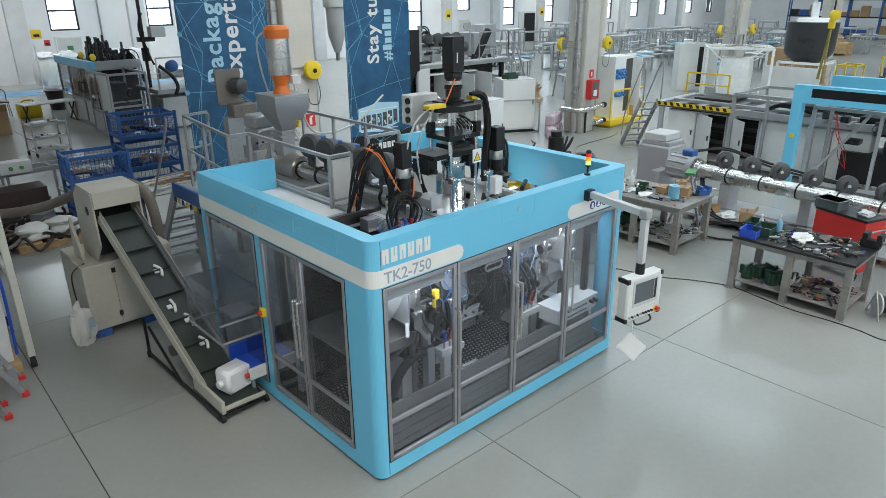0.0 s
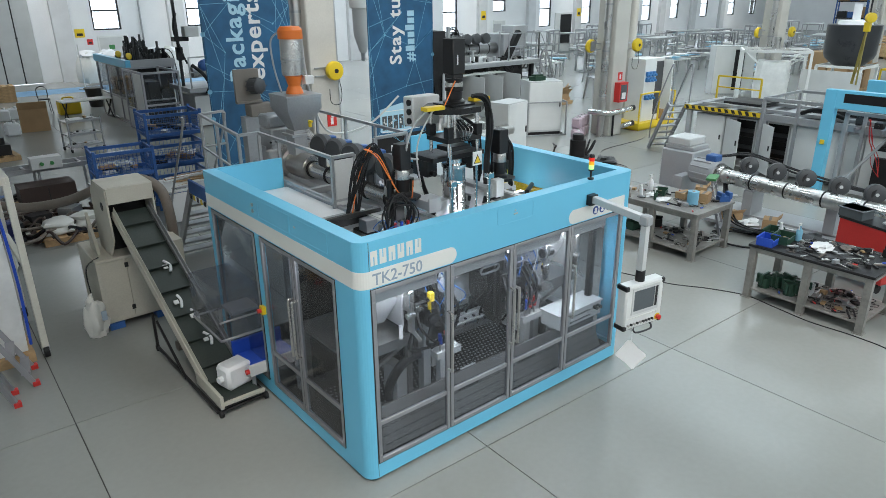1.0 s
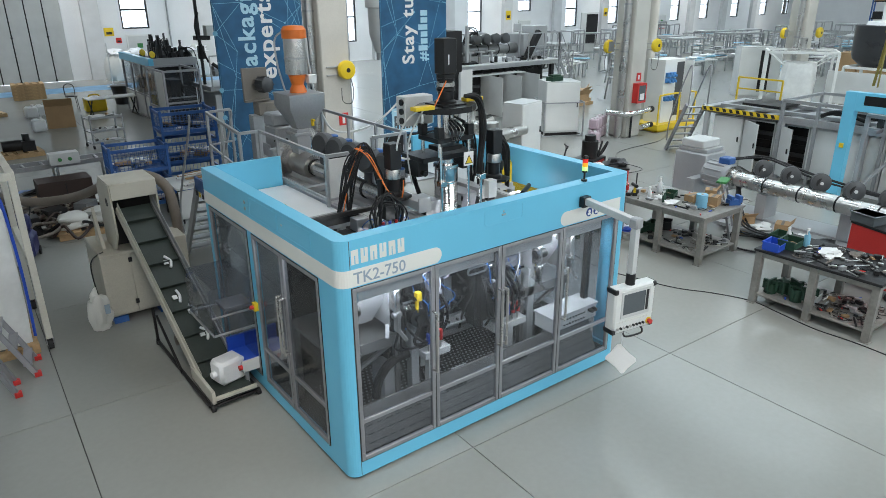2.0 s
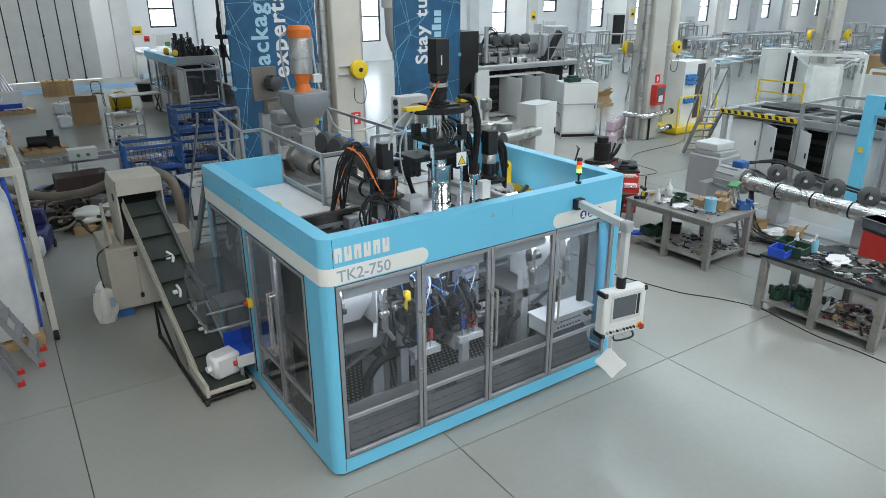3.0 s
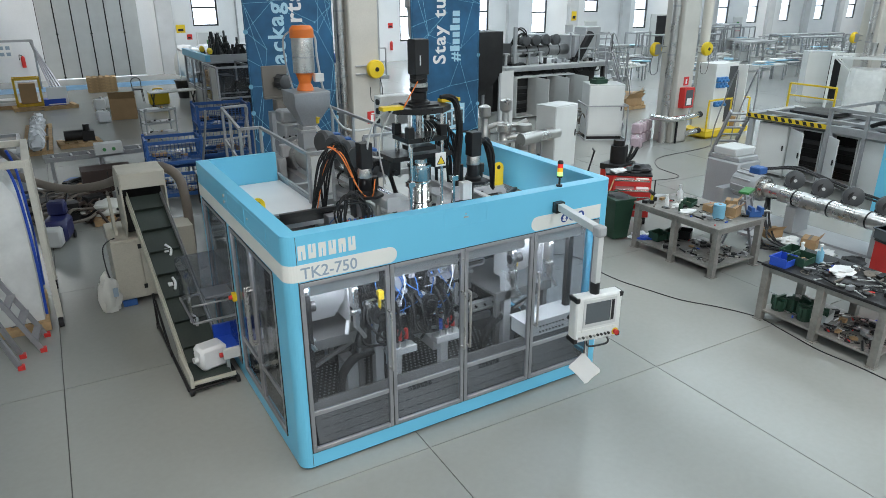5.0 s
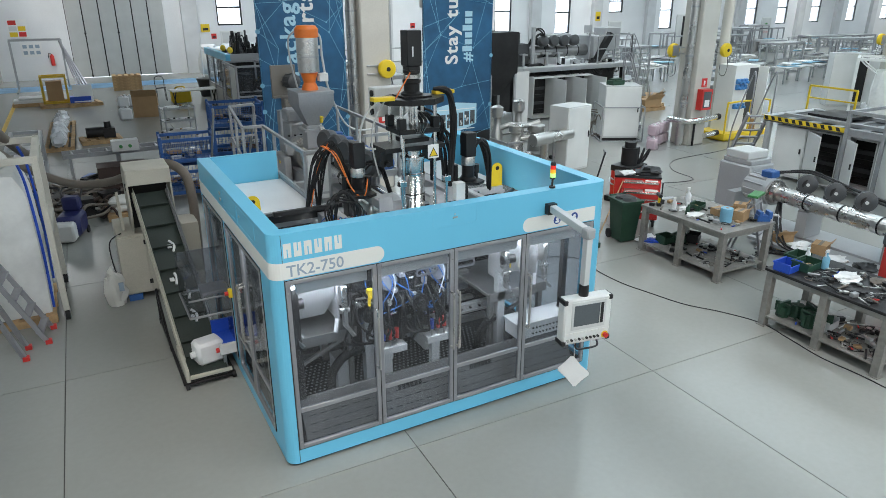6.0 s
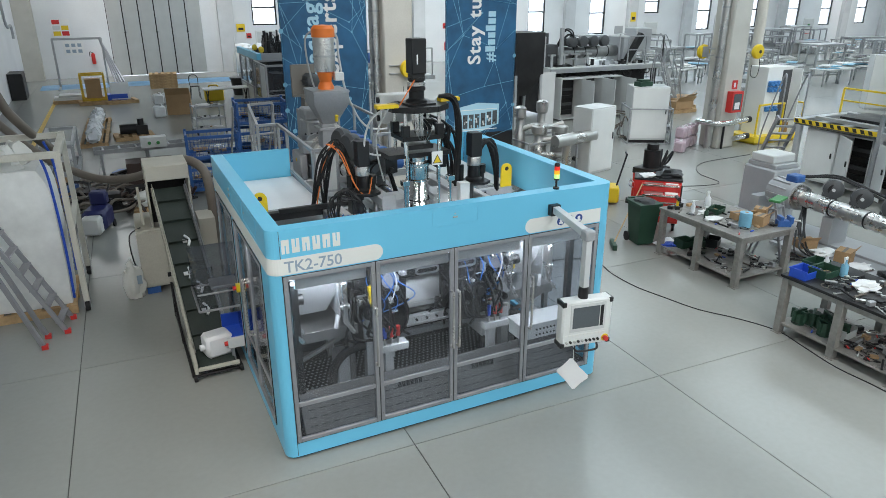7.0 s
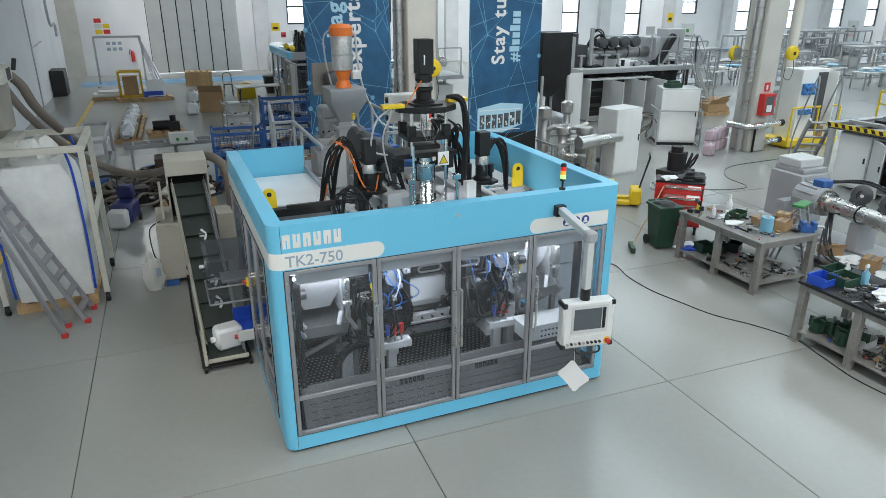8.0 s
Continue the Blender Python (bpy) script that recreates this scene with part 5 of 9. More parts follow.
    part("oil_gauge", Geo().cyl((-0.43, 5.2, 0.3), (-0.42, 5.2, 0.3), 0.03, n=12), M_YELLOW, e)
    wl = Geo()
    bunch(wl, [(0.1, 4.6, 0.95), (0.2, 4.45, 0.7), (0.28, 4.3, 0.5), (0.3, 4.0, 0.3)], 0.007, 7, 0.05, 91)
    part("wire", wl, M_LGREY, e, "loose grey sensor wires")
    d = thing("hopper_dryer", "steel hopper loader with orange lid over the extruder", "hopper", pose(1.88, 4.75, 0))
    g = Geo()
    a, b = 0.28, 0.09
    sq = lambda r, z: [(-r, -r, z), (r, -r, z), (r, r, z), (-r, r, z)]
    vs = sq(a, 3.08) + sq(a, 2.88) + sq(b, 2.52)
    fs = [[3, 2, 1, 0]]
    for k in range(2):
        for i in range(4):
            fs.append([k * 4 + i, k * 4 + (i + 1) % 4, k * 4 + 4 + (i + 1) % 4, k * 4 + 4 + i][::-1])
    fs.append([8, 9, 10, 11])
    g.add(vs, fs)
    part("hopper", g.box(-0.29, 0.29, -0.29, 0.29, 3.05, 3.09), M_ZINC, d, "grey square feed hopper")
    part("cone", Geo().lathe([(0.13, 3.09), (0.12, 3.14), (0.09, 3.2), (0.13, 3.34), (0.16, 3.36)], n=24), M_ORANGE, d, "orange outlet cone")
    part("vessel", Geo().lathe([(0.165, 3.36), (0.165, 3.85), (0.16, 3.87)], n=28), M_STEEL, d, "brushed steel vessel")
    part("lid", Geo().lathe([(0.18, 3.87), (0.18, 3.99), (0.14, 4.04), (0.02, 4.05)], n=28), M_ORANGE, d, "orange lid")
    part("band", Geo().cyl((0, 0, 3.58), (0, 0, 3.6), 0.17, n=28), M_ZINC, d)
    part("control_box", Geo().box(0.12, 0.26, -0.14, -0.02, 3.22, 3.34), M_WHITE, d)
    part("hose", Geo().tube([(-0.1, 0.1, 3.98), (-0.24, 0.15, 3.85), (-0.23, 0.15, 3.5), (-0.18, 0.12, 3.2), (-0.16, 0.1, 3.1)], 0.014, 8), M_GREY, d)
    part("hose", Geo().tube([(0.15, 0.15, 3.95), (0.28, 0.2, 3.85), (0.3, 0.2, 3.5), (0.45, 0.3, 2.9), (0.9, 0.6, 2.3), (1.6, 0.5, 2.35), (2.2, 0.4, 2.8)], 0.018, 8), M_LGREY, d)
    part("drain_cock", Geo().cyl((0.05, -0.3, 2.62), (0.05, -0.3, 2.7), 0.025).box(0.03, 0.07, -0.36, -0.28, 2.69, 2.72), M_YELLOW, d)


M_TAUPE = surface("taupe_enamel", (0.20, 0.18, 0.155), 0.5, var=0.12)
M_DKGREY = surface("dark_grey_enamel", (0.065, 0.068, 0.072), 0.5, var=0.1)


def blower_stand():
    t = thing("blower_stand", "taupe blower with a small dark motor on a tall stand", "blower", pose(2.14, 6.80, 0))
    z = 2.99
    part("back_plate", Geo().box(-0.3, 0.16, 0.06, 0.11, z - 0.3, z + 0.28, bev=0.01).box(-0.3, 0.16, 0.0, 0.06, z - 0.3, z - 0.26), M_TAUPE, t, "taupe steel back plate")
    mo = part("motor", Geo().lathe([(0.11, 0.0), (0.13, 0.02), (0.13, 0.22), (0.1, 0.25), (0.05, 0.26)], (0, 0.05, z), (0.3, -1, 0), n=20), M_DKGREY, t, "small dark grey motor")
    for k in range(10):
        v = Vector((math.cos(0.628 * k) * 0.135, 0.02, z + math.sin(0.628 * k) * 0.135))
        part("fin", Geo().bars([v, v + Vector((0.055, -0.18, 0))], 0.014), M_DKGREY, mo)
    part("control_box", Geo().box(-0.14, 0.3, -0.16, 0.1, z - 0.52, z - 0.31, bev=0.01).box(0.0, 0.24, -0.168, -0.16, z - 0.47, z - 0.37), M_TAUPE, t, "taupe control box")
    part("stand", Geo().box(-0.24, 0.22, -0.1, 0.1, 0, z - 0.52).box(-0.24, 0.3, -0.14, 0.1, 1.2, 1.26), M_ZINC, t, "grey sheet stand")




def hanging_loader():
    t = thing("vacuum_loader", "white hopper loader with a translucent grey cone", "hopper", pose(7.86, 12.0, 0))
    part("cap", Geo().lathe([(0.3, 4.1), (0.33, 4.12), (0.33, 4.3), (0.25, 4.42)], n=24), M_WHITE, t, "white loader cap")
    part("cone", Geo().lathe([(0.05, 2.9), (0.1, 2.95), (0.24, 3.4), (0.26, 4.1)], n=24), M_LGREY, t, "translucent grey cone")
    part("outlet", Geo().cyl((0, 0, 2.7), (0, 0, 2.92), 0.06, n=12), M_ZINC, t)
    part("arm", Geo().box(0.2, 0.5, -0.05, 0.05, 3.9, 4.0).box(0.2, 0.5, -0.04, 0.04, 3.3, 3.38), M_WHITE, t)
    part("post", Geo().box(0.44, 0.54, -0.05, 0.05, 0, 4.3).box(0.3, 0.7, -0.2, 0.2, 0, 0.03), M_WHITE, t, "white steel post")


blower_stand()
hanging_loader()
columns()
banners()
extruder_platform()


# ---- granulator side ----
def incline_conveyor():
    c = thing("inclined_conveyor", "inclined belt conveyor with cleats and pale side rails", "conveyor", pose(0, 0, 0))
    a, b = Vector((-0.5, 2.55, 0.16)), Vector((-0.62, 5.0, 1.72))
    d = (b - a)
    ln = d.length
    m = Matrix.Translation(a) @ d.to_track_quat("Y", "Z").to_matrix().to_4x4()
    part("belt", Geo().box(-0.21, 0.21, 0, ln, -0.03, 0.0), M_BELT, c, "dark green ribbed belt", m)
    for k in range(7):
        part("cleat", Geo().box(-0.2, 0.2, 0.2 + k * 0.4, 0.215 + k * 0.4, 0.0, 0.05), M_BELT, c, at=m)
    for sx in (-1, 1):
        part("side_rail", Geo().box(sx * 0.235 - 0.02, sx * 0.235 + 0.02, -0.05, ln, -0.08, 0.035).box(sx * 0.235 - 0.003, sx * 0.235 + 0.003, 0.0, ln, 0.035, 0.12), M_BEIGE if sx < 0 else M_ZINC, c, "pale metal side rail", m)
    part("foot_belt", Geo().box(-0.72, -0.28, 2.08, 2.62, 0.12, 0.15), M_BELT, c)
    part("foot_guard", Geo().box(-0.78, -0.74, 2.0, 2.75, 0.1, 0.26).box(-0.74, -0.24, 2.02, 2.05, 0.12, 0.17), M_BEIGE, c, "pale metal foot guard")
    g = Geo().bars([(-0.78, 2.03, 0.06), (-0.22, 2.06, 0.06)], 0.03).bars([(-0.78, 2.03, 0.11), (-0.22, 2.06, 0.11)], 0.02)
    g.bars([(-0.8, 2.05, 0.06), (-0.82, 4.05, 0.06), (-0.82, 4.05, 0.55)], 0.035).bars([(-0.22, 2.1, 0.06), (-0.25, 4.05, 0.06), (-0.25, 4.05, 0.7)], 0.035).bars([(-0.82, 3.0, 0.06), (-0.82, 3.9, 0.5)], 0.03)
    part("frame", g, M_DARK, c)
    for x, y in ((-0.78, 2.02), (-0.22, 2.06), (-0.82, 4.05), (-0.25, 4.05)):
        part("caster", Geo().cyl((x - 0.02, y, 0.045), (x + 0.02, y, 0.045), 0.045, n=12), M_RUBBER, c)
    part("gear_motor", Geo().cyl((-0.7, 3.6, 0.22), (-0.5, 3.6, 0.22), 0.07), M_HOSE, c)
    j = thing("plastic_canister", "translucent white blow-moulded canister on the belt", "canister", pose(-0.45, 2.36, 0.15, 0, 0, 12))
    part("body", Geo().box(-0.17, 0.17, -0.13, 0.13, 0.0, 0.3, bev=0.075), M_PLASTIC, j)
    part("neck", Geo().cyl((-0.22, 0, 0.14), (-0.16, 0, 0.14), 0.04), M_PLASTIC, j)
    for k, (t, w) in enumerate(((0.62, 1), (0.42, -1), (0.33, 1), (0.2, 1))):
        p = a.lerp(b, t)
        s = Geo().tube([(0, -0.1, 0.015), (0.03, 0.0, 0.025), (-0.02 * w, 0.1, 0.015)], 0.018, 6).box(-0.06, 0.0, -0.03, 0.03, 0.0, 0.02)
        solid("plastic_offcut", s, M_PLASTIC, "white plastic offcut lying on the belt", "offcut", Matrix.Translation(p + Vector((0.05 * w, 0, 0.01))) @ d.to_track_quat("Y", "Z").to_matrix().to_4x4(), "belt offcuts")
    o = thing("outlet_conveyor", "short blue belt conveyor leaving the machine", "conveyor", pose(0, 0, 0))
    part("belt", Geo().box(-0.32, 0.3, 2.2, 2.62, 0.34, 0.38), M_BLUEP, o, "bright blue belt")
    part("side_plate", Geo().box(-0.34, 0.3, 2.16, 2.2, 0.28, 0.42), M_LGREY, o)
    part("side_plate", Geo().box(-0.34, 0.3, 2.62, 2.66, 0.28, 0.55), M_BLUEP, o)
    part("leg", Geo().box(-0.3, -0.26, 2.2, 2.24, 0, 0.28).box(-0.3, -0.26, 2.58, 2.62, 0, 0.28), M_ZINC, o)
    part("end_cap", Geo().cyl((-0.38, 2.18, 0.35), (-0.34, 2.18, 0.35), 0.03), M_RED, o)


def granulator():
    g = thing("granulator", "old beige granulator with a sloping feed hood", "granulator", pose(0, 0, 0))
    part("cabinet", Geo().box(-1.18, -0.28, 5.08, 6.1, 0.1, 1.06, bev=0.015), M_BEIGE, g, "beige sheet-metal cabinet")
    part("cabinet_door", Geo().box(-1.185, -0.8, 5.06, 5.08, 0.14, 1.02), M_BEIGE, g)
    part("cabinet_door", Geo().box(-0.79, -0.3, 5.06, 5.08, 0.14, 1.02), M_BEIGE, g)
    for z in (0.25, 0.9):
        part("latch", Geo().box(-0.82, -0.77, 5.045, 5.062, z, z + 0.07), M_BLACK, g)
    part("base", Geo().box(-1.15, -0.95, 5.06, 6.05, 0, 0.1).box(-0.5, -0.3, 5.06, 6.05, 0, 0.1), M_DKBLUE, g, "blue skid")
    side = [(4.92, 1.35), (5.2, 1.06), (5.75, 1.06), (5.75, 1.9), (5.55, 2.06), (4.95, 2.06)]
    for x in (-0.92, -0.32):
        m = Matrix(((0, 0, 1, x), (1, 0, 0, 0), (0, 1, 0, 0), (0, 0, 0, 1)))
        part("hood_side", Geo().prism(side, -0.012, 0.012, at=m), M_BEIGE, g)
    part("hood_top", Geo().box(-0.93, -0.31, 4.93, 5.56, 2.06, 2.085).box(-0.93, -0.31, 5.735, 5.76, 1.06, 1.9), M_BEIGE, g)
    part("feed_mouth", Geo().box(-0.9, -0.34, 5.3, 5.33, 1.1, 2.05), M_DARK, g)
    part("hood_front", Geo().box(-0.92, -0.32, 4.9, 4.93, 1.86, 2.08), M_BEIGE, g)
    m = Matrix(((0, 0, 1, -1.05), (1, 0, 0, 0), (0, 1, 0, 0), (0, 0, 0, 1)))
    part("gusset", Geo().prism([(5.35, 1.06), (5.75, 1.06), (5.7, 1.6)], -0.02, 0.02, at=m), M_BEIGE, g)
    part("badge", Geo().cyl((-0.94, 5.2, 1.78), (-0.932, 5.2, 1.78), 0.06, n=16), M_DARK, g)
    part("control_box", Geo().box(-0.25, 0.0, 5.0, 5.5, 0.1, 1.15), M_BEIGE, g)
    part("cable", Geo().tube([(-1.1, 5.2, 1.08), (-1.28, 5.2, 0.95), (-1.27, 5.25, 0.5), (-1.2, 5.5, 0.3)], 0.01, 6), M_BLACK, g)
    h = thing("suction_hose", "thick grey-brown ribbed suction hose", "hose", pose(0, 0, 0))
    pts = [(-3.6, 9.2, 3.0), (-3.2, 9.0, 2.3), (-2.5, 8.6, 1.62), (-1.7, 8.1, 1.25), (-1.05, 7.4, 1.36), (-0.6, 6.6, 1.7), (-0.25, 6.0, 1.9), (-0.02, 5.65, 1.78), (0.03, 5.5, 1.4), (0.02, 5.45, 0.8), (0.0, 5.45, 0.4), (0, 5.45, 0.05)]
    part("hose", Geo().tube(pts, 0.075, 14), M_HOSE, h)
    s = thing("small_sack", "crumpled white plastic sack with dark print", "sack", pose(-1.32, 5.03, 0))
    part("sack", Geo().blob((0, 0, 0.18), 0.145, 0.12, 0.32, 6, 0.42, 24).blob((-0.02, 0, 0.5), 0.06, 0.045, 0.11, 8, 0.6, 14), M_SACK, s)
    part("print", Geo().box(0.05, 0.12, -0.17, -0.165, 0.28, 0.42, bev=0), M_TYPE, s)
    pal = pallet(-0.55, 9.85, 0, 1.2, 0.8, 0)
    for k, (x, y, z, r) in enumerate(((-0.8, 9.75, 0.14, 5), (-0.25, 9.85, 0.14, -6), (-0.82, 9.8, 0.27, 12), (-0.28, 9.95, 0.27, -15))):
        g2 = Geo().blob((0, 0, 0.07), 0.3, 0.2, 0.11, 10 + k, 0.3, 14)
        solid("resin_sack", g2, M_SACK, "plump white resin sack on a pallet", "sack", pose(x, y, z, 0, 0, r), "resin sacks")


def pallet(x, y, z, w, d, rz):
    p = thing("pallet", "flat worn wooden pallet on the floor", "pallet", pose(x, y, z, 0, 0, rz), "wooden pallets")
    for k in range(5):
        part("board", Geo().box(-w / 2 + k * w / 4.6, -w / 2 + k * w / 4.6 + w * 0.13, -d / 2, d / 2, 0.115, 0.137), M_WOOD, p)
    for k in (-1, 0, 1):
        part("bearer", Geo().box(-w / 2, w / 2, k * (d / 2 - 0.05) - 0.045, k * (d / 2 - 0.05) + 0.045, 0.0, 0.115), M_WOOD, p)
    return p


def big_bag_station():
    f = thing("big_bag_stand", "white wheeled steel frame for a big bag", "frame", pose(0, 0, 0))
    P = [(-2.0, 4.85), (-2.0, 6.4), (-3.35, 4.85), (-3.35, 6.4)]
    for x, y in P:
        part("post", Geo().bars([(x, y, 0.16), (x, y, 2.45)], 0.08), M_CREAM, f)
        k = part("caster", Geo().cyl((x - 0.03, y, 0.075), (x + 0.03, y, 0.075), 0.075, n=16), M_RUBBER, f, "black rubber caster")
        part("fork", Geo().box(x - 0.045, x - 0.035, y - 0.03, y + 0.03, 0.06, 0.17).box(x + 0.035, x + 0.045, y - 0.03, y + 0.03, 0.06, 0.17), M_ZINC, k)
    g = Geo().bars([(-2.0, 4.85, 2.4), (-2.0, 6.4, 2.4)], 0.09).bars([(-3.35, 4.85, 2.4), (-3.35, 6.4, 2.4)], 0.09).bars([(-2.0, 4.85, 2.4), (-3.35, 4.85, 2.4)], 0.09).bars([(-2.0, 6.4, 2.4), (-3.35, 6.4, 2.4)], 0.09)
    part("top_frame", g, M_CREAM, f)
    part("side_bar", Geo().bars([(-2.0, 4.85, 1.3), (-2.0, 6.4, 1.3)], 0.07), M_CREAM, f)
    pallet(-2.68, 5.45, 0, 1.1, 1.3, 0)
    b = thing("big_bag", "tall white woven big bag with blue edge loops", "big bag", pose(-2.68, 5.45, 0.14))
    vs, fs, n = [], [], 24
    for j in range(13):
        z = 2.02 * j / 12
        k = 1 + 0.05 * math.sin(math.pi * j / 12) - (0.25 * max(0, (j - 10) / 2) ** 2)
        for i in range(n):
            t = 2 * math.pi * i / n
            c, s = math.cos(t), math.sin(t)
            r = 0.52 * k / max(abs(c), abs(s)) ** 0.82
            r *= 1 + 0.03 * noise.noise((c * 2, s * 2, z * 2.4))
            vs.append((r * c, r * s * 1.12, z + (0.05 * noise.noise((c * 3, s * 3, 5)) if j > 10 else 0)))
    for j in range(12):
        for i in range(n):
            fs.append([j * n + i, j * n + (i + 1) % n, (j + 1) * n + (i + 1) % n, (j + 1) * n + i])
    fs += [list(range(n))[::-1], [12 * n + i for i in range(n)]]
    part("bag", Geo().add(vs, fs, 0, True), M_BAG, b)
    part("spout", Geo().blob((-0.1, -0.1, 2.1), 0.3, 0.3, 0.2, 8, 0.5, 14, flat=False).blob((0.1, 0.2, 2.15), 0.2, 0.2, 0.2, 9, 0.5, 12, flat=False), M_SACK, b)
    for sx, sy in ((1, -1), (-1, -1), (1, 1)):
        part("loop", Geo().tube([(sx * 0.53, sy * 0.6, 0.1), (sx * 0.55, sy * 0.63, 1.0), (sx * 0.52, sy * 0.58, 1.9), (sx * 0.45, sy * 0.5, 2.25)], 0.02, 6), M_BLUEP, b, "blue lifting strap")
    h = thing("feeding_hopper", "white feeding hopper with a clear grey skirt above the bag", "hopper", pose(-3.35, 5.6, 2.45))
    part("skirt", Geo().lathe([(0.3, 0.05), (0.5, 0.2), (0.52, 0.85)], n=24), M_SKIRT, h, "grey translucent skirt")
    part("head", Geo().box(-0.5, 0.55, -0.5, 0.5, 0.85, 1.05).box(-0.4, 0.4, -0.4, 0.4, 1.05, 1.25), M_CREAM, h)
    part("base_plate", Geo().box(-0.5, 0.52, -0.5, 0.5, -0.04, 0.05), M_CREAM, h)
    part("hose", Geo().tube([(0.45, 0.3, 0.95), (0.62, 0.35, 0.75), (0.75, 0.4, 0.4), (1.0, 0.9, -0.1), (1.2, 1.6, -0.5)], 0.07, 12), M_HOSE, h, "grey-brown suction hose")
    part("vent_grille", Geo().box(0.551, 0.556, -0.15, 0.15, 0.87, 1.03, bev=0), M_DARK, h)
    part("handle", Geo().cyl((0.62, 0.0, 1.0), (0.66, 0.0, 1.16), 0.03), M_BLACK, h)
    l = thing("stepladder", "aluminium stepladder with red rubber feet", "stepladder", pose(0, 0, 0))
    fr = [((-2.26, 4.16, 0.0), (-3.2, 4.2, 2.2)), ((-2.2, 4.62, 0.0), (-3.15, 4.62, 2.2))]
    bk = [((-2.52, 3.77, 0.0), (-3.3, 4.2, 2.15)), ((-2.5, 4.1, 0.0), (-3.3, 4.6, 2.15))]
    for p, q in fr + bk:
        part("stile", Geo().bars([p, q], 0.045, h=0.06), M_ALU, l)
        v = Vector(p)
        part("foot", Geo().box(v.x - 0.035, v.x + 0.045, v.y - 0.04, v.y + 0.04, 0.0, 0.06), M_RED, l, "red rubber foot")
    for k in range(8):
        t = (k + 0.7) / 8.5
        p, q = Vector(fr[0][0]).lerp(Vector(fr[0][1]), t), Vector(fr[1][0]).lerp(Vector(fr[1][1]), t)
        part("tread", Geo().bars([p, q], 0.1, h=0.03), M_ALU, l)


incline_conveyor()
granulator()
big_bag_station()


# ---- benches and tools ----
def tools(rnd, x0, x1, y0, y1, z, n, kind):
    """Loose hand tools and parts, scattered over an area; each a thing of its own."""
    for k in range(n):
        x, y, a = rnd.uniform(x0, x1), rnd.uniform(y0, y1), rnd.uniform(0, 180)
        m = pose(x, y, z + 0.002 + 0.004 * (k % 5), 0, 0, a) @ Matrix.Diagonal((0.78, 0.78, 0.78, 1))
        t = rnd.randrange(6)
        if t == 0:
            g = Geo().box(-0.11, 0.11, -0.012, 0.012, 0, 0.012).cyl((0.12, 0, 0), (0.12, 0, 0.014), 0.026, n=10).cyl((-0.12, 0, 0), (-0.12, 0, 0.014), 0.022, n=10)
            solid("spanner", g, M_STEEL, "steel spanner lying on %s" % kind, "spanner", m, "hand tools")
        elif t == 1:
            s = thing("screwdriver", "steel screwdriver with a coloured grip on %s" % kind, "screwdriver", m, "hand tools")
            part("blade", Geo().cyl((0, 0, 0.012), (0.14, 0, 0.012), 0.005, n=6), M_STEEL, s)
            part("grip", Geo().lathe([(0.012, 0), (0.016, 0.03), (0.013, 0.09)], (0, 0, 0.014), (-1, 0, 0), n=8), rnd.choice((M_RED, M_BLACK, M_BLACK, M_DARK, M_BLUEP)), s)
        elif t == 2:
            g = Geo().cyl((-rnd.uniform(0.08, 0.2), 0, 0.018), (rnd.uniform(0.08, 0.2), 0, 0.018), 0.018, n=10)
            solid("steel_bar", g, rnd.choice((M_DARK, M_DARK, M_HOSE, M_ZINC)), "short round steel bar on %s" % kind, "steel bar", m, "loose bars")
        elif t == 3:
            g = Geo().lathe([(0.02, 0), (0.045, 0), (0.045, 0.03), (0.02, 0.03)], n=14)
            solid("steel_ring", g, rnd.choice((M_STEEL, M_DARK)), "turned steel ring on %s" % kind, "steel ring", m, "loose rings")
        elif t == 4:
            g = Geo().box(-0.06, 0.06, -0.04, 0.04, 0, rnd.uniform(0.03, 0.08))
            solid("small_block", g, rnd.choice((M_DARK, M_DARK, M_CARD, M_ZINC)), "small machined block on %s" % kind, "block", m, "loose blocks")
        else:
            g = Geo().tube([(-0.1, 0, 0.012), (0, 0.06, 0.012), (0.1, 0, 0.012), (0.02, -0.07, 0.02), (-0.08, 0.02, 0.012)], 0.007, 5)
            solid("loose_cable", g, rnd.choice((M_BLACK, M_BLACK, M_HOSE)), "coiled loose cable on %s" % kind, "cable", m, "loose cables")


M_BENCH = surface("worn_bench_steel", (0.27, 0.26, 0.24), 0.5, 0.2, var=0.2, grain=20, stain=3)


def workbench(x0, x1, y0, y1, h, label, top):
    b = thing("workbench", label, "workbench", pose(x0, y0, 0), "steel workbenches")
    w, d = x1 - x0, y1 - y0
    part("worktop", Geo().box(0, w, 0, d, h - 0.04, h), top, b, "worn steel worktop")
    g = Geo()
    part("apron", Geo().box(0.03, w - 0.03, 0.03, 0.06, h - 0.12, h - 0.04).box(0.03, w - 0.03, d - 0.06, d - 0.03, h - 0.12, h - 0.04).box(0.03, 0.06, 0.06, d - 0.06, h - 0.12, h - 0.04).box(w - 0.06, w - 0.03, 0.06, d - 0.06, h - 0.12, h - 0.04), M_BENCH, b)
    for y in (0.02, d / 2 - 0.05, d - 0.12):
        for x in (0.02, w - 0.12):
            l = part("leg", Geo().box(x, x + 0.1, y, y + 0.1, 0.012, h - 0.04), M_BENCH, b, "grey box-section leg")
            part("foot_plate", Geo().box(x - 0.02, x + 0.12, y - 0.02, y + 0.12, 0, 0.012), M_BENCH, l)
    part("lower_shelf", Geo().box(0.04, w - 0.04, 0.04, d - 0.04, 0.14, 0.17), M_BENCH, b, "grey steel lower shelf")
    return b


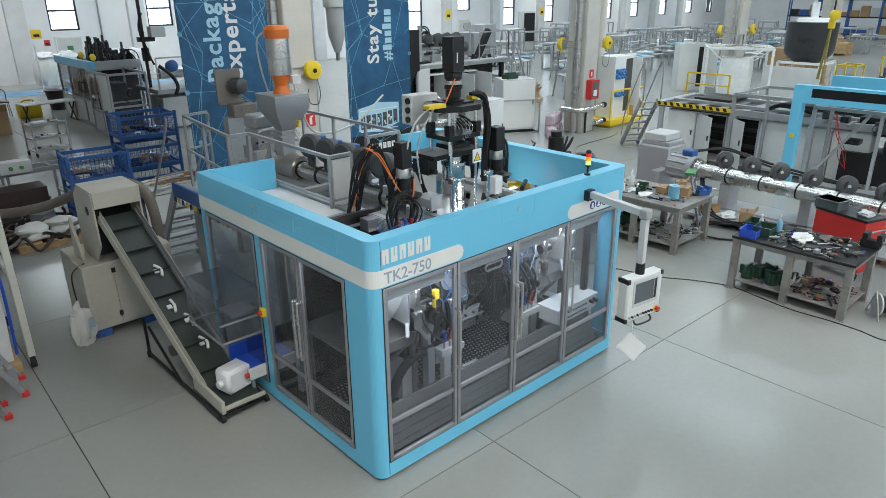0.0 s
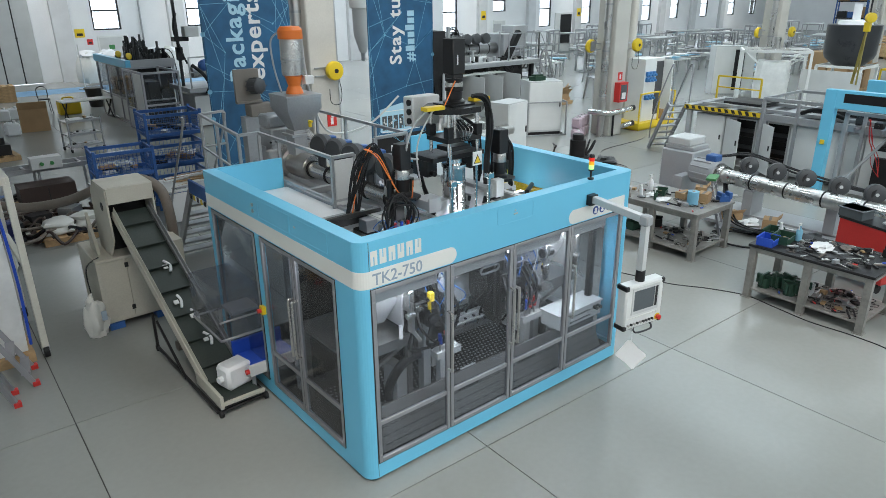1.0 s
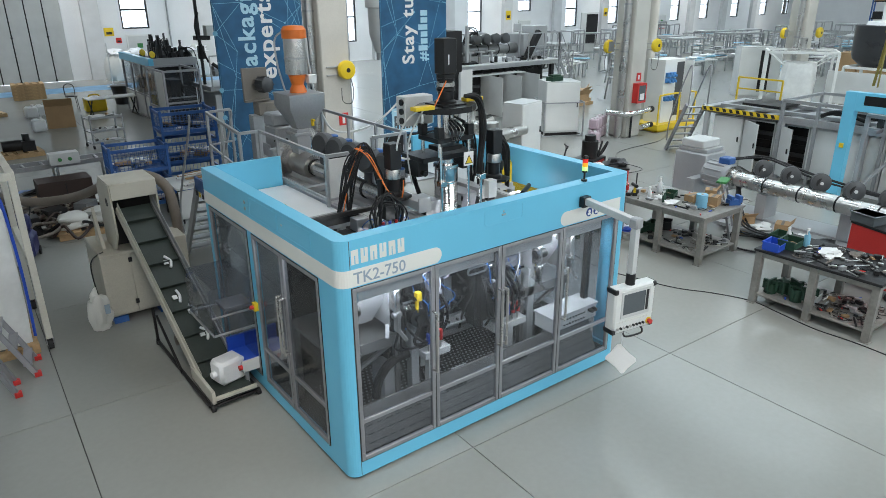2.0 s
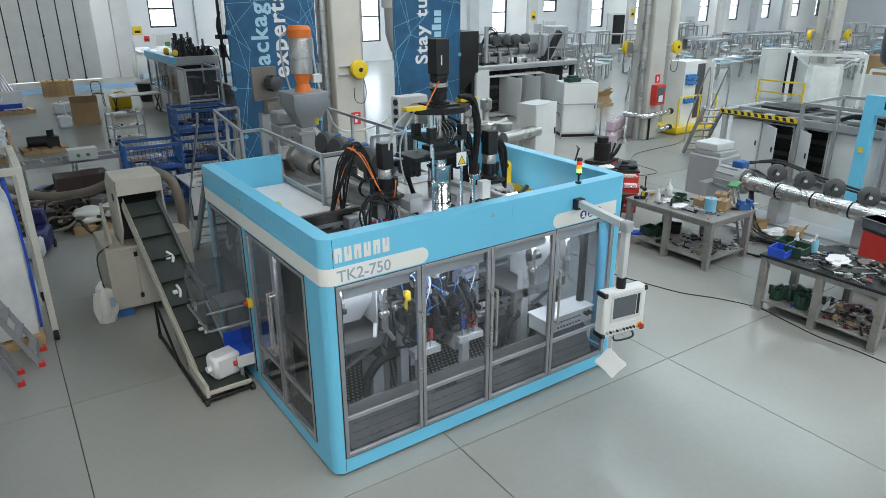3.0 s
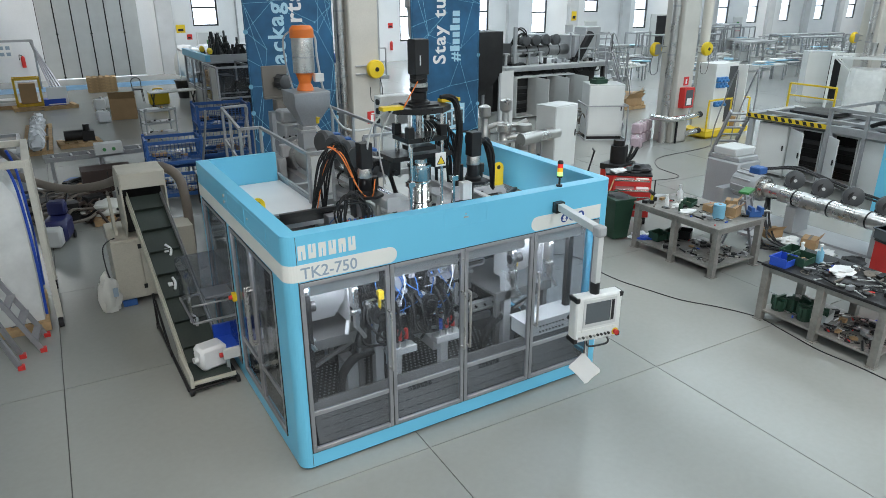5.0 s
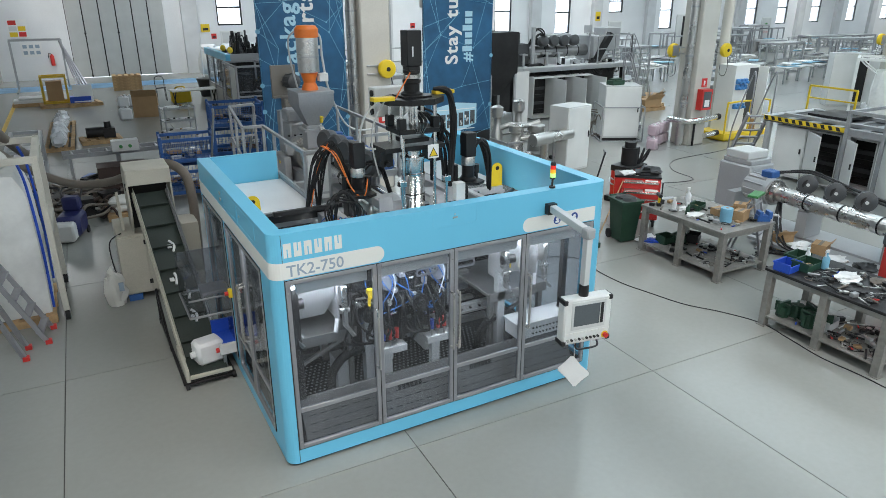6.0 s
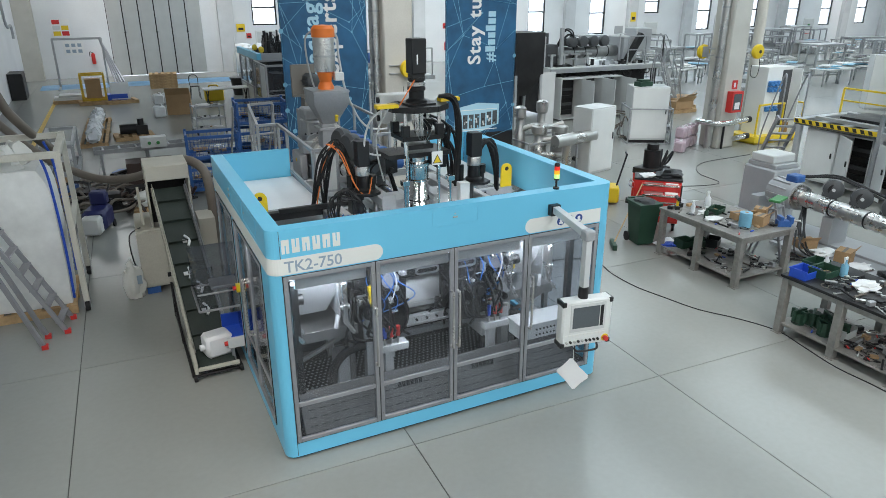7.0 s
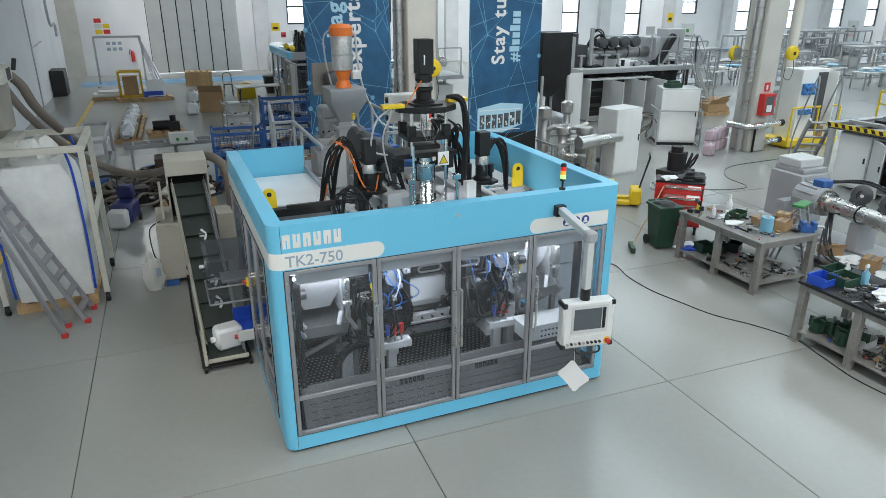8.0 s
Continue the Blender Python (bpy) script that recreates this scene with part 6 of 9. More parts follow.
def bottle(x, y, z, col, label, s=1.0):
    t = thing("spray_bottle", label, "bottle", pose(x, y, z))
    part("body", Geo().lathe([(0.038 * s, 0), (0.04 * s, 0.01), (0.04 * s, 0.13 * s), (0.014, 0.17 * s), (0.014, 0.2 * s)], n=14), col, t)
    part("trigger", Geo().box(-0.045, 0.02, -0.012, 0.012, 0.2 * s, 0.235 * s).box(-0.04, -0.03, -0.008, 0.008, 0.15 * s, 0.2 * s), M_WHITE, t)


def bin_box(x, y, z, w, d, h, mat, label, rz=0):
    t = thing("storage_bin", label, "storage bin", pose(x, y, z, 0, 0, rz), "open storage bins")
    part("bin", Geo().box(-w / 2, w / 2, -d / 2, d / 2, 0, 0.012).box(-w / 2, -w / 2 + 0.012, -d / 2, d / 2, 0.012, h).box(w / 2 - 0.012, w / 2, -d / 2, d / 2, 0.012, h).box(-w / 2 + 0.012, w / 2 - 0.012, -d / 2, -d / 2 + 0.012, 0.012, h * 0.75).box(-w / 2 + 0.012, w / 2 - 0.012, d / 2 - 0.012, d / 2, 0.012, h), mat, t)
    part("rim", Geo().box(-w / 2 - 0.01, w / 2 + 0.01, d / 2, d / 2 + 0.012, h - 0.02, h), mat, t)
    return t


def carton(x, y, z, w, d, h, rz, label="brown cardboard box with open flaps"):
    t = thing("carton", label, "cardboard box", pose(x, y, z, 0, 0, rz), "cardboard boxes")
    part("box", Geo().box(-w / 2, w / 2, -d / 2, d / 2, 0, h), M_CARD, t)
    part("flap", Geo().box(-w / 2, w / 2, -0.004, 0.004, 0, d * 0.45, at=pose(0, -d / 2 + 0.004, h, 40)), M_CARD, t)
    part("tape", Geo().box(-w / 2 - 0.001, w / 2 + 0.001, -0.025, 0.025, h, h + 0.002, bev=0), M_HOSE, t)
    return t


def rag(x, y, z, r, seed, mat, label):
    solid("rag", Geo().blob((0, 0, r * 0.16), r, r * 0.7, r * 0.28, seed, 0.7, 14), mat, label, "rag", pose(x, y, z), "crumpled rags")


def bench_area():
    rnd = random.Random(7)
    workbench(7.42, 8.68, 1.12, 2.98, 0.88, "grey steel workbench with a worn cluttered top", M_BENCH)
    z = 0.88
    carton(8.25, 1.5, z, 0.24, 0.2, 0.17, 15)
    carton(8.2, 1.85, z, 0.3, 0.22, 0.12, -10)
    carton(8.5, 1.72, z, 0.2, 0.2, 0.2, 30)
    t = thing("paper_roll", "blue wipe roll standing on the bench", "paper roll", pose(7.95, 1.55, z))
    part("roll", Geo().cyl((0, 0, 0), (0, 0, 0.24), 0.1, n=20), M_CYAN, t)
    part("core", Geo().cyl((0, 0, 0.24), (0, 0, 0.243), 0.03, n=12), M_CARD, t)
    bottle(8.2, 2.6, z, M_PLASTIC, "white plastic spray bottle on the bench", 1.3)
    bottle(7.75, 2.5, z, M_PLASTIC, "white plastic spray bottle on the bench", 0.9)
    bottle(7.7, 2.15, z, M_GREEN, "dark green spray bottle on the bench", 0.9)
    bin_box(8.1, 2.3, z, 0.3, 0.2, 0.1, M_GREEN, "open dark green storage bin on the bench", 20)
    rag(7.7, 2.0, z, 0.15, 3, M_PAPER, "crumpled white paper on the bench")
    rag(7.85, 2.35, z, 0.12, 4, M_PAPER, "crumpled white paper on the bench")
    v = thing("bench_vice", "dark blue-grey bench vice on the bench corner", "vice", pose(8.55, 1.28, z, 0, 0, -30))
    part("body", Geo().box(-0.12, 0.1, -0.07, 0.07, 0, 0.1).box(-0.1, -0.04, -0.08, 0.08, 0.1, 0.17).box(0.06, 0.12, -0.08, 0.08, 0.05, 0.17), M_DKBLUE, v)
    part("screw", Geo().cyl((0.1, 0, 0.09), (0.26, 0, 0.09), 0.018, n=10).cyl((0.24, -0.09, 0.09), (0.24, 0.09, 0.09), 0.008, n=8), M_STEEL, v)
    d = thing("cordless_drill", "black and yellow cordless drill on the bench", "drill", pose(7.62, 2.75, z, 0, 0, 60))
    part("body", Geo().cyl((-0.08, 0, 0.2), (0.1, 0, 0.2), 0.035, n=12).box(-0.05, 0.05, -0.04, 0.04, 0, 0.06), M_BLACK, d)
    part("grip", Geo().bars([(0, 0, 0.06), (-0.02, 0, 0.18)], 0.04), M_YELLOW, d)
    solid("antenna_stick", Geo().cyl((0, 0, 0), (0, 0, 0.4), 0.012, n=8).box(-0.05, 0.05, -0.04, 0.04, 0, 0.08), M_BLACK, "thin black rod standing on the bench", "rod", pose(7.75, 2.82, z))
    tools(rnd, 7.5, 8.55, 1.2, 2.85, z, 52, "the worn bench")
    for k in range(3):
        bin_box(7.8 + 0.25 * k, 2.65 - 0.1 * k, 0.17, 0.28, 0.22, 0.16, M_GREEN if k < 2 else M_BLACK, "open dark storage bin on the lower shelf", 15 * k)
    tools(rnd, 7.55, 8.5, 1.25, 2.5, 0.17, 70, "the lower shelf")
    rag(7.62, 2.8, 0.17, 0.13, 9, M_BLUEP, "blue rag on the lower shelf")
    # dark bench
    workbench(6.76, 7.86, -1.88, -0.12, 0.88, "grey steel workbench with a dark oily top", M_DARK)
    bin_box(6.95, -0.32, z, 0.3, 0.24, 0.13, M_BLUEP, "open blue storage bin on the dark bench", 5)
    bin_box(7.22, -0.42, z, 0.34, 0.24, 0.13, M_GREEN, "open green storage bin full of red grips", 5)
    bin_box(7.35, -0.2, z, 0.34, 0.22, 0.13, M_GREEN, "open green storage bin on the dark bench", 5)
    tools(rnd, 7.12, 7.32, -0.5, -0.36, z + 0.03, 6, "a green bin")
    bottle(7.45, -0.55, z, M_CYAN, "blue and white spray bottle on the dark bench", 1.2)
    bottle(7.5, -0.25, z, M_PLASTIC, "white spray bottle on the dark bench", 0.9)
    rag(7.35, -0.95, z, 0.19, 14, M_PAPER, "crumpled white cloth on the dark bench")
    rag(7.6, -1.2, z, 0.12, 15, M_HOSE, "crumpled brown cloth on the dark bench")
    tools(rnd, 6.85, 7.75, -1.8, -0.6, z, 70, "the dark bench")
    v = thing("bench_vice", "large dark steel bench vice on the bench corner", "vice", pose(7.72, -1.78, z, 0, 0, -90))
    part("body", Geo().box(-0.14, 0.12, -0.07, 0.07, 0, 0.12).box(-0.12, -0.05, -0.09, 0.09, 0.12, 0.22).box(0.07, 0.14, -0.09, 0.09, 0.06, 0.22), M_DARK, v)
    part("screw", Geo().cyl((0.1, 0, 0.1), (0.32, 0, 0.1), 0.022, n=10).cyl((0.3, -0.12, 0.1), (0.3, 0.12, 0.1), 0.01, n=8), M_STEEL, v)
    for k in range(5):
        s = thing("machine_fitting", "dark green ribbed machine fitting on the lower shelf", "fitting", pose(7.0 + 0.12 * (k % 3), -0.35 - 0.13 * k, 0.17, 0, 0, 30 * k), "shelf fittings")
        part("body", Geo().cyl((0, 0, 0), (0, 0, 0.16 + 0.04 * (k % 2)), 0.09, n=8), M_GREEN, s)
        part("rib", Geo().box(-0.12, 0.12, -0.02, 0.02, 0.05, 0.22).box(-0.02, 0.02, -0.12, 0.12, 0.05, 0.2), M_GREEN, s)
    bin_box(7.2, -0.85, 0.17, 0.3, 0.26, 0.14, M_LGREY, "open grey storage bin on the lower shelf", 8)
    tools(rnd, 6.85, 7.75, -1.75, -1.05, 0.17, 75, "the lower shelf")
    tools(rnd, 6.9, 7.7, -1.0, -0.3, 0.17, 30, "the lower shelf")
    # drawer trolleys
    for x, y, rz, lab in ((8.45, 4.15, -42, "red tool trolley with open drawers and a cluttered top"), (8.75, -1.15, 72, "long red tool chest behind the dark bench")):
        t = thing("tool_trolley", lab, "tool trolley", pose(x, y, 0, 0, 0, rz), "red tool trolleys")
        part("body", Geo().box(-0.45, 0.45, -0.23, 0.23, 0.16, 1.02, bev=0.01), M_RED, t, "red enamelled body")
        for k in range(5):
            o = (0.05, 0.0, 0.2, 0.3, 0.12)[k]
            dr = part("drawer", Geo().box(-0.3, 0.42, -0.245 - o, -0.2, 0.22 + k * 0.155, 0.36 + k * 0.155), M_RED, t)
            part("drawer_handle", Geo().box(-0.28, 0.4, -0.262 - o, -0.245 - o, 0.325 + k * 0.155, 0.36 + k * 0.155), M_CHROME, dr)
            if o > 0.1:
                part("tool_tray", Geo().box(-0.26, 0.1, -0.22 - o, -0.26, 0.36 + k * 0.155, 0.375 + k * 0.155).box(0.14, 0.38, -0.21 - o, -0.26, 0.36 + k * 0.155, 0.38 + k * 0.155, m=1), [M_STEEL, M_PAPER], dr, "loose tools in the open drawer")
        part("top_tray", Geo().box(-0.46, 0.46, -0.24, 0.24, 1.02, 1.06), M_BLACK, t)
        for sx in (-1, 1):
            for sy in (-1, 1):
                part("caster", Geo().cyl((sx * 0.38 - 0.02, sy * 0.18, 0.07), (sx * 0.38 + 0.02, sy * 0.18, 0.07), 0.07, n=14).box(sx * 0.38 - 0.03, sx * 0.38 + 0.03, sy * 0.18 - 0.03, sy * 0.18 + 0.03, 0.1, 0.16), M_RUBBER, t)
        part("push_bar", Geo().tube([(-0.47, -0.2, 0.85), (-0.55, -0.2, 0.9), (-0.55, 0.2, 0.9), (-0.47, 0.2, 0.85)], 0.014, 8), M_ALU, t)
    rag(8.65, 4.1, 1.06, 0.28, 21, M_BLACK, "heap of black cloth on the red trolley")
    rag(8.25, 4.2, 1.06, 0.18, 22, M_PAPER, "crumpled white film on the red trolley")
    tools(rnd, 8.15, 8.75, 4.05, 4.25, 1.06, 8, "the red trolley")
    rag(8.7, -1.4, 1.06, 0.16, 23, M_LGREY, "crumpled grey film on the red chest")
    solid("plastic_crate", Geo().box(-0.2, 0.2, -0.15, 0.15, 0, 0.16).box(-0.22, 0.22, -0.17, 0.17, 0.14, 0.16), M_SCREEN, "dark grey plastic crate on the red chest", "crate", pose(8.75, -0.85, 1.06, 0, 0, 75))
    w = thing("wheelie_bin", "dark green wheeled waste bin with an open liner", "waste bin", pose(7.55, 3.5, 0, 0, 0, -10) @ Matrix.Diagonal((0.85, 0.85, 0.95, 1)))
    sq = lambda a, b, z: [(-a, -b, z), (a, -b, z), (a, b, z), (-a, b, z)]
    vs = sq(0.19, 0.2, 0.03) + sq(0.25, 0.27, 0.85)
    part("body", Geo().add(vs, [[3, 2, 1, 0], [4, 5, 6, 7]] + [[i, (i + 1) % 4, 4 + (i + 1) % 4, 4 + i] for i in range(4)]), M_GREEN, w)
    part("rim", Geo().box(-0.28, 0.28, -0.3, 0.3, 0.83, 0.88).box(-0.2, 0.2, 0.3, 0.36, 0.85, 0.9), M_GREEN, w)
    part("liner", Geo().blob((0, 0, 0.88), 0.25, 0.27, 0.05, 4, 0.5, 14), M_BLACK, w)
    for sx in (-1, 1):
        part("wheel", Geo().cyl((sx * 0.22 - 0.02, 0.24, 0.1), (sx * 0.22 + 0.02, 0.24, 0.1), 0.1, n=16), M_RUBBER, w)
    b = thing("broom", "wooden-handled broom leaning on the red trolley", "broom", pose(0, 0, 0))
    part("handle", Geo().cyl((6.95, 3.55, 0.08), (7.93, 4.02, 1.0), 0.013, n=8), M_WOOD, b)
    part("brush", Geo().box(-0.2, 0.2, -0.04, 0.04, 0.0, 0.1, at=pose(6.93, 3.54, 0, 0, 0, 60)), M_GREEN, b)
    rag(7.95, 3.25, 0.0, 0.2, 31, M_PLASTIC, "knotted white plastic bag on the floor")
    rag(8.12, 3.05, 0.0, 0.17, 32, M_PLASTIC, "knotted white plastic bag on the floor")
    # floor cable, drum and coils
    c = thing("floor_cable", "long black power cable lying on the floor", "cable", pose(0, 0, 0.008))
    pts = [(3.74, 2.9, 0), (4.9, 3.4, 0), (5.8, 3.4, 0), (6.16, 3.05, 0), (6.06, 2.5, 0), (6.06, 1.9, 0), (6.18, 1.38, 0), (6.34, 0.82, 0), (6.63, 0.34, 0), (6.83, -0.18, 0), (6.76, -0.65, 0), (6.66, -1.2, 0), (6.68, -1.7, 0), (6.66, -2.1, 0), (6.62, -2.5, 0), (7.2, -2.7, 0)]
    part("cable", Geo().tube(pts, 0.008, 6), M_BLACK, c)
    for k in range(3):
        pts = [(9.2 + (0.42 + 0.04 * k) * math.cos(i * 0.6 + k), 1.15 + (0.5 + 0.03 * k) * math.sin(i * 0.6 + k), 0.012 + 0.018 * k) for i in range(11)]
        solid("cable_coil", Geo().tube(pts, 0.014, 6), M_BLACK, "coiled black cable on the floor", "cable", None, "floor cable coils")
    r = thing("cable_drum", "black cable drum with a white stand on the floor", "cable drum", pose(7.4, -2.2, 0, 0, 0, 40))
    part("flange", Geo().cyl((0, -0.12, 0.19), (0, -0.1, 0.19), 0.17, n=20), M_BLACK, r)
    part("flange", Geo().cyl((0, 0.1, 0.19), (0, 0.12, 0.19), 0.17, n=20), M_LGREY, r)
    part("winding", Geo().cyl((0, -0.1, 0.19), (0, 0.1, 0.19), 0.13, n=20), M_RUBBER, r)
    part("stand", Geo().tube([(-0.2, -0.15, 0.0), (0.0, -0.15, 0.4), (0.2, -0.15, 0.0), (0.2, 0.15, 0.0), (0, 0.15, 0.4), (-0.2, 0.15, 0.0)], 0.012, 6, smooth_path=False), M_STEEL, r)
    s = thing("stepladder", "small aluminium stepladder with green top behind the bench", "stepladder", pose(8.95, 1.75, 0, 0, 0, 20))
    for x in (-0.2, 0.2):
        part("stile", Geo().bars([(x, -0.3, 0), (x * 0.8, 0, 1.15)], 0.04).bars([(x, 0.35, 0), (x * 0.8, 0.04, 1.13)], 0.035), M_ALU, s)
    for k in range(4):
        part("tread", Geo().box(-0.2, 0.2, -0.28 + 0.075 * k, -0.16 + 0.075 * k, 0.22 + k * 0.26, 0.25 + k * 0.26), M_ALU, s)
    part("cap", Geo().box(-0.2, 0.2, -0.08, 0.1, 1.14, 1.18), M_GREENB, s, "green plastic cap")


M_GREENB = surface("green_plastic", (0.06, 0.26, 0.08), 0.45, var=0.08)
bench_area()

# ---- hall fittings ----
def wall_fittings():
    solid("trim", Geo().box(-4.4, 12.0, N - 5.2, N - 3.1, 0.0, 0.004, bev=0), M_STRIPE, "blue painted walkway stripe on the floor", kind="structure")
    g = Geo().box(-0.07, 0.07, 0, 26.5, 0, 0.004, bev=0)
    solid("trim", g, M_YLINE, "yellow painted floor line", None, pose(-3.95, 4.0, 0.0, 0, 0, -1.0), kind="structure")
    for x in (5.6, 11.8, 18.2, 24.2, 30.6, 36.6, 42.4, 48.6, 53.6, 62.2, 68.2, 74.2):
        solid("trim", Geo().box(x - 0.45, x + 0.45, N - 0.35, N - 0.002, 0, TOP), M_PIER, "pale grey wall pier", kind="structure")
    for k, x in enumerate((8.0, 38.75, 57.6)):
        d = thing("door_%d" % (k + 2), "closed white steel hall door", "door", pose(x, N - 0.06, 0), kind="structure")
        part("leaf", Geo().box(-0.62, 0.62, 0, 0.055, 0.01, 2.25), M_LGREY, d)
        part("frame", Geo().box(-0.7, -0.62, -0.01, 0.055, 0, 2.33).box(0.62, 0.7, -0.01, 0.055, 0, 2.33).box(-0.62, 0.62, -0.01, 0.055, 2.25, 2.33), M_WHITE, d)
        part("push_bar", Geo().box(-0.5, 0.5, -0.07, -0.03, 1.0, 1.05).box(-0.45, -0.42, -0.03, 0, 1.0, 1.05).box(0.42, 0.45, -0.03, 0, 1.0, 1.05), M_RED, d)
        part("exit_sign", Geo().box(-0.15, 0.15, -0.012, -0.002, 1.6, 1.85), M_GREENB, d)
    dk = thing("door_5", "doorway in the hall wall, its shaded depth a black sheet", "doorway", pose(47.2, N - 0.05, 0), kind="structure")
    # Black sheet before the solid wall stands in for the doorway's shade.
    part("doorway_shade", Geo().box(-0.8, 0.8, 0, 0.045, 0, 2.6), M_BLACK, dk)
    part("frame", Geo().box(-1.5, -0.8, -0.05, 0.045, 0, 2.75).box(-0.8, 0.8, -0.05, 0.045, 2.6, 2.75), M_LGREY, dk)
    def sign(x, z, mat, w, h, lab, out=0.0):
        s = thing("wall_sign", lab, "sign", pose(x, N - 0.03 - out, z), "wall signs")
        part("plate", Geo().box(-w / 2, w / 2, 0, 0.025, 0, h), mat, s)
        part("print", Geo().box(-w * 0.3, w * 0.3, -0.003, 0, h * 0.2, h * 0.5, bev=0), M_DARK, s)
    sign(6.45, 2.3, M_YELLOW, 0.5, 0.45, "yellow warning sign on the white wall")
    sign(6.9, 1.9, M_RED, 0.3, 0.3, "small red sign on the white wall")
    sign(36.6, 2.4, M_YELLOW, 0.5, 0.7, "yellow warning sign on a grey wall pier", 0.35)
    sign(48.6, 2.4, M_YELLOW, 0.5, 0.7, "yellow warning sign on a grey wall pier", 0.35)
    sign(20.3, 2.2, M_RED, 0.35, 0.35, "small red sign on the white wall")
    s = thing("wall_poster", "white safety poster with red and yellow panels", "poster", pose(-3.2, N - 0.025, 2.25))
    part("sheet", Geo().box(-0.45, 0.45, 0, 0.02, 0, 0.95), M_PAPER, s)
    for k, c in enumerate((M_YELLOW, M_RED, M_LGREY, M_YELLOW, M_RED)):
        part("panel", Geo().box(-0.4 + 0.42 * (k % 2), -0.03 + 0.4 * (k % 2), -0.004, 0, 0.05 + 0.3 * (k // 2), 0.28 + 0.3 * (k // 2), bev=0), c, s)
    s = thing("wall_poster", "white instruction board with small dark pictures", "poster", pose(-2.75, N - 0.025, 1.25))
    part("sheet", Geo().box(-0.5, 0.5, 0, 0.02, 0, 0.75), M_PAPER, s)
    for k in range(6):
        part("panel", Geo().box(-0.4 + 0.3 * (k % 3), -0.2 + 0.3 * (k % 3), -0.004, 0, 0.12 + 0.32 * (k // 3), 0.3 + 0.32 * (k // 3), bev=0), M_TYPE, s)
    e = thing("fire_extinguisher", "red fire extinguisher hung on the white wall", "fire extinguisher", pose(-1.85, N - 0.12, 0.75))
    part("cylinder", Geo().lathe([(0.09, 0), (0.1, 0.03), (0.1, 0.5), (0.04, 0.6)], n=16), M_RED, e)
    part("hose", Geo().tube([(0, -0.03, 0.6), (-0.14, -0.05, 0.66), (-0.17, -0.03, 0.4)], 0.02, 6), M_BLACK, e)
    part("bracket", Geo().box(-0.04, 0.04, 0.05, 0.12, 0.3, 0.4), M_BLACK, e)
    e = thing("fire_extinguisher", "red fire extinguisher hung on the white wall", "fire extinguisher", pose(20.3, N - 0.12, 0.75))
    part("cylinder", Geo().lathe([(0.09, 0), (0.1, 0.03), (0.1, 0.5), (0.04, 0.6)], n=16), M_RED, e)
    part("bracket", Geo().box(-0.04, 0.04, 0.05, 0.12, 0.3, 0.4), M_BLACK, e)
    p = thing("wall_pipe", "grey pipes running down the white wall", "pipe", pose(W + 0.08, 0, 0))
    part("pipe", Geo().tube([(0, 33.0, 7.0), (0, 33.0, 3.3), (0.05, 34.5, 3.0), (0.05, 34.6, 2.4)], 0.06, 8), M_ZINC, p)
    part("pipe", Geo().cyl((0, 26.0, 0), (0, 26.0, 7), 0.03, n=8).cyl((0, 26.0, 2.4), (0, 29, 2.5), 0.025, n=8), M_ZINC, p)
    part("pipe", Geo().cyl((14.3, N - 0.1, 0), (14.3, N - 0.1, 7), 0.05, n=8), M_ZINC, p, at=pose(-W - 4.6, 0, 0))


M_PIER = surface("pale_grey_paint", (0.60, 0.61, 0.62), 0.7, var=0.06)


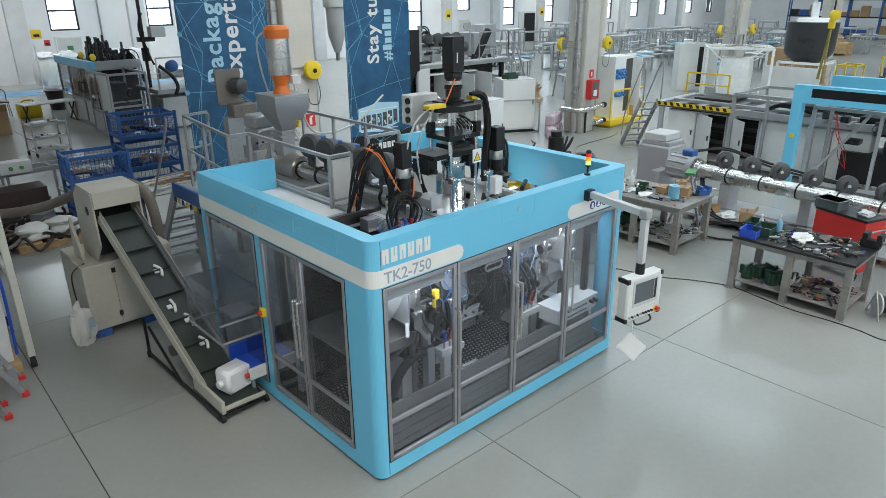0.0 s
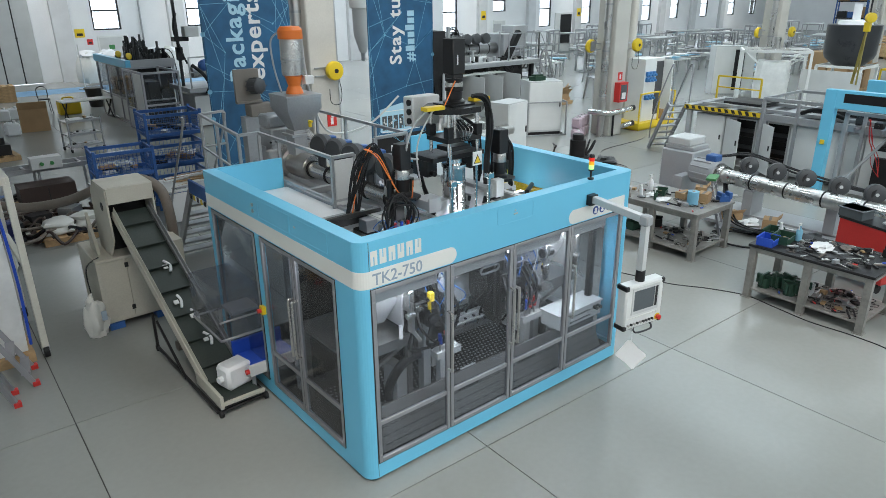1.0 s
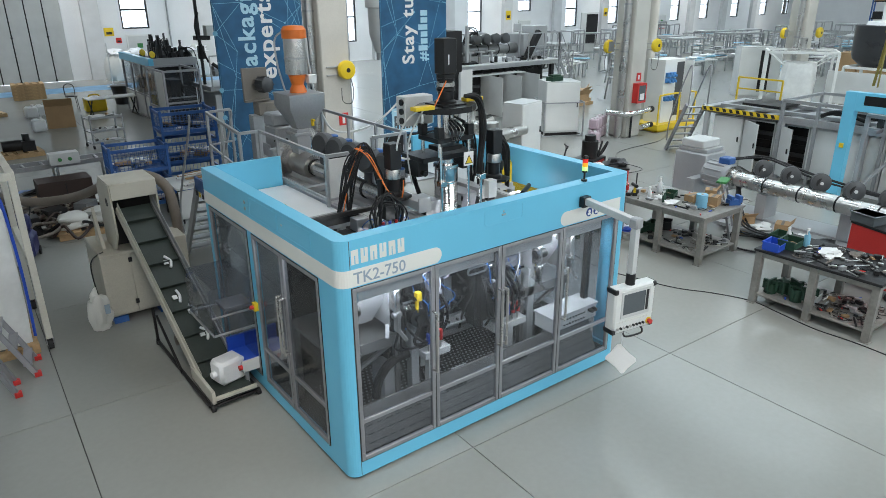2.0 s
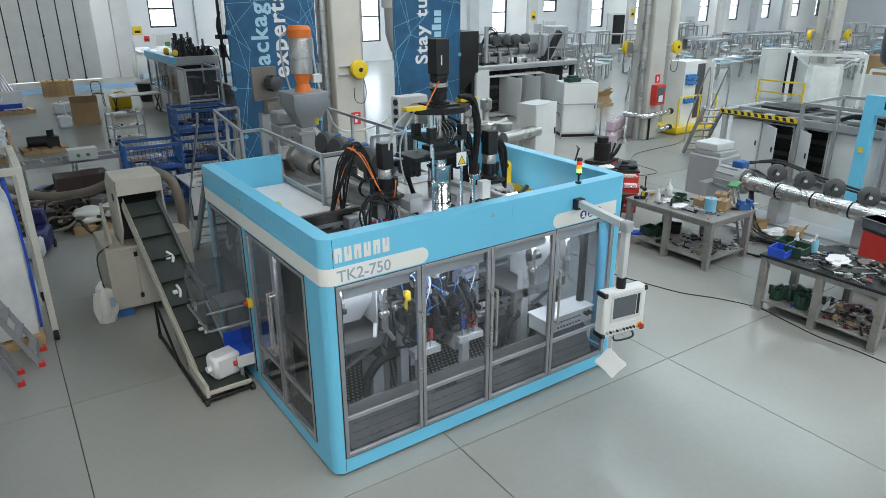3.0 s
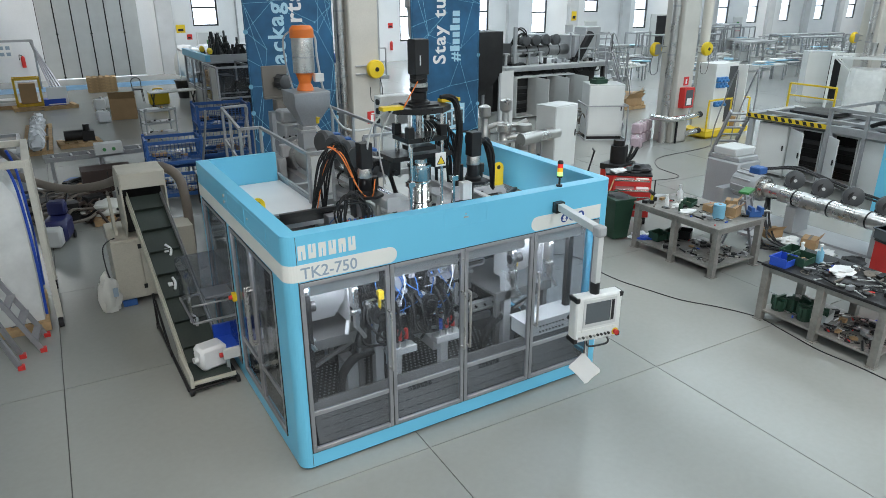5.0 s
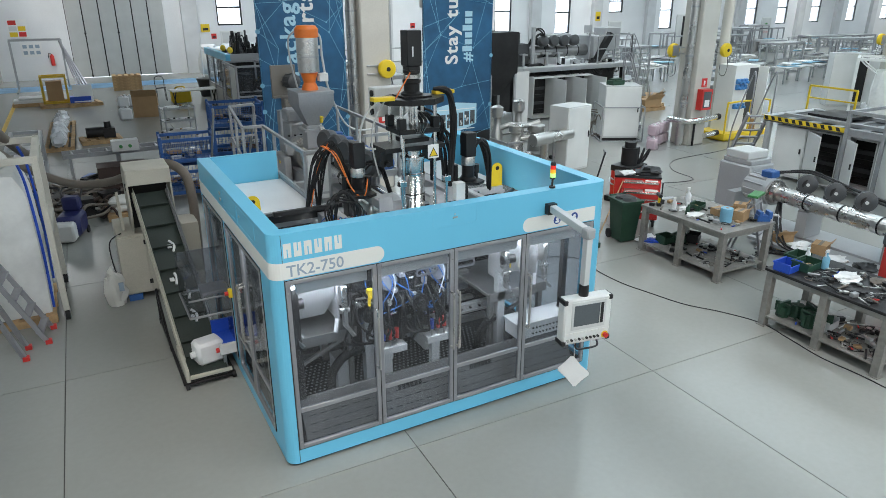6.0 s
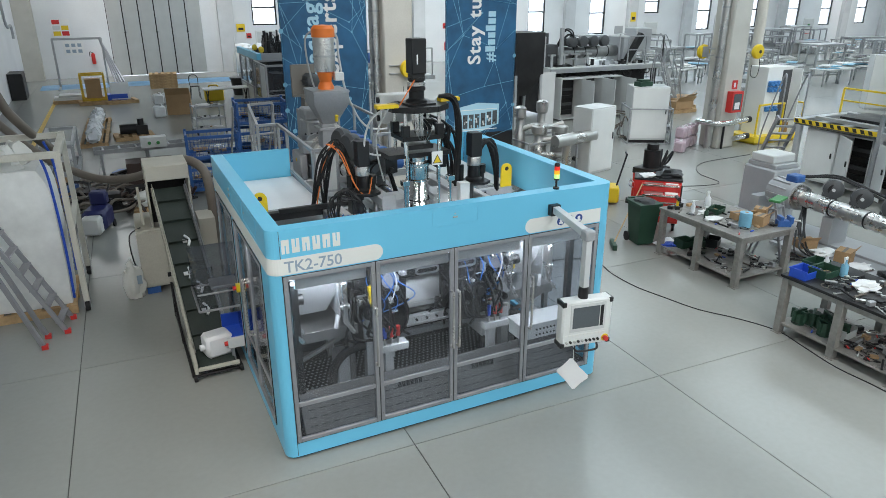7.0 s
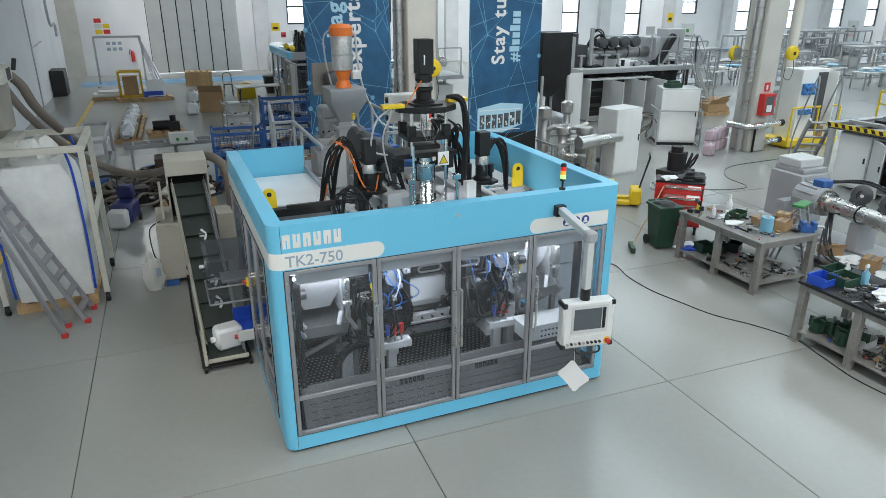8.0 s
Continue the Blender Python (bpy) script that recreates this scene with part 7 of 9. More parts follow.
def mesh_cage(x, y, z, w, d, h, rz=0):
    c = thing("mesh_container", "blue steel mesh stacking container with loose parts", "container", pose(x, y, z, 0, 0, rz), "blue mesh containers")
    for sx in (-1, 1):
        for sy in (-1, 1):
            part("post", Geo().box(sx * w / 2 - 0.03, sx * w / 2 + 0.03, sy * d / 2 - 0.03, sy * d / 2 + 0.03, 0, h + 0.08), M_DKBLUE, c)
    for zz in (0.14, h - 0.04):
        g = Geo().box(-w / 2, w / 2, -d / 2 - 0.02, -d / 2 + 0.02, zz, zz + 0.07).box(-w / 2, w / 2, d / 2 - 0.02, d / 2 + 0.02, zz, zz + 0.07)
        g.box(-w / 2 - 0.02, -w / 2 + 0.02, -d / 2, d / 2, zz, zz + 0.07).box(w / 2 - 0.02, w / 2 + 0.02, -d / 2, d / 2, zz, zz + 0.07)
        part("rim", g, M_DKBLUE, c)
    part("floor_plate", Geo().box(-w / 2, w / 2, -d / 2, d / 2, 0.12, 0.14), M_DKBLUE, c)
    g = Geo()
    n = 14
    for k in range(1, n):
        a = -w / 2 + w * k / n
        for sy in (-1, 1):
            g.box(a - 0.004, a + 0.004, sy * d / 2 - 0.004, sy * d / 2 + 0.004, 0.2, h - 0.04, bev=0)
    for k in range(1, 10):
        a = -d / 2 + d * k / 10
        for sx in (-1, 1):
            g.box(sx * w / 2 - 0.004, sx * w / 2 + 0.004, a - 0.004, a + 0.004, 0.2, h - 0.04, bev=0)
    for k in range(1, 7):
        zz = 0.2 + (h - 0.24) * k / 7
        g.box(-w / 2, w / 2, -d / 2 - 0.005, -d / 2 - 0.001, zz, zz + 0.007, bev=0).box(-w / 2 - 0.005, -w / 2 - 0.001, -d / 2, d / 2, zz, zz + 0.007, bev=0)
    tagged(part("mesh", g, M_DKBLUE, c), kind="stuff")
    rnd = random.Random(int(x * 100 + z * 10))
    for k in range(7):
        a, b = rnd.uniform(-w / 2 + 0.2, w / 2 - 0.2), rnd.uniform(-d / 2 + 0.15, d / 2 - 0.15)
        part("loose_part", Geo().box(-0.16, 0.16, -0.06, 0.06, 0, 0.07, at=pose(a, b, 0.14 + 0.05 * k * 0.6, 0, 0, rnd.uniform(0, 180))), rnd.choice((M_STEEL, M_LGREY, M_DARK, M_CARD)), c)
    return c


def profile_frame(g, x0, x1, y0, y1, z0, z1, w=0.06):
    for x in (x0, x1):
        for y in (y0, y1):
            g.bars([(x, y, z0), (x, y, z1)], w)
    for z in (z0 + w / 2, z1):
        g.bars([(x0, y0, z), (x1, y0, z)], w).bars([(x0, y1, z), (x1, y1, z)], w).bars([(x0, y0, z), (x0, y1, z)], w).bars([(x1, y0, z), (x1, y1, z)], w)
    return g


def railing(parent, pts, z0, h, mat, name="railing"):
    g = Geo().bars([(x, y, z0 + h) for x, y in pts], 0.045).bars([(x, y, z0 + h * 0.52) for x, y in pts], 0.035)
    part(name, g, mat, parent)
    for (x, y), (u, v) in zip(pts[:-1], pts[1:]):
        n = max(1, round(math.hypot(u - x, v - y) / 1.1))
        for k in range(n + 1):
            a, b = x + (u - x) * k / n, y + (v - y) * k / n
            part("post", Geo().box(a - 0.022, a + 0.022, b - 0.022, b + 0.022, z0, z0 + h), mat, parent)


def ladder_steps(x, y, z, rz, label, mat, n=6, w=0.6, run=0.9):
    s = thing("access_steps", label, "steps", pose(x, y, 0, 0, 0, rz), "access steps")
    for sx in (-1, 1):
        part("stringer", Geo().bars([(sx * w / 2, -run, 0), (sx * w / 2, 0, z)], 0.05, h=0.12), mat, s)
        part("handrail", Geo().tube([(sx * w / 2, -run, 0.3), (sx * w / 2, -run * 0.9, 1.0), (sx * w / 2, -0.1, z + 0.95), (sx * w / 2, 0.1, z + 0.9), (sx * w / 2, 0.1, z)], 0.02, 8), mat, s)
    for k in range(n):
        t = (k + 0.7) / n
        part("tread", Geo().box(-w / 2, w / 2, -run * (1 - t) - 0.1, -run * (1 - t) + 0.1, z * t - 0.03, z * t), mat, s)


def west_area():
    for k in range(2):
        mesh_cage(0.78, 10.85, 0.74 * k, 1.15, 0.8, 0.65, -4)
    for k in range(3):
        mesh_cage(2.1, 11.5, 0.68 * k, 1.2, 0.9, 0.6, -4)
    t = thing("tool_table", "long grey table crowded with papers and bars", "table", pose(1.75, 9.55, 0))
    part("top", Geo().box(-0.7, 0.9, -0.5, 0.6, 0.72, 0.76), M_LGREY, t)
    for x in (-0.65, 0.85):
        for y in (-0.45, 0.55):
            part("leg", Geo().box(x - 0.03, x + 0.03, y - 0.03, y + 0.03, 0, 0.72), M_DARK, t)
    part("side_panel", Geo().box(-0.68, 0.88, -0.49, -0.46, 0.1, 0.7), M_LGREY, t)
    rnd = random.Random(3)
    for k in range(14):
        solid("metal_strip", Geo().box(-0.45, 0.45, -0.03, 0.03, 0, 0.03), rnd.choice((M_ALU, M_LGREY, M_PAPER, M_CARD)), "long metal strip lying on the table", "strip", pose(rnd.uniform(1.5, 2.2), rnd.uniform(9.15, 10.05), 0.76 + 0.005 * k, 0, 0, rnd.uniform(-20, 20)), "table strips")
    solid("red_bowl", Geo().lathe([(0.06, 0), (0.11, 0.07), (0.1, 0.07), (0.05, 0.01)], n=16), M_RED, "small red plastic bowl on the table", "bowl", pose(2.35, 9.65, 0.83))
    c = thing("parts_trolley", "grey three-shelf parts trolley with loose parts", "trolley", pose(1.65, 18.5, 0, 0, 0, 8))
    for z in (0.14, 0.5, 0.9):
        part("shelf", Geo().box(-0.5, 0.5, -0.33, 0.33, z, z + 0.03).box(-0.5, 0.5, -0.34, -0.32, z + 0.03, z + 0.07), M_GREY, c)
    for x in (-0.48, 0.48):
        for y in (-0.31, 0.31):
            part("post", Geo().box(x - 0.02, x + 0.02, y - 0.02, y + 0.02, 0.1, 1.0), M_GREY, c)
            part("caster", Geo().cyl((x - 0.02, y, 0.06), (x + 0.02, y, 0.06), 0.06, n=12), M_RUBBER, c)
    for z in (0.17, 0.53, 0.93):
        tools(rnd, 1.3, 2.0, 18.3, 18.7, z, 9, "the grey trolley")
    solid("paper_stack", Geo().box(-0.2, 0.2, -0.15, 0.15, 0, 0.04), M_PAPER, "stack of white papers on the trolley", "papers", pose(1.5, 18.5, 0.94, 0, 0, 12))
    carton(1.15, 23.2, 0, 0.9, 0.8, 0.78, -8, "large brown cardboard box taped shut")
    for x, y in ((0.35, 22.6), (0.55, 26.0), (0.95, 26.2)):
        j = thing("jerrycan", "white plastic jerrycan standing on the floor", "jerrycan", pose(x, y, 0, 0, 0, 10 * x), "white jerrycans")
        part("body", Geo().box(-0.22, 0.22, -0.17, 0.17, 0, 0.42, bev=0.05), M_PLASTIC, j)
        part("neck", Geo().cyl((0.08, 0, 0.4), (0.08, 0, 0.5), 0.05, n=12).box(-0.16, 0.0, -0.03, 0.03, 0.41, 0.46), M_PLASTIC, j)
    for k in range(5):
        pallet(1.25, 32.0, 0.14 * k, 1.3, 1.0, -3)
    ch = thing("stool", "black tubular stool with a low back", "stool", pose(2.2, 27.0, 0))
    part("seat", Geo().box(-0.2, 0.2, -0.2, 0.2, 0.56, 0.6), M_BLACK, ch)
    for x in (-0.17, 0.17):
        for y in (-0.17, 0.17):
            part("leg", Geo().cyl((x * 1.2, y * 1.2, 0), (x, y, 0.57), 0.014, n=8), M_BLACK, ch)
    part("backrest", Geo().tube([(-0.18, 0.18, 0.58), (-0.18, 0.22, 0.95), (0, 0.24, 1.05), (0.18, 0.22, 0.95), (0.18, 0.18, 0.58)], 0.018, 8), M_BLACK, ch)
    tb = thing("folding_table", "white folding table with black legs", "table", pose(3.2, 24.4, 0, 0, 0, 5))
    part("top", Geo().box(-0.95, 0.95, -0.4, 0.4, 0.72, 0.76), M_WHITE, tb)
    for x in (-0.8, 0.8):
        part("leg", Geo().bars([(x, -0.3, 0), (x, 0.3, 0.72)], 0.04).bars([(x, 0.3, 0), (x, -0.3, 0.72)], 0.04).bars([(x, -0.35, 0.02), (x, 0.35, 0.02)], 0.05), M_BLACK, tb)
    yc = thing("yellow_case", "yellow plastic equipment case under the table", "case", pose(2.9, 26.2, 0))
    part("body", Geo().box(-0.4, 0.4, -0.25, 0.25, 0, 0.55, bev=0.04), M_YELLOW, yc)
    part("handle", Geo().tube([(-0.2, 0, 0.55), (-0.15, 0, 0.65), (0.15, 0, 0.65), (0.2, 0, 0.55)], 0.03, 8), M_YELLOW, yc)
    solid("black_tub", Geo().lathe([(0.3, 0), (0.42, 0.75), (0.45, 0.75), (0.45, 0.8), (0.3, 0.8)], n=20), M_BLACK, "black plastic waste tub on the floor", "tub", pose(4.3, 27.6, 0))
    for k, (x, y) in enumerate(((6.0, 35.5), (7.0, 35.8), (8.2, 35.4), (9.3, 35.7), (10.3, 35.5))):
        b = thing("film_bale", "large white film bag standing by the wall", "bag", pose(x, y, 0), "white film bags")
        part("bag", Geo().blob((0, 0, 0.7), 0.62, 0.6, 1.0, 40 + k, 0.3, 16), M_SACK, b)
        part("top_film", Geo().blob((0.1, 0, 1.55), 0.5, 0.4, 0.2, 60 + k, 0.6, 14), M_PLASTIC, b)
    solid("sign_pole", Geo().cyl((0, 0, 0), (0, 0, 2.2), 0.03, n=8).cyl((0, 0, 0), (0, 0, 0.05), 0.3, n=16), M_LGREY, "white sign pole beside the film bags", "pole", pose(5.3, 34.0, 0))
    # old machine and its extruder
    m = thing("guarded_machine", "old blow moulder behind aluminium-framed clear guards", "machine", pose(3.9, 19.3, 0))
    part("guard_frame", profile_frame(Geo(), 0, 1.2, 0, 2.1, 0.0, 2.05, 0.07).bars([(0, 0, 1.0), (1.2, 0, 1.0)], 0.06).bars([(0, 1.05, 0), (0, 1.05, 2.05)], 0.06).bars([(0, 0, 0.75), (0, 2.1, 0.75)], 0.06), M_ALU, m)
    for a in ((0.05, 1.15, -0.004, 0.004, 1.04, 2.0), (0.05, 1.15, -0.004, 0.004, 0.1, 0.96), (-0.004, 0.004, 1.1, 2.05, 0.8, 2.0)):
        part("guard_pane", Geo().box(*a, bev=0), M_CLEAR, m).visible_shadow = False
    part("side_panel", Geo().box(-0.01, 0.01, 0.05, 1.0, 0.8, 2.0), M_WHITE, m, "white side panel")
    part("lower_panel", Geo().box(-0.01, 0.01, 0.05, 2.05, 0.1, 0.7), M_LGREY, m)
    part("mechanism", Geo().box(0.25, 1.05, 0.5, 1.8, 0.3, 1.0).box(0.35, 0.75, 0.6, 1.5, 1.0, 1.7).cyl((0.85, 0.4, 1.35), (0.85, 1.6, 1.35), 0.15), M_DARK, m, "dark moulding mechanism")
    part("guide_beam", Geo().box(0.15, 1.1, 0.3, 0.38, 0.72, 0.8).box(0.15, 1.1, 0.3, 0.36, 1.1, 1.15), M_STEEL, m)
    part("body", Geo().box(0.55, 1.75, 2.3, 6.2, 0.1, 2.0), M_DARK, m, "dark machine body")
    part("rear_frame", profile_frame(Geo(), 0.2, 1.8, 2.2, 6.3, 0.0, 2.05, 0.07).bars([(0.2, 3.6, 0), (0.2, 3.6, 2.05)], 0.06).bars([(0.2, 5.0, 0), (0.2, 5.0, 2.05)], 0.06).bars([(0.2, 2.2, 0.9), (0.2, 6.3, 0.9)], 0.06), M_ALU, m)
    for k in range(3):
        part("guard_pane", Geo().box(0.196, 0.204, 2.3 + 1.38 * k, 3.5 + 1.38 * k, 0.95, 2.0, bev=0), M_CLEAR, m).visible_shadow = False
        part("lower_panel", Geo().box(0.19, 0.21, 2.3 + 1.38 * k, 3.5 + 1.38 * k, 0.1, 0.85), M_LGREY, m)
    part("top_panel", Geo().box(0.12, 0.3, 2.1, 6.4, 2.06, 2.32), M_BLUE, m, "sky-blue top panel")
    part("top_beam", Geo().box(0.3, 1.85, 2.1, 2.2, 2.06, 2.32), M_GREY, m, "grey top beam")
    part("top_deck", Geo().box(0.3, 1.85, 2.2, 6.3, 2.06, 2.12), M_DARK, m)
    part("gate_handle", Geo().tube([(1.1, -0.05, 1.0), (1.1, -0.1, 1.02), (1.1, -0.1, 1.35), (1.1, -0.05, 1.37)], 0.018, 6), M_BLACK, m)
    for k in range(2):
        part("gate_handle", Geo().tube([(0.17, 3.4 + 0.3 * k, 1.2), (0.1, 3.4 + 0.3 * k, 1.22), (0.1, 3.4 + 0.3 * k, 1.5), (0.17, 3.4 + 0.3 * k, 1.52)], 0.018, 6), M_BLACK, m)
    rq = random.Random(33)
    for k in range(22):
        x, y, h = rq.uniform(0.6, 1.7), rq.uniform(2.5, 5.6), rq.uniform(0.25, 0.95)
        r = rq.uniform(0.05, 0.12)
        g = Geo().box(x - r, x + r, y - r, y + r, 2.12, 2.12 + h * 0.7, bev=0.02).cyl((x, y, 2.12 + h * 0.7), (x, y, 2.12 + h), r * 0.6, n=10)
        part("drive", g, rq.choice((M_BLACK, M_BLKMET, M_BLACK, M_DKGREY)), m)
    hb = Geo()
    bunch(hb, [(0.7, 3.0, 2.2), (0.8, 3.1, 2.75), (1.0, 3.3, 2.8), (1.2, 3.4, 2.3)], 0.018, 4, 0.12, 51)
    bunch(hb, [(1.2, 2.6, 2.2), (1.5, 2.7, 2.6), (1.8, 2.5, 2.4), (1.9, 2.1, 1.5)], 0.018, 4, 0.1, 52)
    part("hose", hb, M_RUBBER, m, "black hydraulic hoses")
    for y in (2.6, 3.9):
        part("lifting_eye", Geo().lathe([(0.07, 0), (0.12, 0.02), (0.12, 0.05), (0.07, 0.07)], (0.4, y, 2.43), (0.4, -1, 0.2), n=16), M_YELLOW, m, "yellow lifting eye")
    e = thing("old_extruder", "long grey extruder line with railings and blowers", "extruder", pose(5.7, 20.2, 0))
    part("base_cabinet", Geo().box(0.0, 1.6, -0.5, 0.8, 0.05, 1.1), M_LGREY, e)
    part("base_cabinet", Geo().box(1.65, 4.6, -0.5, 0.8, 0.05, 1.0), M_LGREY, e)
    part("deck", Geo().box(-0.2, 5.0, -0.7, 1.4, 1.25, 1.4), M_GREY, e)
    for k in range(5):
        part("leg", Geo().box(0.0 + k * 1.2, 0.1 + k * 1.2, 0.9, 1.0, 0, 1.25), M_GREY, e)
    part("barrel", Geo().cyl((0.3, 0.3, 1.85), (4.6, 0.3, 1.85), 0.2, n=18), M_STEEL, e)
    for k in range(6):
        part("blower", Geo().lathe([(0.06, 0), (0.2, 0.0), (0.2, 0.2), (0.1, 0.25)], (0.6 + k * 0.6, -0.1, 2.1), (0, -1, 0.2), n=16), M_DKBLUE, e)
    railing(e, [(-0.1, -0.65), (4.9, -0.65)], 1.4, 1.05, M_ZINC)
    part("tower", Geo().bars([(-0.05, 0.3, 1.4), (-0.05, 0.3, 4.9)], 0.09).box(-0.14, 0.06, 0.2, 0.4, 2.3, 2.75).box(-0.22, 0.3, 0.15, 0.45, 2.95, 3.1), M_DARK, e, "dark feeding tower")
    tw = Geo()
    bunch(tw, [(-0.05, 0.2, 3.9), (-0.2, 0.1, 3.4), (-0.15, 0.1, 2.8), (0.1, 0.0, 2.2)], 0.025, 4, 0.08, 57)
    part("hose", tw, M_RUBBER, e)
    part("white_box", Geo().box(0.1, 0.6, -0.1, 0.25, 3.1, 3.45, bev=0.02), M_LGREY, e)
    part("hose", Geo().tube([(0.0, -0.6, 2.2), (0.3, -0.75, 1.9), (0.5, -0.75, 1.5), (0.4, -0.7, 1.2)], 0.06, 8), M_RUBBER, e)
    # low roller track, hoses and machine parts
    r = thing("roller_track", "low galvanised roller track on feet", "roller conveyor", pose(-1.8, 12.2, 0, 0, 0, 3))
    for y in (0, 0.5):
        part("side_rail", Geo().box(0, 3.4, y - 0.02, y + 0.02, 0.85, 0.95), M_ZINC, r)
    for k in range(9):
        part("roller", Geo().cyl((0.2 + k * 0.38, 0.02, 0.9), (0.2 + k * 0.38, 0.48, 0.9), 0.035, n=10), M_ZINC, r)
    for x in (0.15, 1.2, 2.25, 3.25):
        part("leg", Geo().bars([(x, 0, 0), (x, 0, 0.85)], 0.05).bars([(x, 0.5, 0), (x, 0.5, 0.85)], 0.05).bars([(x, 0, 0.3), (x, 0.5, 0.3)], 0.04), M_ZINC, r)
    cb = thing("junction_box", "grey junction box with cables on the roller track", "junction box", pose(-0.45, 12.15, 0.95))
    part("box", Geo().box(-0.3, 0.3, -0.15, 0.15, 0, 0.25), M_LGREY, cb)
    part("gland", Geo().cyl((-0.1, -0.2, 0.12), (-0.1, -0.15, 0.12), 0.04, n=10).cyl((0.1, -0.2, 0.12), (0.1, -0.15, 0.12), 0.04, n=10), M_GREENB, cb)
    cbn = thing("low_cabinet", "dark brown low cabinet behind the granulator", "cabinet", pose(-0.55, 11.6, 0))
    part("body", Geo().box(-0.6, 0.45, -0.3, 0.3, 0, 0.75), M_BROWN, cbn)
    part("door_gap", Geo().box(-0.08, -0.06, -0.305, -0.3, 0.05, 0.7, bev=0), M_BLACK, cbn)
    rnd = random.Random(12)
    for k in range(40):
        cx, cy = rnd.uniform(-2.5, -0.3), rnd.uniform(9.4 if k > 19 else 10.3, 11.2 if k > 19 else 12.4)
        pts = [(cx + rnd.uniform(0.2, 0.6) * math.cos(i * 0.8), cy + rnd.uniform(0.2, 0.5) * math.sin(i * 0.8), 0.04 + rnd.uniform(0, 0.3)) for i in range(9)]
        solid("water_hose", Geo().tube(pts, rnd.choice((0.02, 0.03, 0.04)), 7), rnd.choice((M_HOSE, M_BLACK, M_BROWN, M_HOSE)), "tangled hose lying on the floor", "hose", None, "tangled hoses")
    for k in range(18):
        mm = pose(rnd.uniform(-2.8, -0.2), rnd.uniform(10.2, 13.0), 0, 0, 0, rnd.uniform(0, 90))
        p = thing("machine_part", "worn dark machine part on the floor", "machine part", mm, "floor machine parts")
        part("block", Geo().box(-0.2, 0.2, -0.15, 0.15, 0, rnd.uniform(0.15, 0.4)), rnd.choice((M_DARK, M_DARK, M_ZINC, M_HOSE, M_CARD, M_DKBLUE)), p)
        part("shaft", Geo().cyl((-0.3, 0, 0.1), (0.3, 0, 0.1), 0.05, n=10), M_STEEL, p)
    v = thing("floor_scrubber", "dark blue floor cleaning machine with a grey tank", "floor cleaner", pose(-1.8, 8.9, 0, 0, 0, -15) @ Matrix.Diagonal((0.8, 0.75, 0.8, 1)))
    part("body", Geo().box(-0.28, 0.28, -0.45, 0.35, 0.08, 0.6, bev=0.08).box(-0.2, 0.2, 0.1, 0.4, 0.6, 0.95, bev=0.06), M_NAVYP, v)
    part("tank", Geo().box(-0.25, 0.2, -0.75, -0.4, 0.05, 0.5, bev=0.06), M_LGREY, v)
    part("handle", Geo().tube([(-0.2, 0.3, 0.9), (-0.2, 0.5, 1.1), (0.2, 0.5, 1.1), (0.2, 0.3, 0.9)], 0.02, 8), M_BLACK, v)
    part("wheel", Geo().cyl((-0.3, 0.2, 0.1), (-0.26, 0.2, 0.1), 0.1, n=14).cyl((0.26, 0.2, 0.1), (0.3, 0.2, 0.1), 0.1, n=14), M_RUBBER, v)
    pallet(-1.85, 20.0, 0, 0.8, 5.0, -2)
    w = thing("wrapped_shaft", "long shaft wrapped in shiny film on timber", "wrapped shaft", pose(-1.85, 20.0, 0.137))
    part("shaft", Geo().cyl((-0.1, -2.6, 0.2), (0.1, 2.4, 0.2), 0.18, n=12), M_LGREY, w)
    for k in range(9):
        part("film", Geo().blob((-0.08 + 0.02 * k, -2.4 + 0.55 * k, 0.22), 0.22, 0.34, 0.24, 70 + k, 0.5, 12), M_FILM, w)
    pallet(-0.75, 18.6, 0, 1.2, 0.9, 4)
    g = thing("gear_motor", "dark dismantled gear motor on a pallet", "motor", pose(-0.75, 18.6, 0.137))
    part("body", Geo().cyl((-0.4, 0, 0.18), (0.15, 0, 0.18), 0.16, n=14).box(0.1, 0.45, -0.18, 0.18, 0, 0.3), M_DARK, g)
    part("flange", Geo().cyl((0.25, 0, 0.3), (0.25, 0, 0.5), 0.1, n=12), M_BLACK, g)
    fr = thing("steel_rack", "low grey steel rack beside the yellow line", "rack", pose(-2.7, 14.5, 0))
    part("frame", profile_frame(Geo(), -0.3, 0.4, -1.2, 1.6, 0, 0.9, 0.08), M_GREY, fr)
    part("board", Geo().box(-0.25, 0.35, -1.1, 1.5, 0.5, 0.55), M_LGREY, fr)
    for k, (x, y) in enumerate(((-2.9, 28.3), (-1.9, 27.4), (-0.9, 27.3))):
        pallet(x, y, 0, 1.3, 1.0, 5 * k)
    a = thing("sheet_stack", "stack of white panels on a pallet", "panels", pose(-2.9, 28.3, 0.137))
    part("panel", Geo().box(-0.6, 0.5, -0.4, 0.4, 0, 0.12), M_WHITE, a)
    part("panel", Geo().box(-0.4, 0.5, -0.3, 0.5, 0.12, 0.2), M_LGREY, a)
    a = thing("pump_unit", "worn yellow pump unit on a pallet", "pump", pose(-1.9, 27.6, 0.137))
    part("frame", profile_frame(Geo(), -0.45, 0.45, -0.3, 0.3, 0, 1.1, 0.08), M_YLINE, a)
    part("core", Geo().box(-0.3, 0.3, -0.2, 0.2, 0.1, 0.9), M_CARD, a)
    a = thing("glazed_panel", "pale framed panel leaning on a blue crate", "panel", pose(-0.9, 27.4, 0.137))
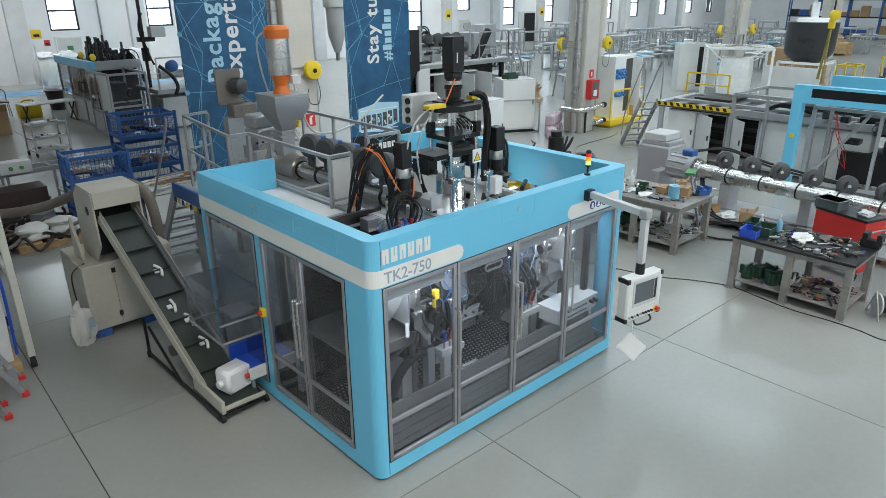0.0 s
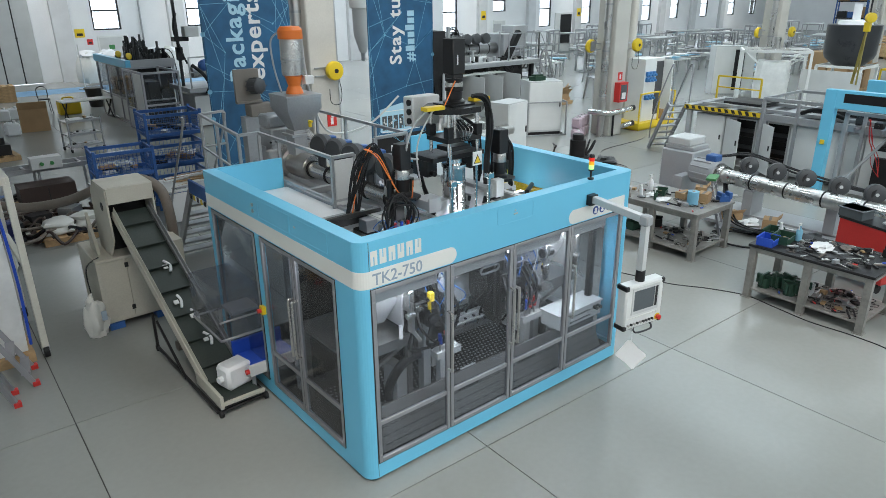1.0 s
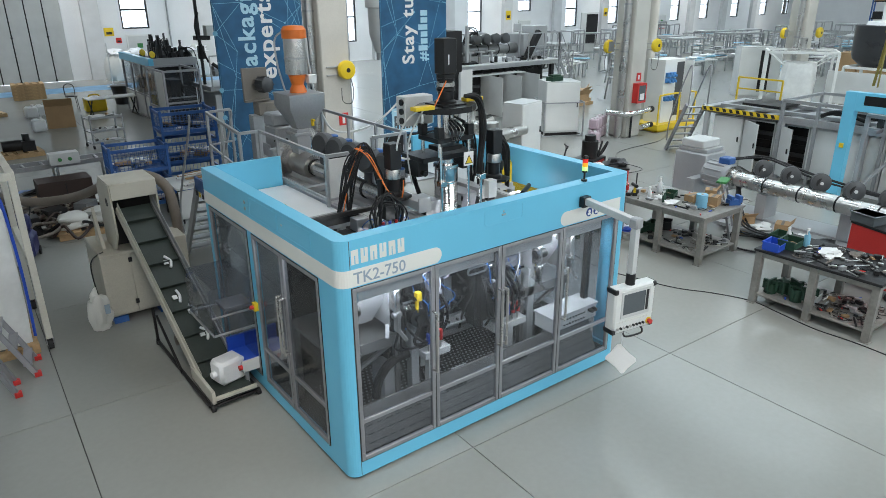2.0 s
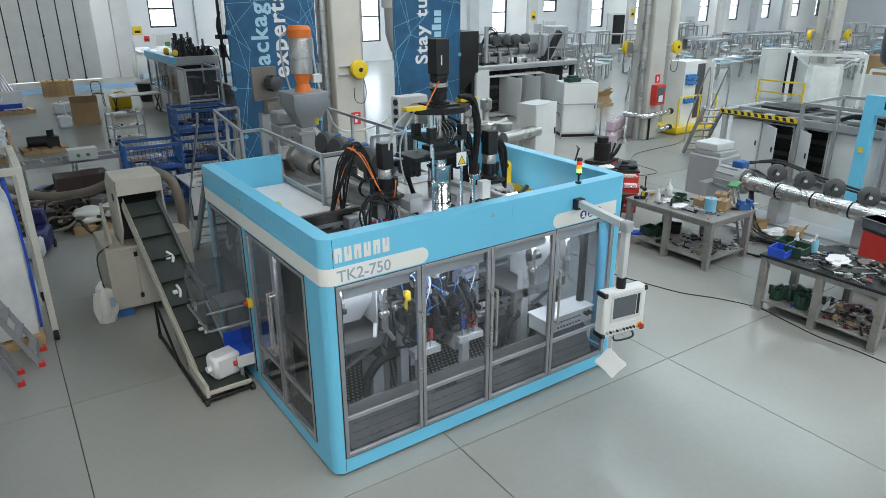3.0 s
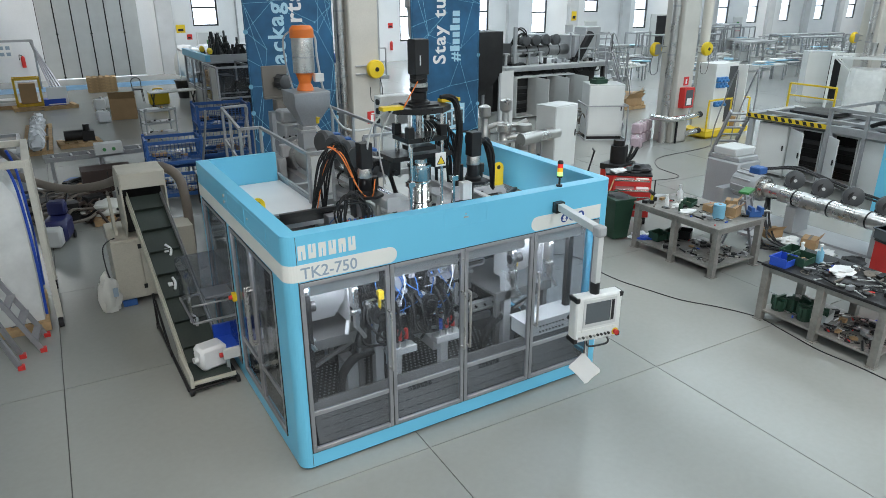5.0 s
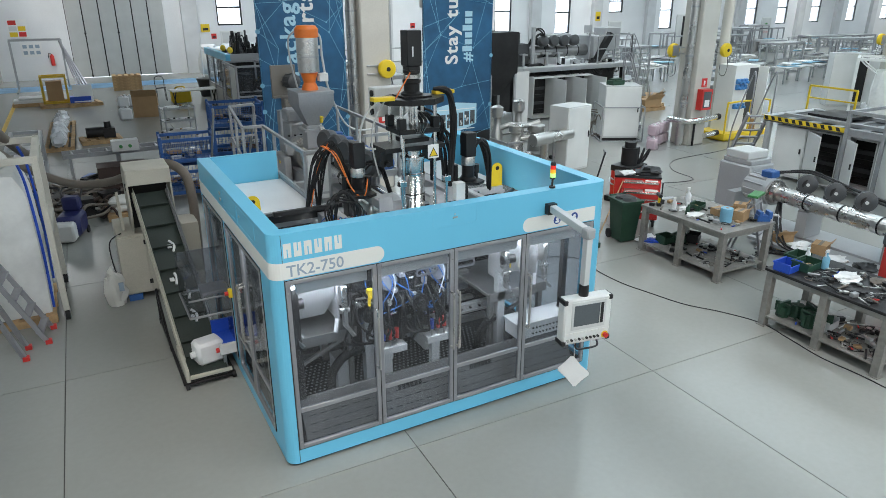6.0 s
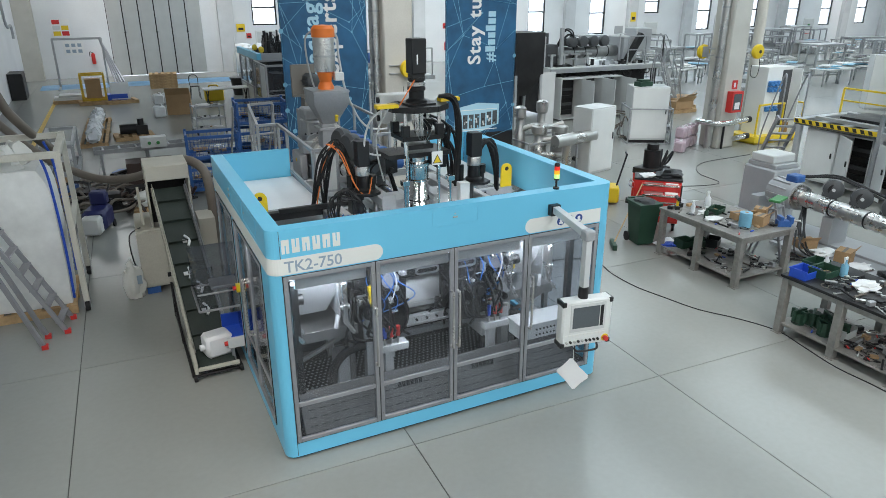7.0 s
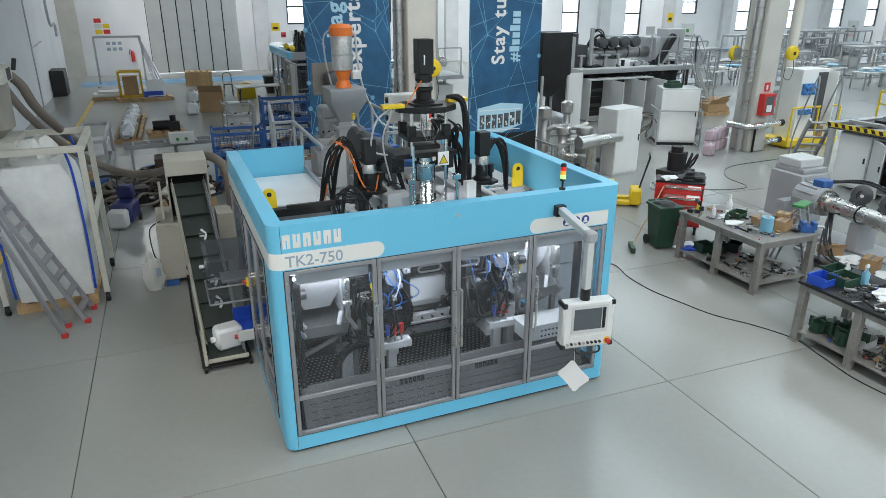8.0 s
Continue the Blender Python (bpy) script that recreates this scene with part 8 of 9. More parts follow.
    part("crate", Geo().box(-0.5, 0.3, -0.3, 0.2, 0, 0.25), M_BLUEP, a)
    part("panel", Geo().box(-0.35, 0.4, -0.02, 0.02, 0, 0.75, at=pose(0, -0.3, 0.02, -25)), M_PAPER, a)
    s = thing("steel_portal", "free-standing grey steel portal frame by the gate", "frame", pose(-2.4, 34.0, 0))
    part("frame", Geo().bars([(-1.1, 0, 0), (-1.1, 0, 2.35), (1.1, 0, 2.35)], 0.1).bars([(-1.1, 0.4, 2.35), (1.1, 0.4, 2.35), (1.1, 0.4, 0)], 0.08).bars([(-1.1, 0, 2.35), (-1.1, 0.4, 2.35)], 0.08).bars([(-1.1, 0, 0), (-1.1, -1.5, 0)], 0.1), M_GREY, s)
    for k in range(4):
        solid("leaning_profile", Geo().bars([(0, 0, 0), (-0.5, 2.2, 2.3)], 0.07), M_ALU, "aluminium profile leaning by the gate", "profile", pose(-0.9 + 0.15 * k, 33.0, 0, 0, 0, 4 * k), "leaning profiles")
    b = thing("dark_cabinet", "black low cabinet against the west wall", "cabinet", pose(-5.0, 30.6, 0))
    part("body", Geo().box(-0.28, 0.3, -0.7, 0.7, 0, 1.15), M_BLACK, b)
    part("door", Geo().box(0.3, 0.315, -0.66, -0.02, 0.05, 1.1), M_BLKMET, b)


M_BROWN = surface("red_brown_enamel", (0.05, 0.03, 0.024), 0.55, var=0.15)
M_NAVYP = surface("navy_plastic", (0.02, 0.025, 0.11), 0.4, var=0.1)
M_FILM = surface("shiny_film", (0.72, 0.73, 0.76), 0.2, var=0.1, grain=20, bump=0.6)


def electrical_cabinet(x, y, z, w, d, h, rz, label, group="", open_door=False, swing=-38):
    c = thing("electrical_cabinet", label, "cabinet", pose(x, y, z, 0, 0, rz), group)
    if open_door:
        part("body", Geo().box(0, w, 0.03, d, 0, 0.04).box(0, w, 0.03, d, h - 0.04, h).box(0, 0.03, 0.03, d, 0.04, h - 0.04).box(w - 0.03, w, 0.03, d, 0.04, h - 0.04).box(0.03, w - 0.03, d - 0.03, d, 0.04, h - 0.04), M_LGREY, c)
        # Plate coloured dark for the shade inside the open cabinet.
        part("mounting_plate", Geo().box(0.06, w - 0.06, d - 0.08, d - 0.04, 0.1, h - 0.1), M_DARK, c)
        for k in range(4):
            part("contactor_strip", Geo().box(0.1, w - 0.1, d - 0.14, d - 0.08, 0.18 + k * (h - 0.4) / 4, 0.28 + k * (h - 0.4) / 4), (M_BLACK, M_DKGREY)[k % 2], c)
        hinge = pose(0, 0.03, 0, 0, 0, swing) if swing < 0 else pose(w, 0.03, 0, 0, 0, swing) @ Matrix.Translation((0.02 - w, 0, 0))
        dr = part("door", Geo().box(0, w - 0.02, 0, 0.03, 0.03, h - 0.03, at=hinge), M_LGREY, c, "half-open grey door")
        part("handle", Geo().box(w - 0.1, w - 0.07, -0.03, 0, h * 0.5, h * 0.6, at=hinge), M_BLACK, dr)
    else:
        part("body", Geo().box(0, w, 0.02, d, 0.0, h), M_LGREY, c)
        dr = part("door", Geo().box(0.02, w - 0.02, 0, 0.02, 0.06, h - 0.03), M_WHITE, c)
        part("handle", Geo().box(w - 0.1, w - 0.07, -0.03, 0, h * 0.5, h * 0.6), M_BLACK, dr)
    return c


def middle_area():
    # polished dryer group behind the machine
    v = thing("dryer_unit", "cluster of polished steel dryer vessels and pipes", "dryer", pose(8.35, 8.75, 0))
    for k, (x, y, r, h) in enumerate(((0.0, 0.5, 0.16, 1.75), (0.75, 0.6, 0.16, 1.85), (0.35, 0.1, 0.2, 1.3), (1.0, 0.1, 0.22, 1.25))):
        part("vessel", Geo().lathe([(r * 0.7, 0.1), (r, 0.2), (r, h * 0.6), (r * 0.6, h * 0.68), (r * 0.6, h * 0.8), (r, h * 0.84), (r, h * 0.97), (r * 0.5, h)], (x, y, 0), n=18), M_STEEL, v, "polished steel vessel")
    for pts in ([(0, 0.5, 1.1), (0.3, 0.3, 1.25), (0.8, 0.2, 1.2), (1.1, 0.1, 1.3)], [(0.35, 0.1, 0.9), (0.7, -0.1, 0.95), (1.0, 0.1, 0.9)], [(0.0, 0.4, 0.5), (0.5, -0.2, 0.55), (1.0, -0.2, 0.5)]):
        part("pipe", Geo().tube(pts, 0.07, 12), M_STEEL, v)
    part("duct", Geo().cyl((0.3, -0.7, 1.0), (1.7, -0.45, 1.02), 0.16, n=18).cyl((0.75, -0.6, 0.1), (0.75, -0.6, 0.95), 0.11, n=14), M_STEEL, v, "polished insulated duct")
    part("frame", profile_frame(Geo(), -0.2, 1.3, -0.3, 0.8, 0.0, 0.9, 0.05), M_ZINC, v)
    for k in range(8):
        part("valve", Geo().cyl((0.1 + 0.17 * k, -0.3, 0.3 + 0.08 * (k % 3)), (0.1 + 0.17 * k, -0.2, 0.3 + 0.08 * (k % 3)), 0.06, n=10), M_DARK if k % 2 else M_STEEL, v)
    h = thing("material_hopper", "tall black steel funnel hopper on legs", "hopper", pose(10.3, 12.4, 0))
    sq = lambda r, z: [(-r, -r, z), (r, -r, z), (r, r, z), (-r, r, z)]
    vs = sq(0.12, 1.5) + sq(0.5, 2.2) + sq(0.5, 3.4)
    part("funnel", Geo().add(vs, [[3, 2, 1, 0], [8, 9, 10, 11]] + [[k * 4 + i, k * 4 + (i + 1) % 4, k * 4 + 4 + (i + 1) % 4, k * 4 + 4 + i] for k in range(2) for i in range(4)]), M_DARK, h)
    for x in (-0.45, 0.45):
        for y in (-0.45, 0.45):
            part("leg", Geo().bars([(x, y, 0), (x, y, 2.3)], 0.07), M_GREY, h)
    part("side_board", Geo().box(0.6, 1.1, -0.3, -0.27, 0.2, 2.2), M_LGREY, h)
    electrical_cabinet(9.85, 8.15, 0, 0.95, 0.65, 1.72, 12, "plain light grey tall cabinet on the hall floor")
    c = electrical_cabinet(13.5, 10.85, 0.1, 1.15, 0.95, 1.65, -28, "white control cabinet inside a tubular frame")
    part("plinth", Geo().box(0.02, 1.13, 0.04, 0.93, -0.1, 0.0), M_DARK, c)
    part("guard_rail", profile_frame(Geo(), -0.08, 1.25, -0.15, 1.1, -0.1, 1.0, 0.04), M_ZINC, c)
    solid("green_tray", Geo().box(-0.25, 0.25, -0.15, 0.15, 0, 0.14).box(-0.18, 0.18, -0.1, 0.1, 0.14, 0.2), M_GREEN, "dark green tray on the white cabinet", "tray", pose(14.0, 11.0, 1.75))
    hy = thing("hydraulic_unit", "red hydraulic unit with a dark motor and hoses", "hydraulic unit", pose(9.5, 5.5, 0, 0, 0, 15) @ Matrix.Diagonal((1.3, 1.3, 1.3, 1)))
    part("tank", Geo().box(-0.22, 0.22, -0.2, 0.2, 0.1, 0.62), M_RED, hy)
    part("motor", Geo().cyl((0, 0, 0.55), (0, 0, 0.95), 0.14, n=16).cyl((0, 0, 0.95), (0, 0, 1.05), 0.1, n=16), M_DARK, hy)
    part("pump", Geo().box(-0.25, 0.28, -0.2, 0.2, 0.55, 0.65), M_DARK, hy)
    for k in range(5):
        part("hose", Geo().tube([(0.1, -0.1, 0.6), (0.3, -0.2 + 0.1 * k, 0.9), (0.36, -0.1 + 0.08 * k, 0.7), (0.2, 0, 0.56)], 0.018, 6), M_RUBBER, hy)
    for x in (-0.25, 0.25):
        part("foot", Geo().box(x - 0.05, x + 0.05, -0.25, 0.25, 0, 0.1), M_BLACK, hy)
    pt = thing("pallet_truck", "yellow hand pallet truck behind the machine", "pallet truck", pose(8.2, 6.3, 0, 0, 0, -35))
    part("fork", Geo().box(-0.6, 0.6, -0.27, -0.1, 0.06, 0.14), M_YELLOW, pt)
    part("fork", Geo().box(-0.6, 0.6, 0.1, 0.27, 0.06, 0.14), M_YELLOW, pt)
    part("pump_body", Geo().box(0.6, 0.85, -0.25, 0.25, 0.05, 0.4, bev=0.03), M_YELLOW, pt)
    part("tiller", Geo().tube([(0.8, 0, 0.4), (0.95, 0, 1.05), (0.95, -0.15, 1.15), (0.95, 0.15, 1.15), (0.95, 0, 1.05)], 0.02, 8, smooth_path=False), M_BLACK, pt)
    part("wheel", Geo().cyl((0.75, -0.08, 0.08), (0.75, 0.08, 0.08), 0.08, n=14), M_RUBBER, pt)
    part("load_box", Geo().box(-0.55, 0.25, -0.3, 0.3, 0.14, 0.5), M_YELLOW, pt, "yellow steel box on the forks")
    for k in range(10):
        x, y, z = 14.35 + 0.27 * (k % 4), 9.5 + 0.12 * (k % 4), 0.34 * (k // 4) if k < 8 else 0
        if k >= 8:
            x, y = 14.0 + 0.2 * (k - 8), 9.15 + 0.2 * (k - 8)
        j = thing("liquid_canister", "translucent pinkish canister stacked by the column", "canister", pose(x, y, z, 0, 0, 20), "pink canisters")
        part("body", Geo().box(-0.125, 0.125, -0.15, 0.15, 0, 0.32, bev=0.04), M_PINK, j)
        part("cap", Geo().cyl((0.05, 0, 0.31), (0.05, 0, 0.34), 0.04, n=10), M_WHITE, j)
    rnd = random.Random(77)
    for k in range(5):
        pts = [(13.9 + rnd.uniform(-0.5, 0.9), 11.4 + rnd.uniform(-0.5, 0.6), rnd.uniform(0.02, 0.9)) for i in range(6)]
        solid("water_hose", Geo().tube(pts, 0.02, 6), M_HOSE, "tangled hose by the column", "hose", None, "tangled hoses")
    # extruder on a raised frame
    e = thing("raised_extruder", "grey extruder on a raised frame over open cabinets", "extruder", pose(13.6, 16.2, 0))
    part("deck", Geo().box(-0.2, 5.2, -0.9, 1.4, 1.72, 1.9), M_LGREY, e)
    for x in (-0.1, 2.4, 5.0):
        for y in (-0.6, 1.3):
            part("leg", Geo().box(x - 0.08, x + 0.08, y - 0.08, y + 0.08, 0, 1.72), M_DARK, e)
    part("barrel", Geo().cyl((0.6, 0.2, 2.35), (3.6, 0.2, 2.35), 0.22, n=18), M_GUN, e, "dull dark steel barrel")
    for k in range(5):
        part("barrel_band", Geo().cyl((0.9 + 0.55 * k, 0.2, 2.35), (0.94 + 0.55 * k, 0.2, 2.35), 0.228, n=18), M_DARK, e)
    for k in range(4):
        part("deck_bracket", Geo().box(0.1 + 0.55 * k, 0.18 + 0.55 * k, -0.5, -0.42, 1.9, 2.3).box(0.06 + 0.55 * k, 0.3 + 0.55 * k, -0.5, -0.2, 2.3, 2.36), M_GREY, e)
    part("feed_column", Geo().box(-0.3, -0.1, -0.4, 0.2, 1.9, 3.0).box(0.5, 0.62, -0.5, -0.38, 1.9, 3.3), M_GREY, e)
    part("coil", Geo().tube([(0.9 + 0.3 * math.cos(0.5 * i), -0.3, 2.95 + 0.3 * math.sin(0.5 * i)) for i in range(14)], 0.025, 6), M_BLACK, e, "coiled black hose")
    part("barrel_support", Geo().box(0.4, 1.9, -0.2, 0.6, 1.9, 2.15), M_GREY, e)
    for k in range(4):
        part("blower", Geo().lathe([(0.06, 0), (0.2, 0.0), (0.2, 0.2), (0.1, 0.25)], (1.2 + k * 0.5, -0.1, 2.75), (0, -1, 0.2), n=16), M_DKGREY, e)
        part("blower_motor", Geo().box(1.08 + k * 0.5, 1.32 + k * 0.5, -0.08, 0.3, 2.65, 2.88), M_DARK, e)
    part("gearbox", Geo().box(3.6, 4.3, -0.35, 0.7, 1.9, 2.9, bev=0.03).box(4.3, 5.1, -0.2, 0.55, 2.3, 3.2, bev=0.03), M_GREY, e)
    part("belt_guard", Geo().bars([(3.7, -0.45, 2.0), (4.3, -0.5, 3.0)], 0.22), M_DARK, e)
    part("feed_box", Geo().box(-0.1, 0.5, -0.3, 0.6, 1.9, 2.7).cyl((0.1, 0.1, 2.7), (0.1, 0.1, 3.1), 0.2), M_DKGREY, e)
    part("laptop", Geo().box(3.3, 3.7, -0.3, -0.05, 3.0, 3.02).box(3.3, 3.7, -0.06, -0.04, 3.0, 3.3, at=pose(0, 0, 0)), M_GREY, e)
    part("laptop_stand", Geo().bars([(3.5, -0.2, 1.9), (3.5, -0.2, 3.0)], 0.05), M_GREY, e)
    railing(e, [(3.4, -0.85), (5.15, -0.85), (5.15, 1.3)], 1.9, 1.05, M_ZINC)
    hh = Geo()
    bunch(hh, [(0.5, -0.2, 2.6), (0.9, -0.2, 3.1), (1.3, -0.1, 3.0), (1.6, 0, 2.6)], 0.03, 4, 0.1, 31)
    part("hose", hh, M_RUBBER, e)
    for k in range(3):
        electrical_cabinet(13.75 + k * 0.95, 15.0, 0.05, 0.92, 0.55, 1.5, 0, "white cabinet with open door under the extruder", "extruder cabinets", True, 84)
    rnd = random.Random(88)
    for k in range(16):
        x, w, h = rnd.uniform(0.2, 4.9), rnd.uniform(0.05, 0.14), rnd.uniform(0.04, 0.14)
        g2 = Geo().box(x - w, x + w, -0.55, -0.2, 1.9, 1.92 + h) if k % 3 else Geo().cyl((x, -0.4, 1.9), (x, -0.4, 2.0 + h), 0.07, n=12)
        part("drive_unit", g2, rnd.choice((M_DARK, M_BLACK, M_DKGREY, M_GREY, M_STEEL)), e)
    hh = Geo()
    for k in range(6):
        bunch(hh, [(0.3 + 0.75 * k, -0.5, 1.9), (0.5 + 0.75 * k, -0.75, 1.55), (0.8 + 0.75 * k, -0.72, 1.6), (1.0 + 0.75 * k, -0.5, 1.95)], 0.022, 4, 0.08, 60 + k)
    part("hose", hh, M_RUBBER, e, "black hoses slung under the deck")
    # Solid dark block stands in for the shaded gap below the deck.
    part("under_deck_shade", Geo().box(-0.1, 5.1, 0.0, 1.2, 0.15, 1.7), M_DARK, e)
    part("cross_rail", Geo().box(-0.2, 5.2, -0.96, -0.9, 1.74, 1.88), M_ZINC, e)
    ladder_steps(19.3, 16.0, 1.85, 65, "grey steel steps beside the raised extruder", M_ZINC)
    for k in range(3):
        pallet(19.4 + 0.6 * k, 14.8 + 0.5 * k, 0, 1.2, 0.8, 20 * k)
        carton(19.4 + 0.6 * k, 14.8 + 0.5 * k, 0.137, 0.9, 0.6, 0.3, 20 * k, "flat brown cardboard box on a pallet")
    ladder_steps(15.6, 12.2, 1.5, 40, "small aluminium steps by the white cabinet", M_ALU, 5, 0.5, 0.6)


M_GUN = surface("dull_barrel_steel", (0.30, 0.30, 0.30), 0.38, 0.9, var=0.15, grain=20)
M_PINK = surface("pink_tinted_plastic", (0.52, 0.40, 0.45), 0.4, var=0.08)


def east_area():
    y = thing("socket_station", "white electrical cabinet on a yellow base with sockets", "cabinet", pose(16.9, 8.9, 0, 0, 0, 0))
    part("base", Geo().box(-0.15, 2.0, -0.1, 1.0, 0.08, 0.26).box(0.0, 1.8, 0.0, 0.9, 0, 0.08), M_YELLOW, y, "yellow steel base")
    part("body", Geo().box(0.3, 1.4, 0.15, 0.85, 0.26, 2.35), M_WHITE, y)
    # Flat dark sheets on the closed body stand in for its shaded inside.
    part("side_shade_sheet", Geo().box(1.4, 1.408, 0.2, 0.8, 0.5, 2.25), M_DARK, y)
    part("front_shade_sheet", Geo().box(0.96, 1.37, 0.142, 0.15, 0.45, 2.25), M_DKGREY, y, "dark sheet standing in for the shaded open front")
    part("door", Geo().box(1.39, 1.42, -0.2, 0.148, 0.3, 2.3), M_WHITE, y)
    for z in (1.0, 1.6, 1.78):
        for k in range(3):
            part("socket", Geo().box(0.35 + 0.17 * k, 0.49 + 0.17 * k, 0.05, 0.15, z, z + 0.16, bev=0.02).cyl((0.42 + 0.17 * k, -0.02, z + 0.05), (0.42 + 0.17 * k, 0.05, z + 0.05), 0.045, n=10), M_SOCK, y, "blue industrial socket")
    part("guard_rail", Geo().tube([(-0.1, -0.05, 0.26), (-0.1, -0.05, 1.15), (0.0, -0.08, 1.25), (0.9, -0.08, 1.25), (1.0, -0.05, 1.15), (1.0, -0.05, 0.26)], 0.03, 8), M_YELLOW, y)
    part("guard_rail", Geo().tube([(1.95, -0.05, 0.26), (1.95, -0.05, 1.2), (1.95, 0.9, 1.2), (1.95, 0.9, 0.26)], 0.035, 8, smooth_path=False).box(1.93, 1.97, 0.3, 0.6, 1.2, 1.45), M_YELLOW, y)
    carton(18.45, 9.15, 0.26, 0.5, 0.4, 0.35, 20)
    carton(18.55, 9.55, 0.26, 0.35, 0.35, 0.5, -10)
    solid("duct_post", Geo().cyl((0, 0, 0), (0, 0, TOP - 0.05), 0.16, n=20), M_CONC, "round beige duct rising behind the cabinet", "duct", pose(17.75, 10.1, 0))
    # floor stain and loose cable
    c = thing("floor_cable", "thin black cable curling over the floor", "cable", pose(0, 0, 0.008))
    part("cable", Geo().tube([(17.0, 8.6, 0), (15.8, 8.0, 0), (13.6, 7.8, 0), (12.6, 7.0, 0), (12.3, 6.0, 0), (11.2, 6.2, 0), (10.6, 6.8, 0)], 0.008, 6), M_BLACK, c)
    # spare extruder on the floor
    e = thing("spare_extruder", "grey extruder with polished barrel and cooling fans on skids", "extruder", pose(0, 0, 0))
    part("gearbox", Geo().box(10.6, 11.35, 3.15, 3.95, 0.12, 1.15, bev=0.03).box(10.65, 11.3, 3.2, 3.9, 1.15, 1.25, bev=0.02), M_GREY, e, "grey cast gearbox")
    part("connection_box", Geo().box(10.65, 11.3, 3.3, 3.85, 1.25, 1.42, bev=0.02), M_LGREY, e)
    m0, m1 = Vector((10.42, 2.95, 0.85)), Vector((10.32, 2.35, 0.86))
    part("motor", Geo().cyl(m0, m1, 0.26, n=24), M_GREY, e, "finned grey motor")
    for k in range(12):
        a = radians(30 * k)
        o = Vector((math.cos(a) * 0.27, 0, math.sin(a) * 0.27))
        part("fin", Geo().bars([m0 + o, m0.lerp(m1, 0.75) + o], 0.03), M_GREY, e)
    part("motor_box", Geo().box(10.3, 10.55, 2.45, 2.7, 1.1, 1.24, bev=0.02), M_DKBLUE, e, "blue motor terminal box")
    b0, b1 = Vector((10.3, 2.3, 0.87)), Vector((9.72, -2.1, 0.9))
    part("barrel_flange", Geo().cyl(m1, b0, 0.24, n=24).cyl(b0, b0.lerp(b1, 0.02), 0.19, n=24), M_STEEL, e)
    part("barrel", Geo().cyl(b0, b1, 0.15, n=24), M_FOIL, e, "polished sheet-metal barrel cover")
    for k in range(1, 6):
        p = b0.lerp(b1, k * 0.165)
        part("barrel_strap", Geo().cyl(p, p + (b1 - b0).normalized() * 0.03, 0.157, n=24), M_DARK, e)
    rv = Geo()
    rnd = random.Random(5)
    q = (b1 - b0).to_track_quat("Z", "Y")
    for k in range(120):
        t, a = rnd.random(), rnd.choice((2.2, 2.6, 3.4, 4.0))
        p = b0.lerp(b1, t) + q @ Vector((0.152 * math.cos(a), 0.152 * math.sin(a), 0))
        rv.box(p.x - 0.007, p.x + 0.007, p.y - 0.007, p.y + 0.007, p.z - 0.004, p.z + 0.006, bev=0)
    tagged(part("rivet", rv, M_STEEL, e), kind="stuff")
    for k, (x, yy) in enumerate(((10.6, 1.86), (10.5, 1.25), (10.42, 0.65), (10.33, 0.02), (10.25, -0.6), (10.2, -1.25))):
        f = part("fan", Geo().lathe([(0.07, 0.03), (0.08, 0.0), (0.16, 0.0), (0.175, 0.02), (0.175, 0.12), (0.1, 0.16)], (x - 0.08, yy, 1.13), (-0.75, -0.65, 0.1), n=24), M_DKGREY, e, "dark grey cooling fan")
        part("fan_hub", Geo().cyl((x - 0.2, yy - 0.1, 1.14), (x - 0.1, yy, 1.13), 0.1, n=16), M_BLACK, f)
        part("fan_cap", Geo().cyl((x - 0.215, yy - 0.113, 1.141), (x - 0.2, yy - 0.1, 1.14), 0.03, n=12), M_LGREY, f)
        part("fan_duct", Geo().box(x - 0.2, x + 0.02, yy - 0.06, yy + 0.12, 0.9, 1.05), M_DKGREY, f)
    part("skid", Geo().box(10.2, 10.9, -2.4, 4.0, 0.1, 0.2).box(9.5, 10.2, -2.4, 2.2, 0.1, 0.16), M_GREY, e)
    for yy in (3.2, 1.6, 0.0, -1.6):
        part("pedestal", Geo().box(10.15, 10.65, yy - 0.1, yy + 0.1, 0.2, 0.7), M_GREY, e)
        part("timber", Geo().box(9.6, 11.0, yy - 0.06, yy + 0.06, 0, 0.1), M_WOOD, e)
    hh = Geo()
    bunch(hh, [(10.55, 2.5, 1.2), (10.75, 1.9, 1.3), (10.72, 0.9, 1.1), (10.65, -0.6, 1.0)], 0.02, 4, 0.05, 8)
    bunch(hh, [(10.3, 2.2, 0.8), (9.8, 1.9, 0.4), (9.4, 1.4, 0.18), (9.5, 0.8, 0.18)], 0.018, 5, 0.1, 9)
    part("cable", hh, M_BLACK, e, "black power cables")
    carton(9.75, 0.9, 0.16, 0.3, 0.25, 0.22, 20)
    carton(9.8, 1.7, 0.16, 0.35, 0.25, 0.15, -20)
    rag(9.7, 0.55, 0.16, 0.2, 51, M_PAPER, "crumpled white cloth by the barrel")
    rag(9.75, 1.3, 0.16, 0.22, 52, M_PAPER, "crumpled white paper by the barrel")
    rag(9.8, 0.1, 0.16, 0.22, 53, M_BLACK, "black bag beneath the barrel")
    rag(9.75, -0.5, 0.16, 0.2, 54, M_LGREY, "grey film beneath the barrel")
    for k in range(3):
        lathe = Geo().lathe([(0.2, 0), (0.32, 0.0), (0.33, 0.06), (0.2, 0.08)], n=20)
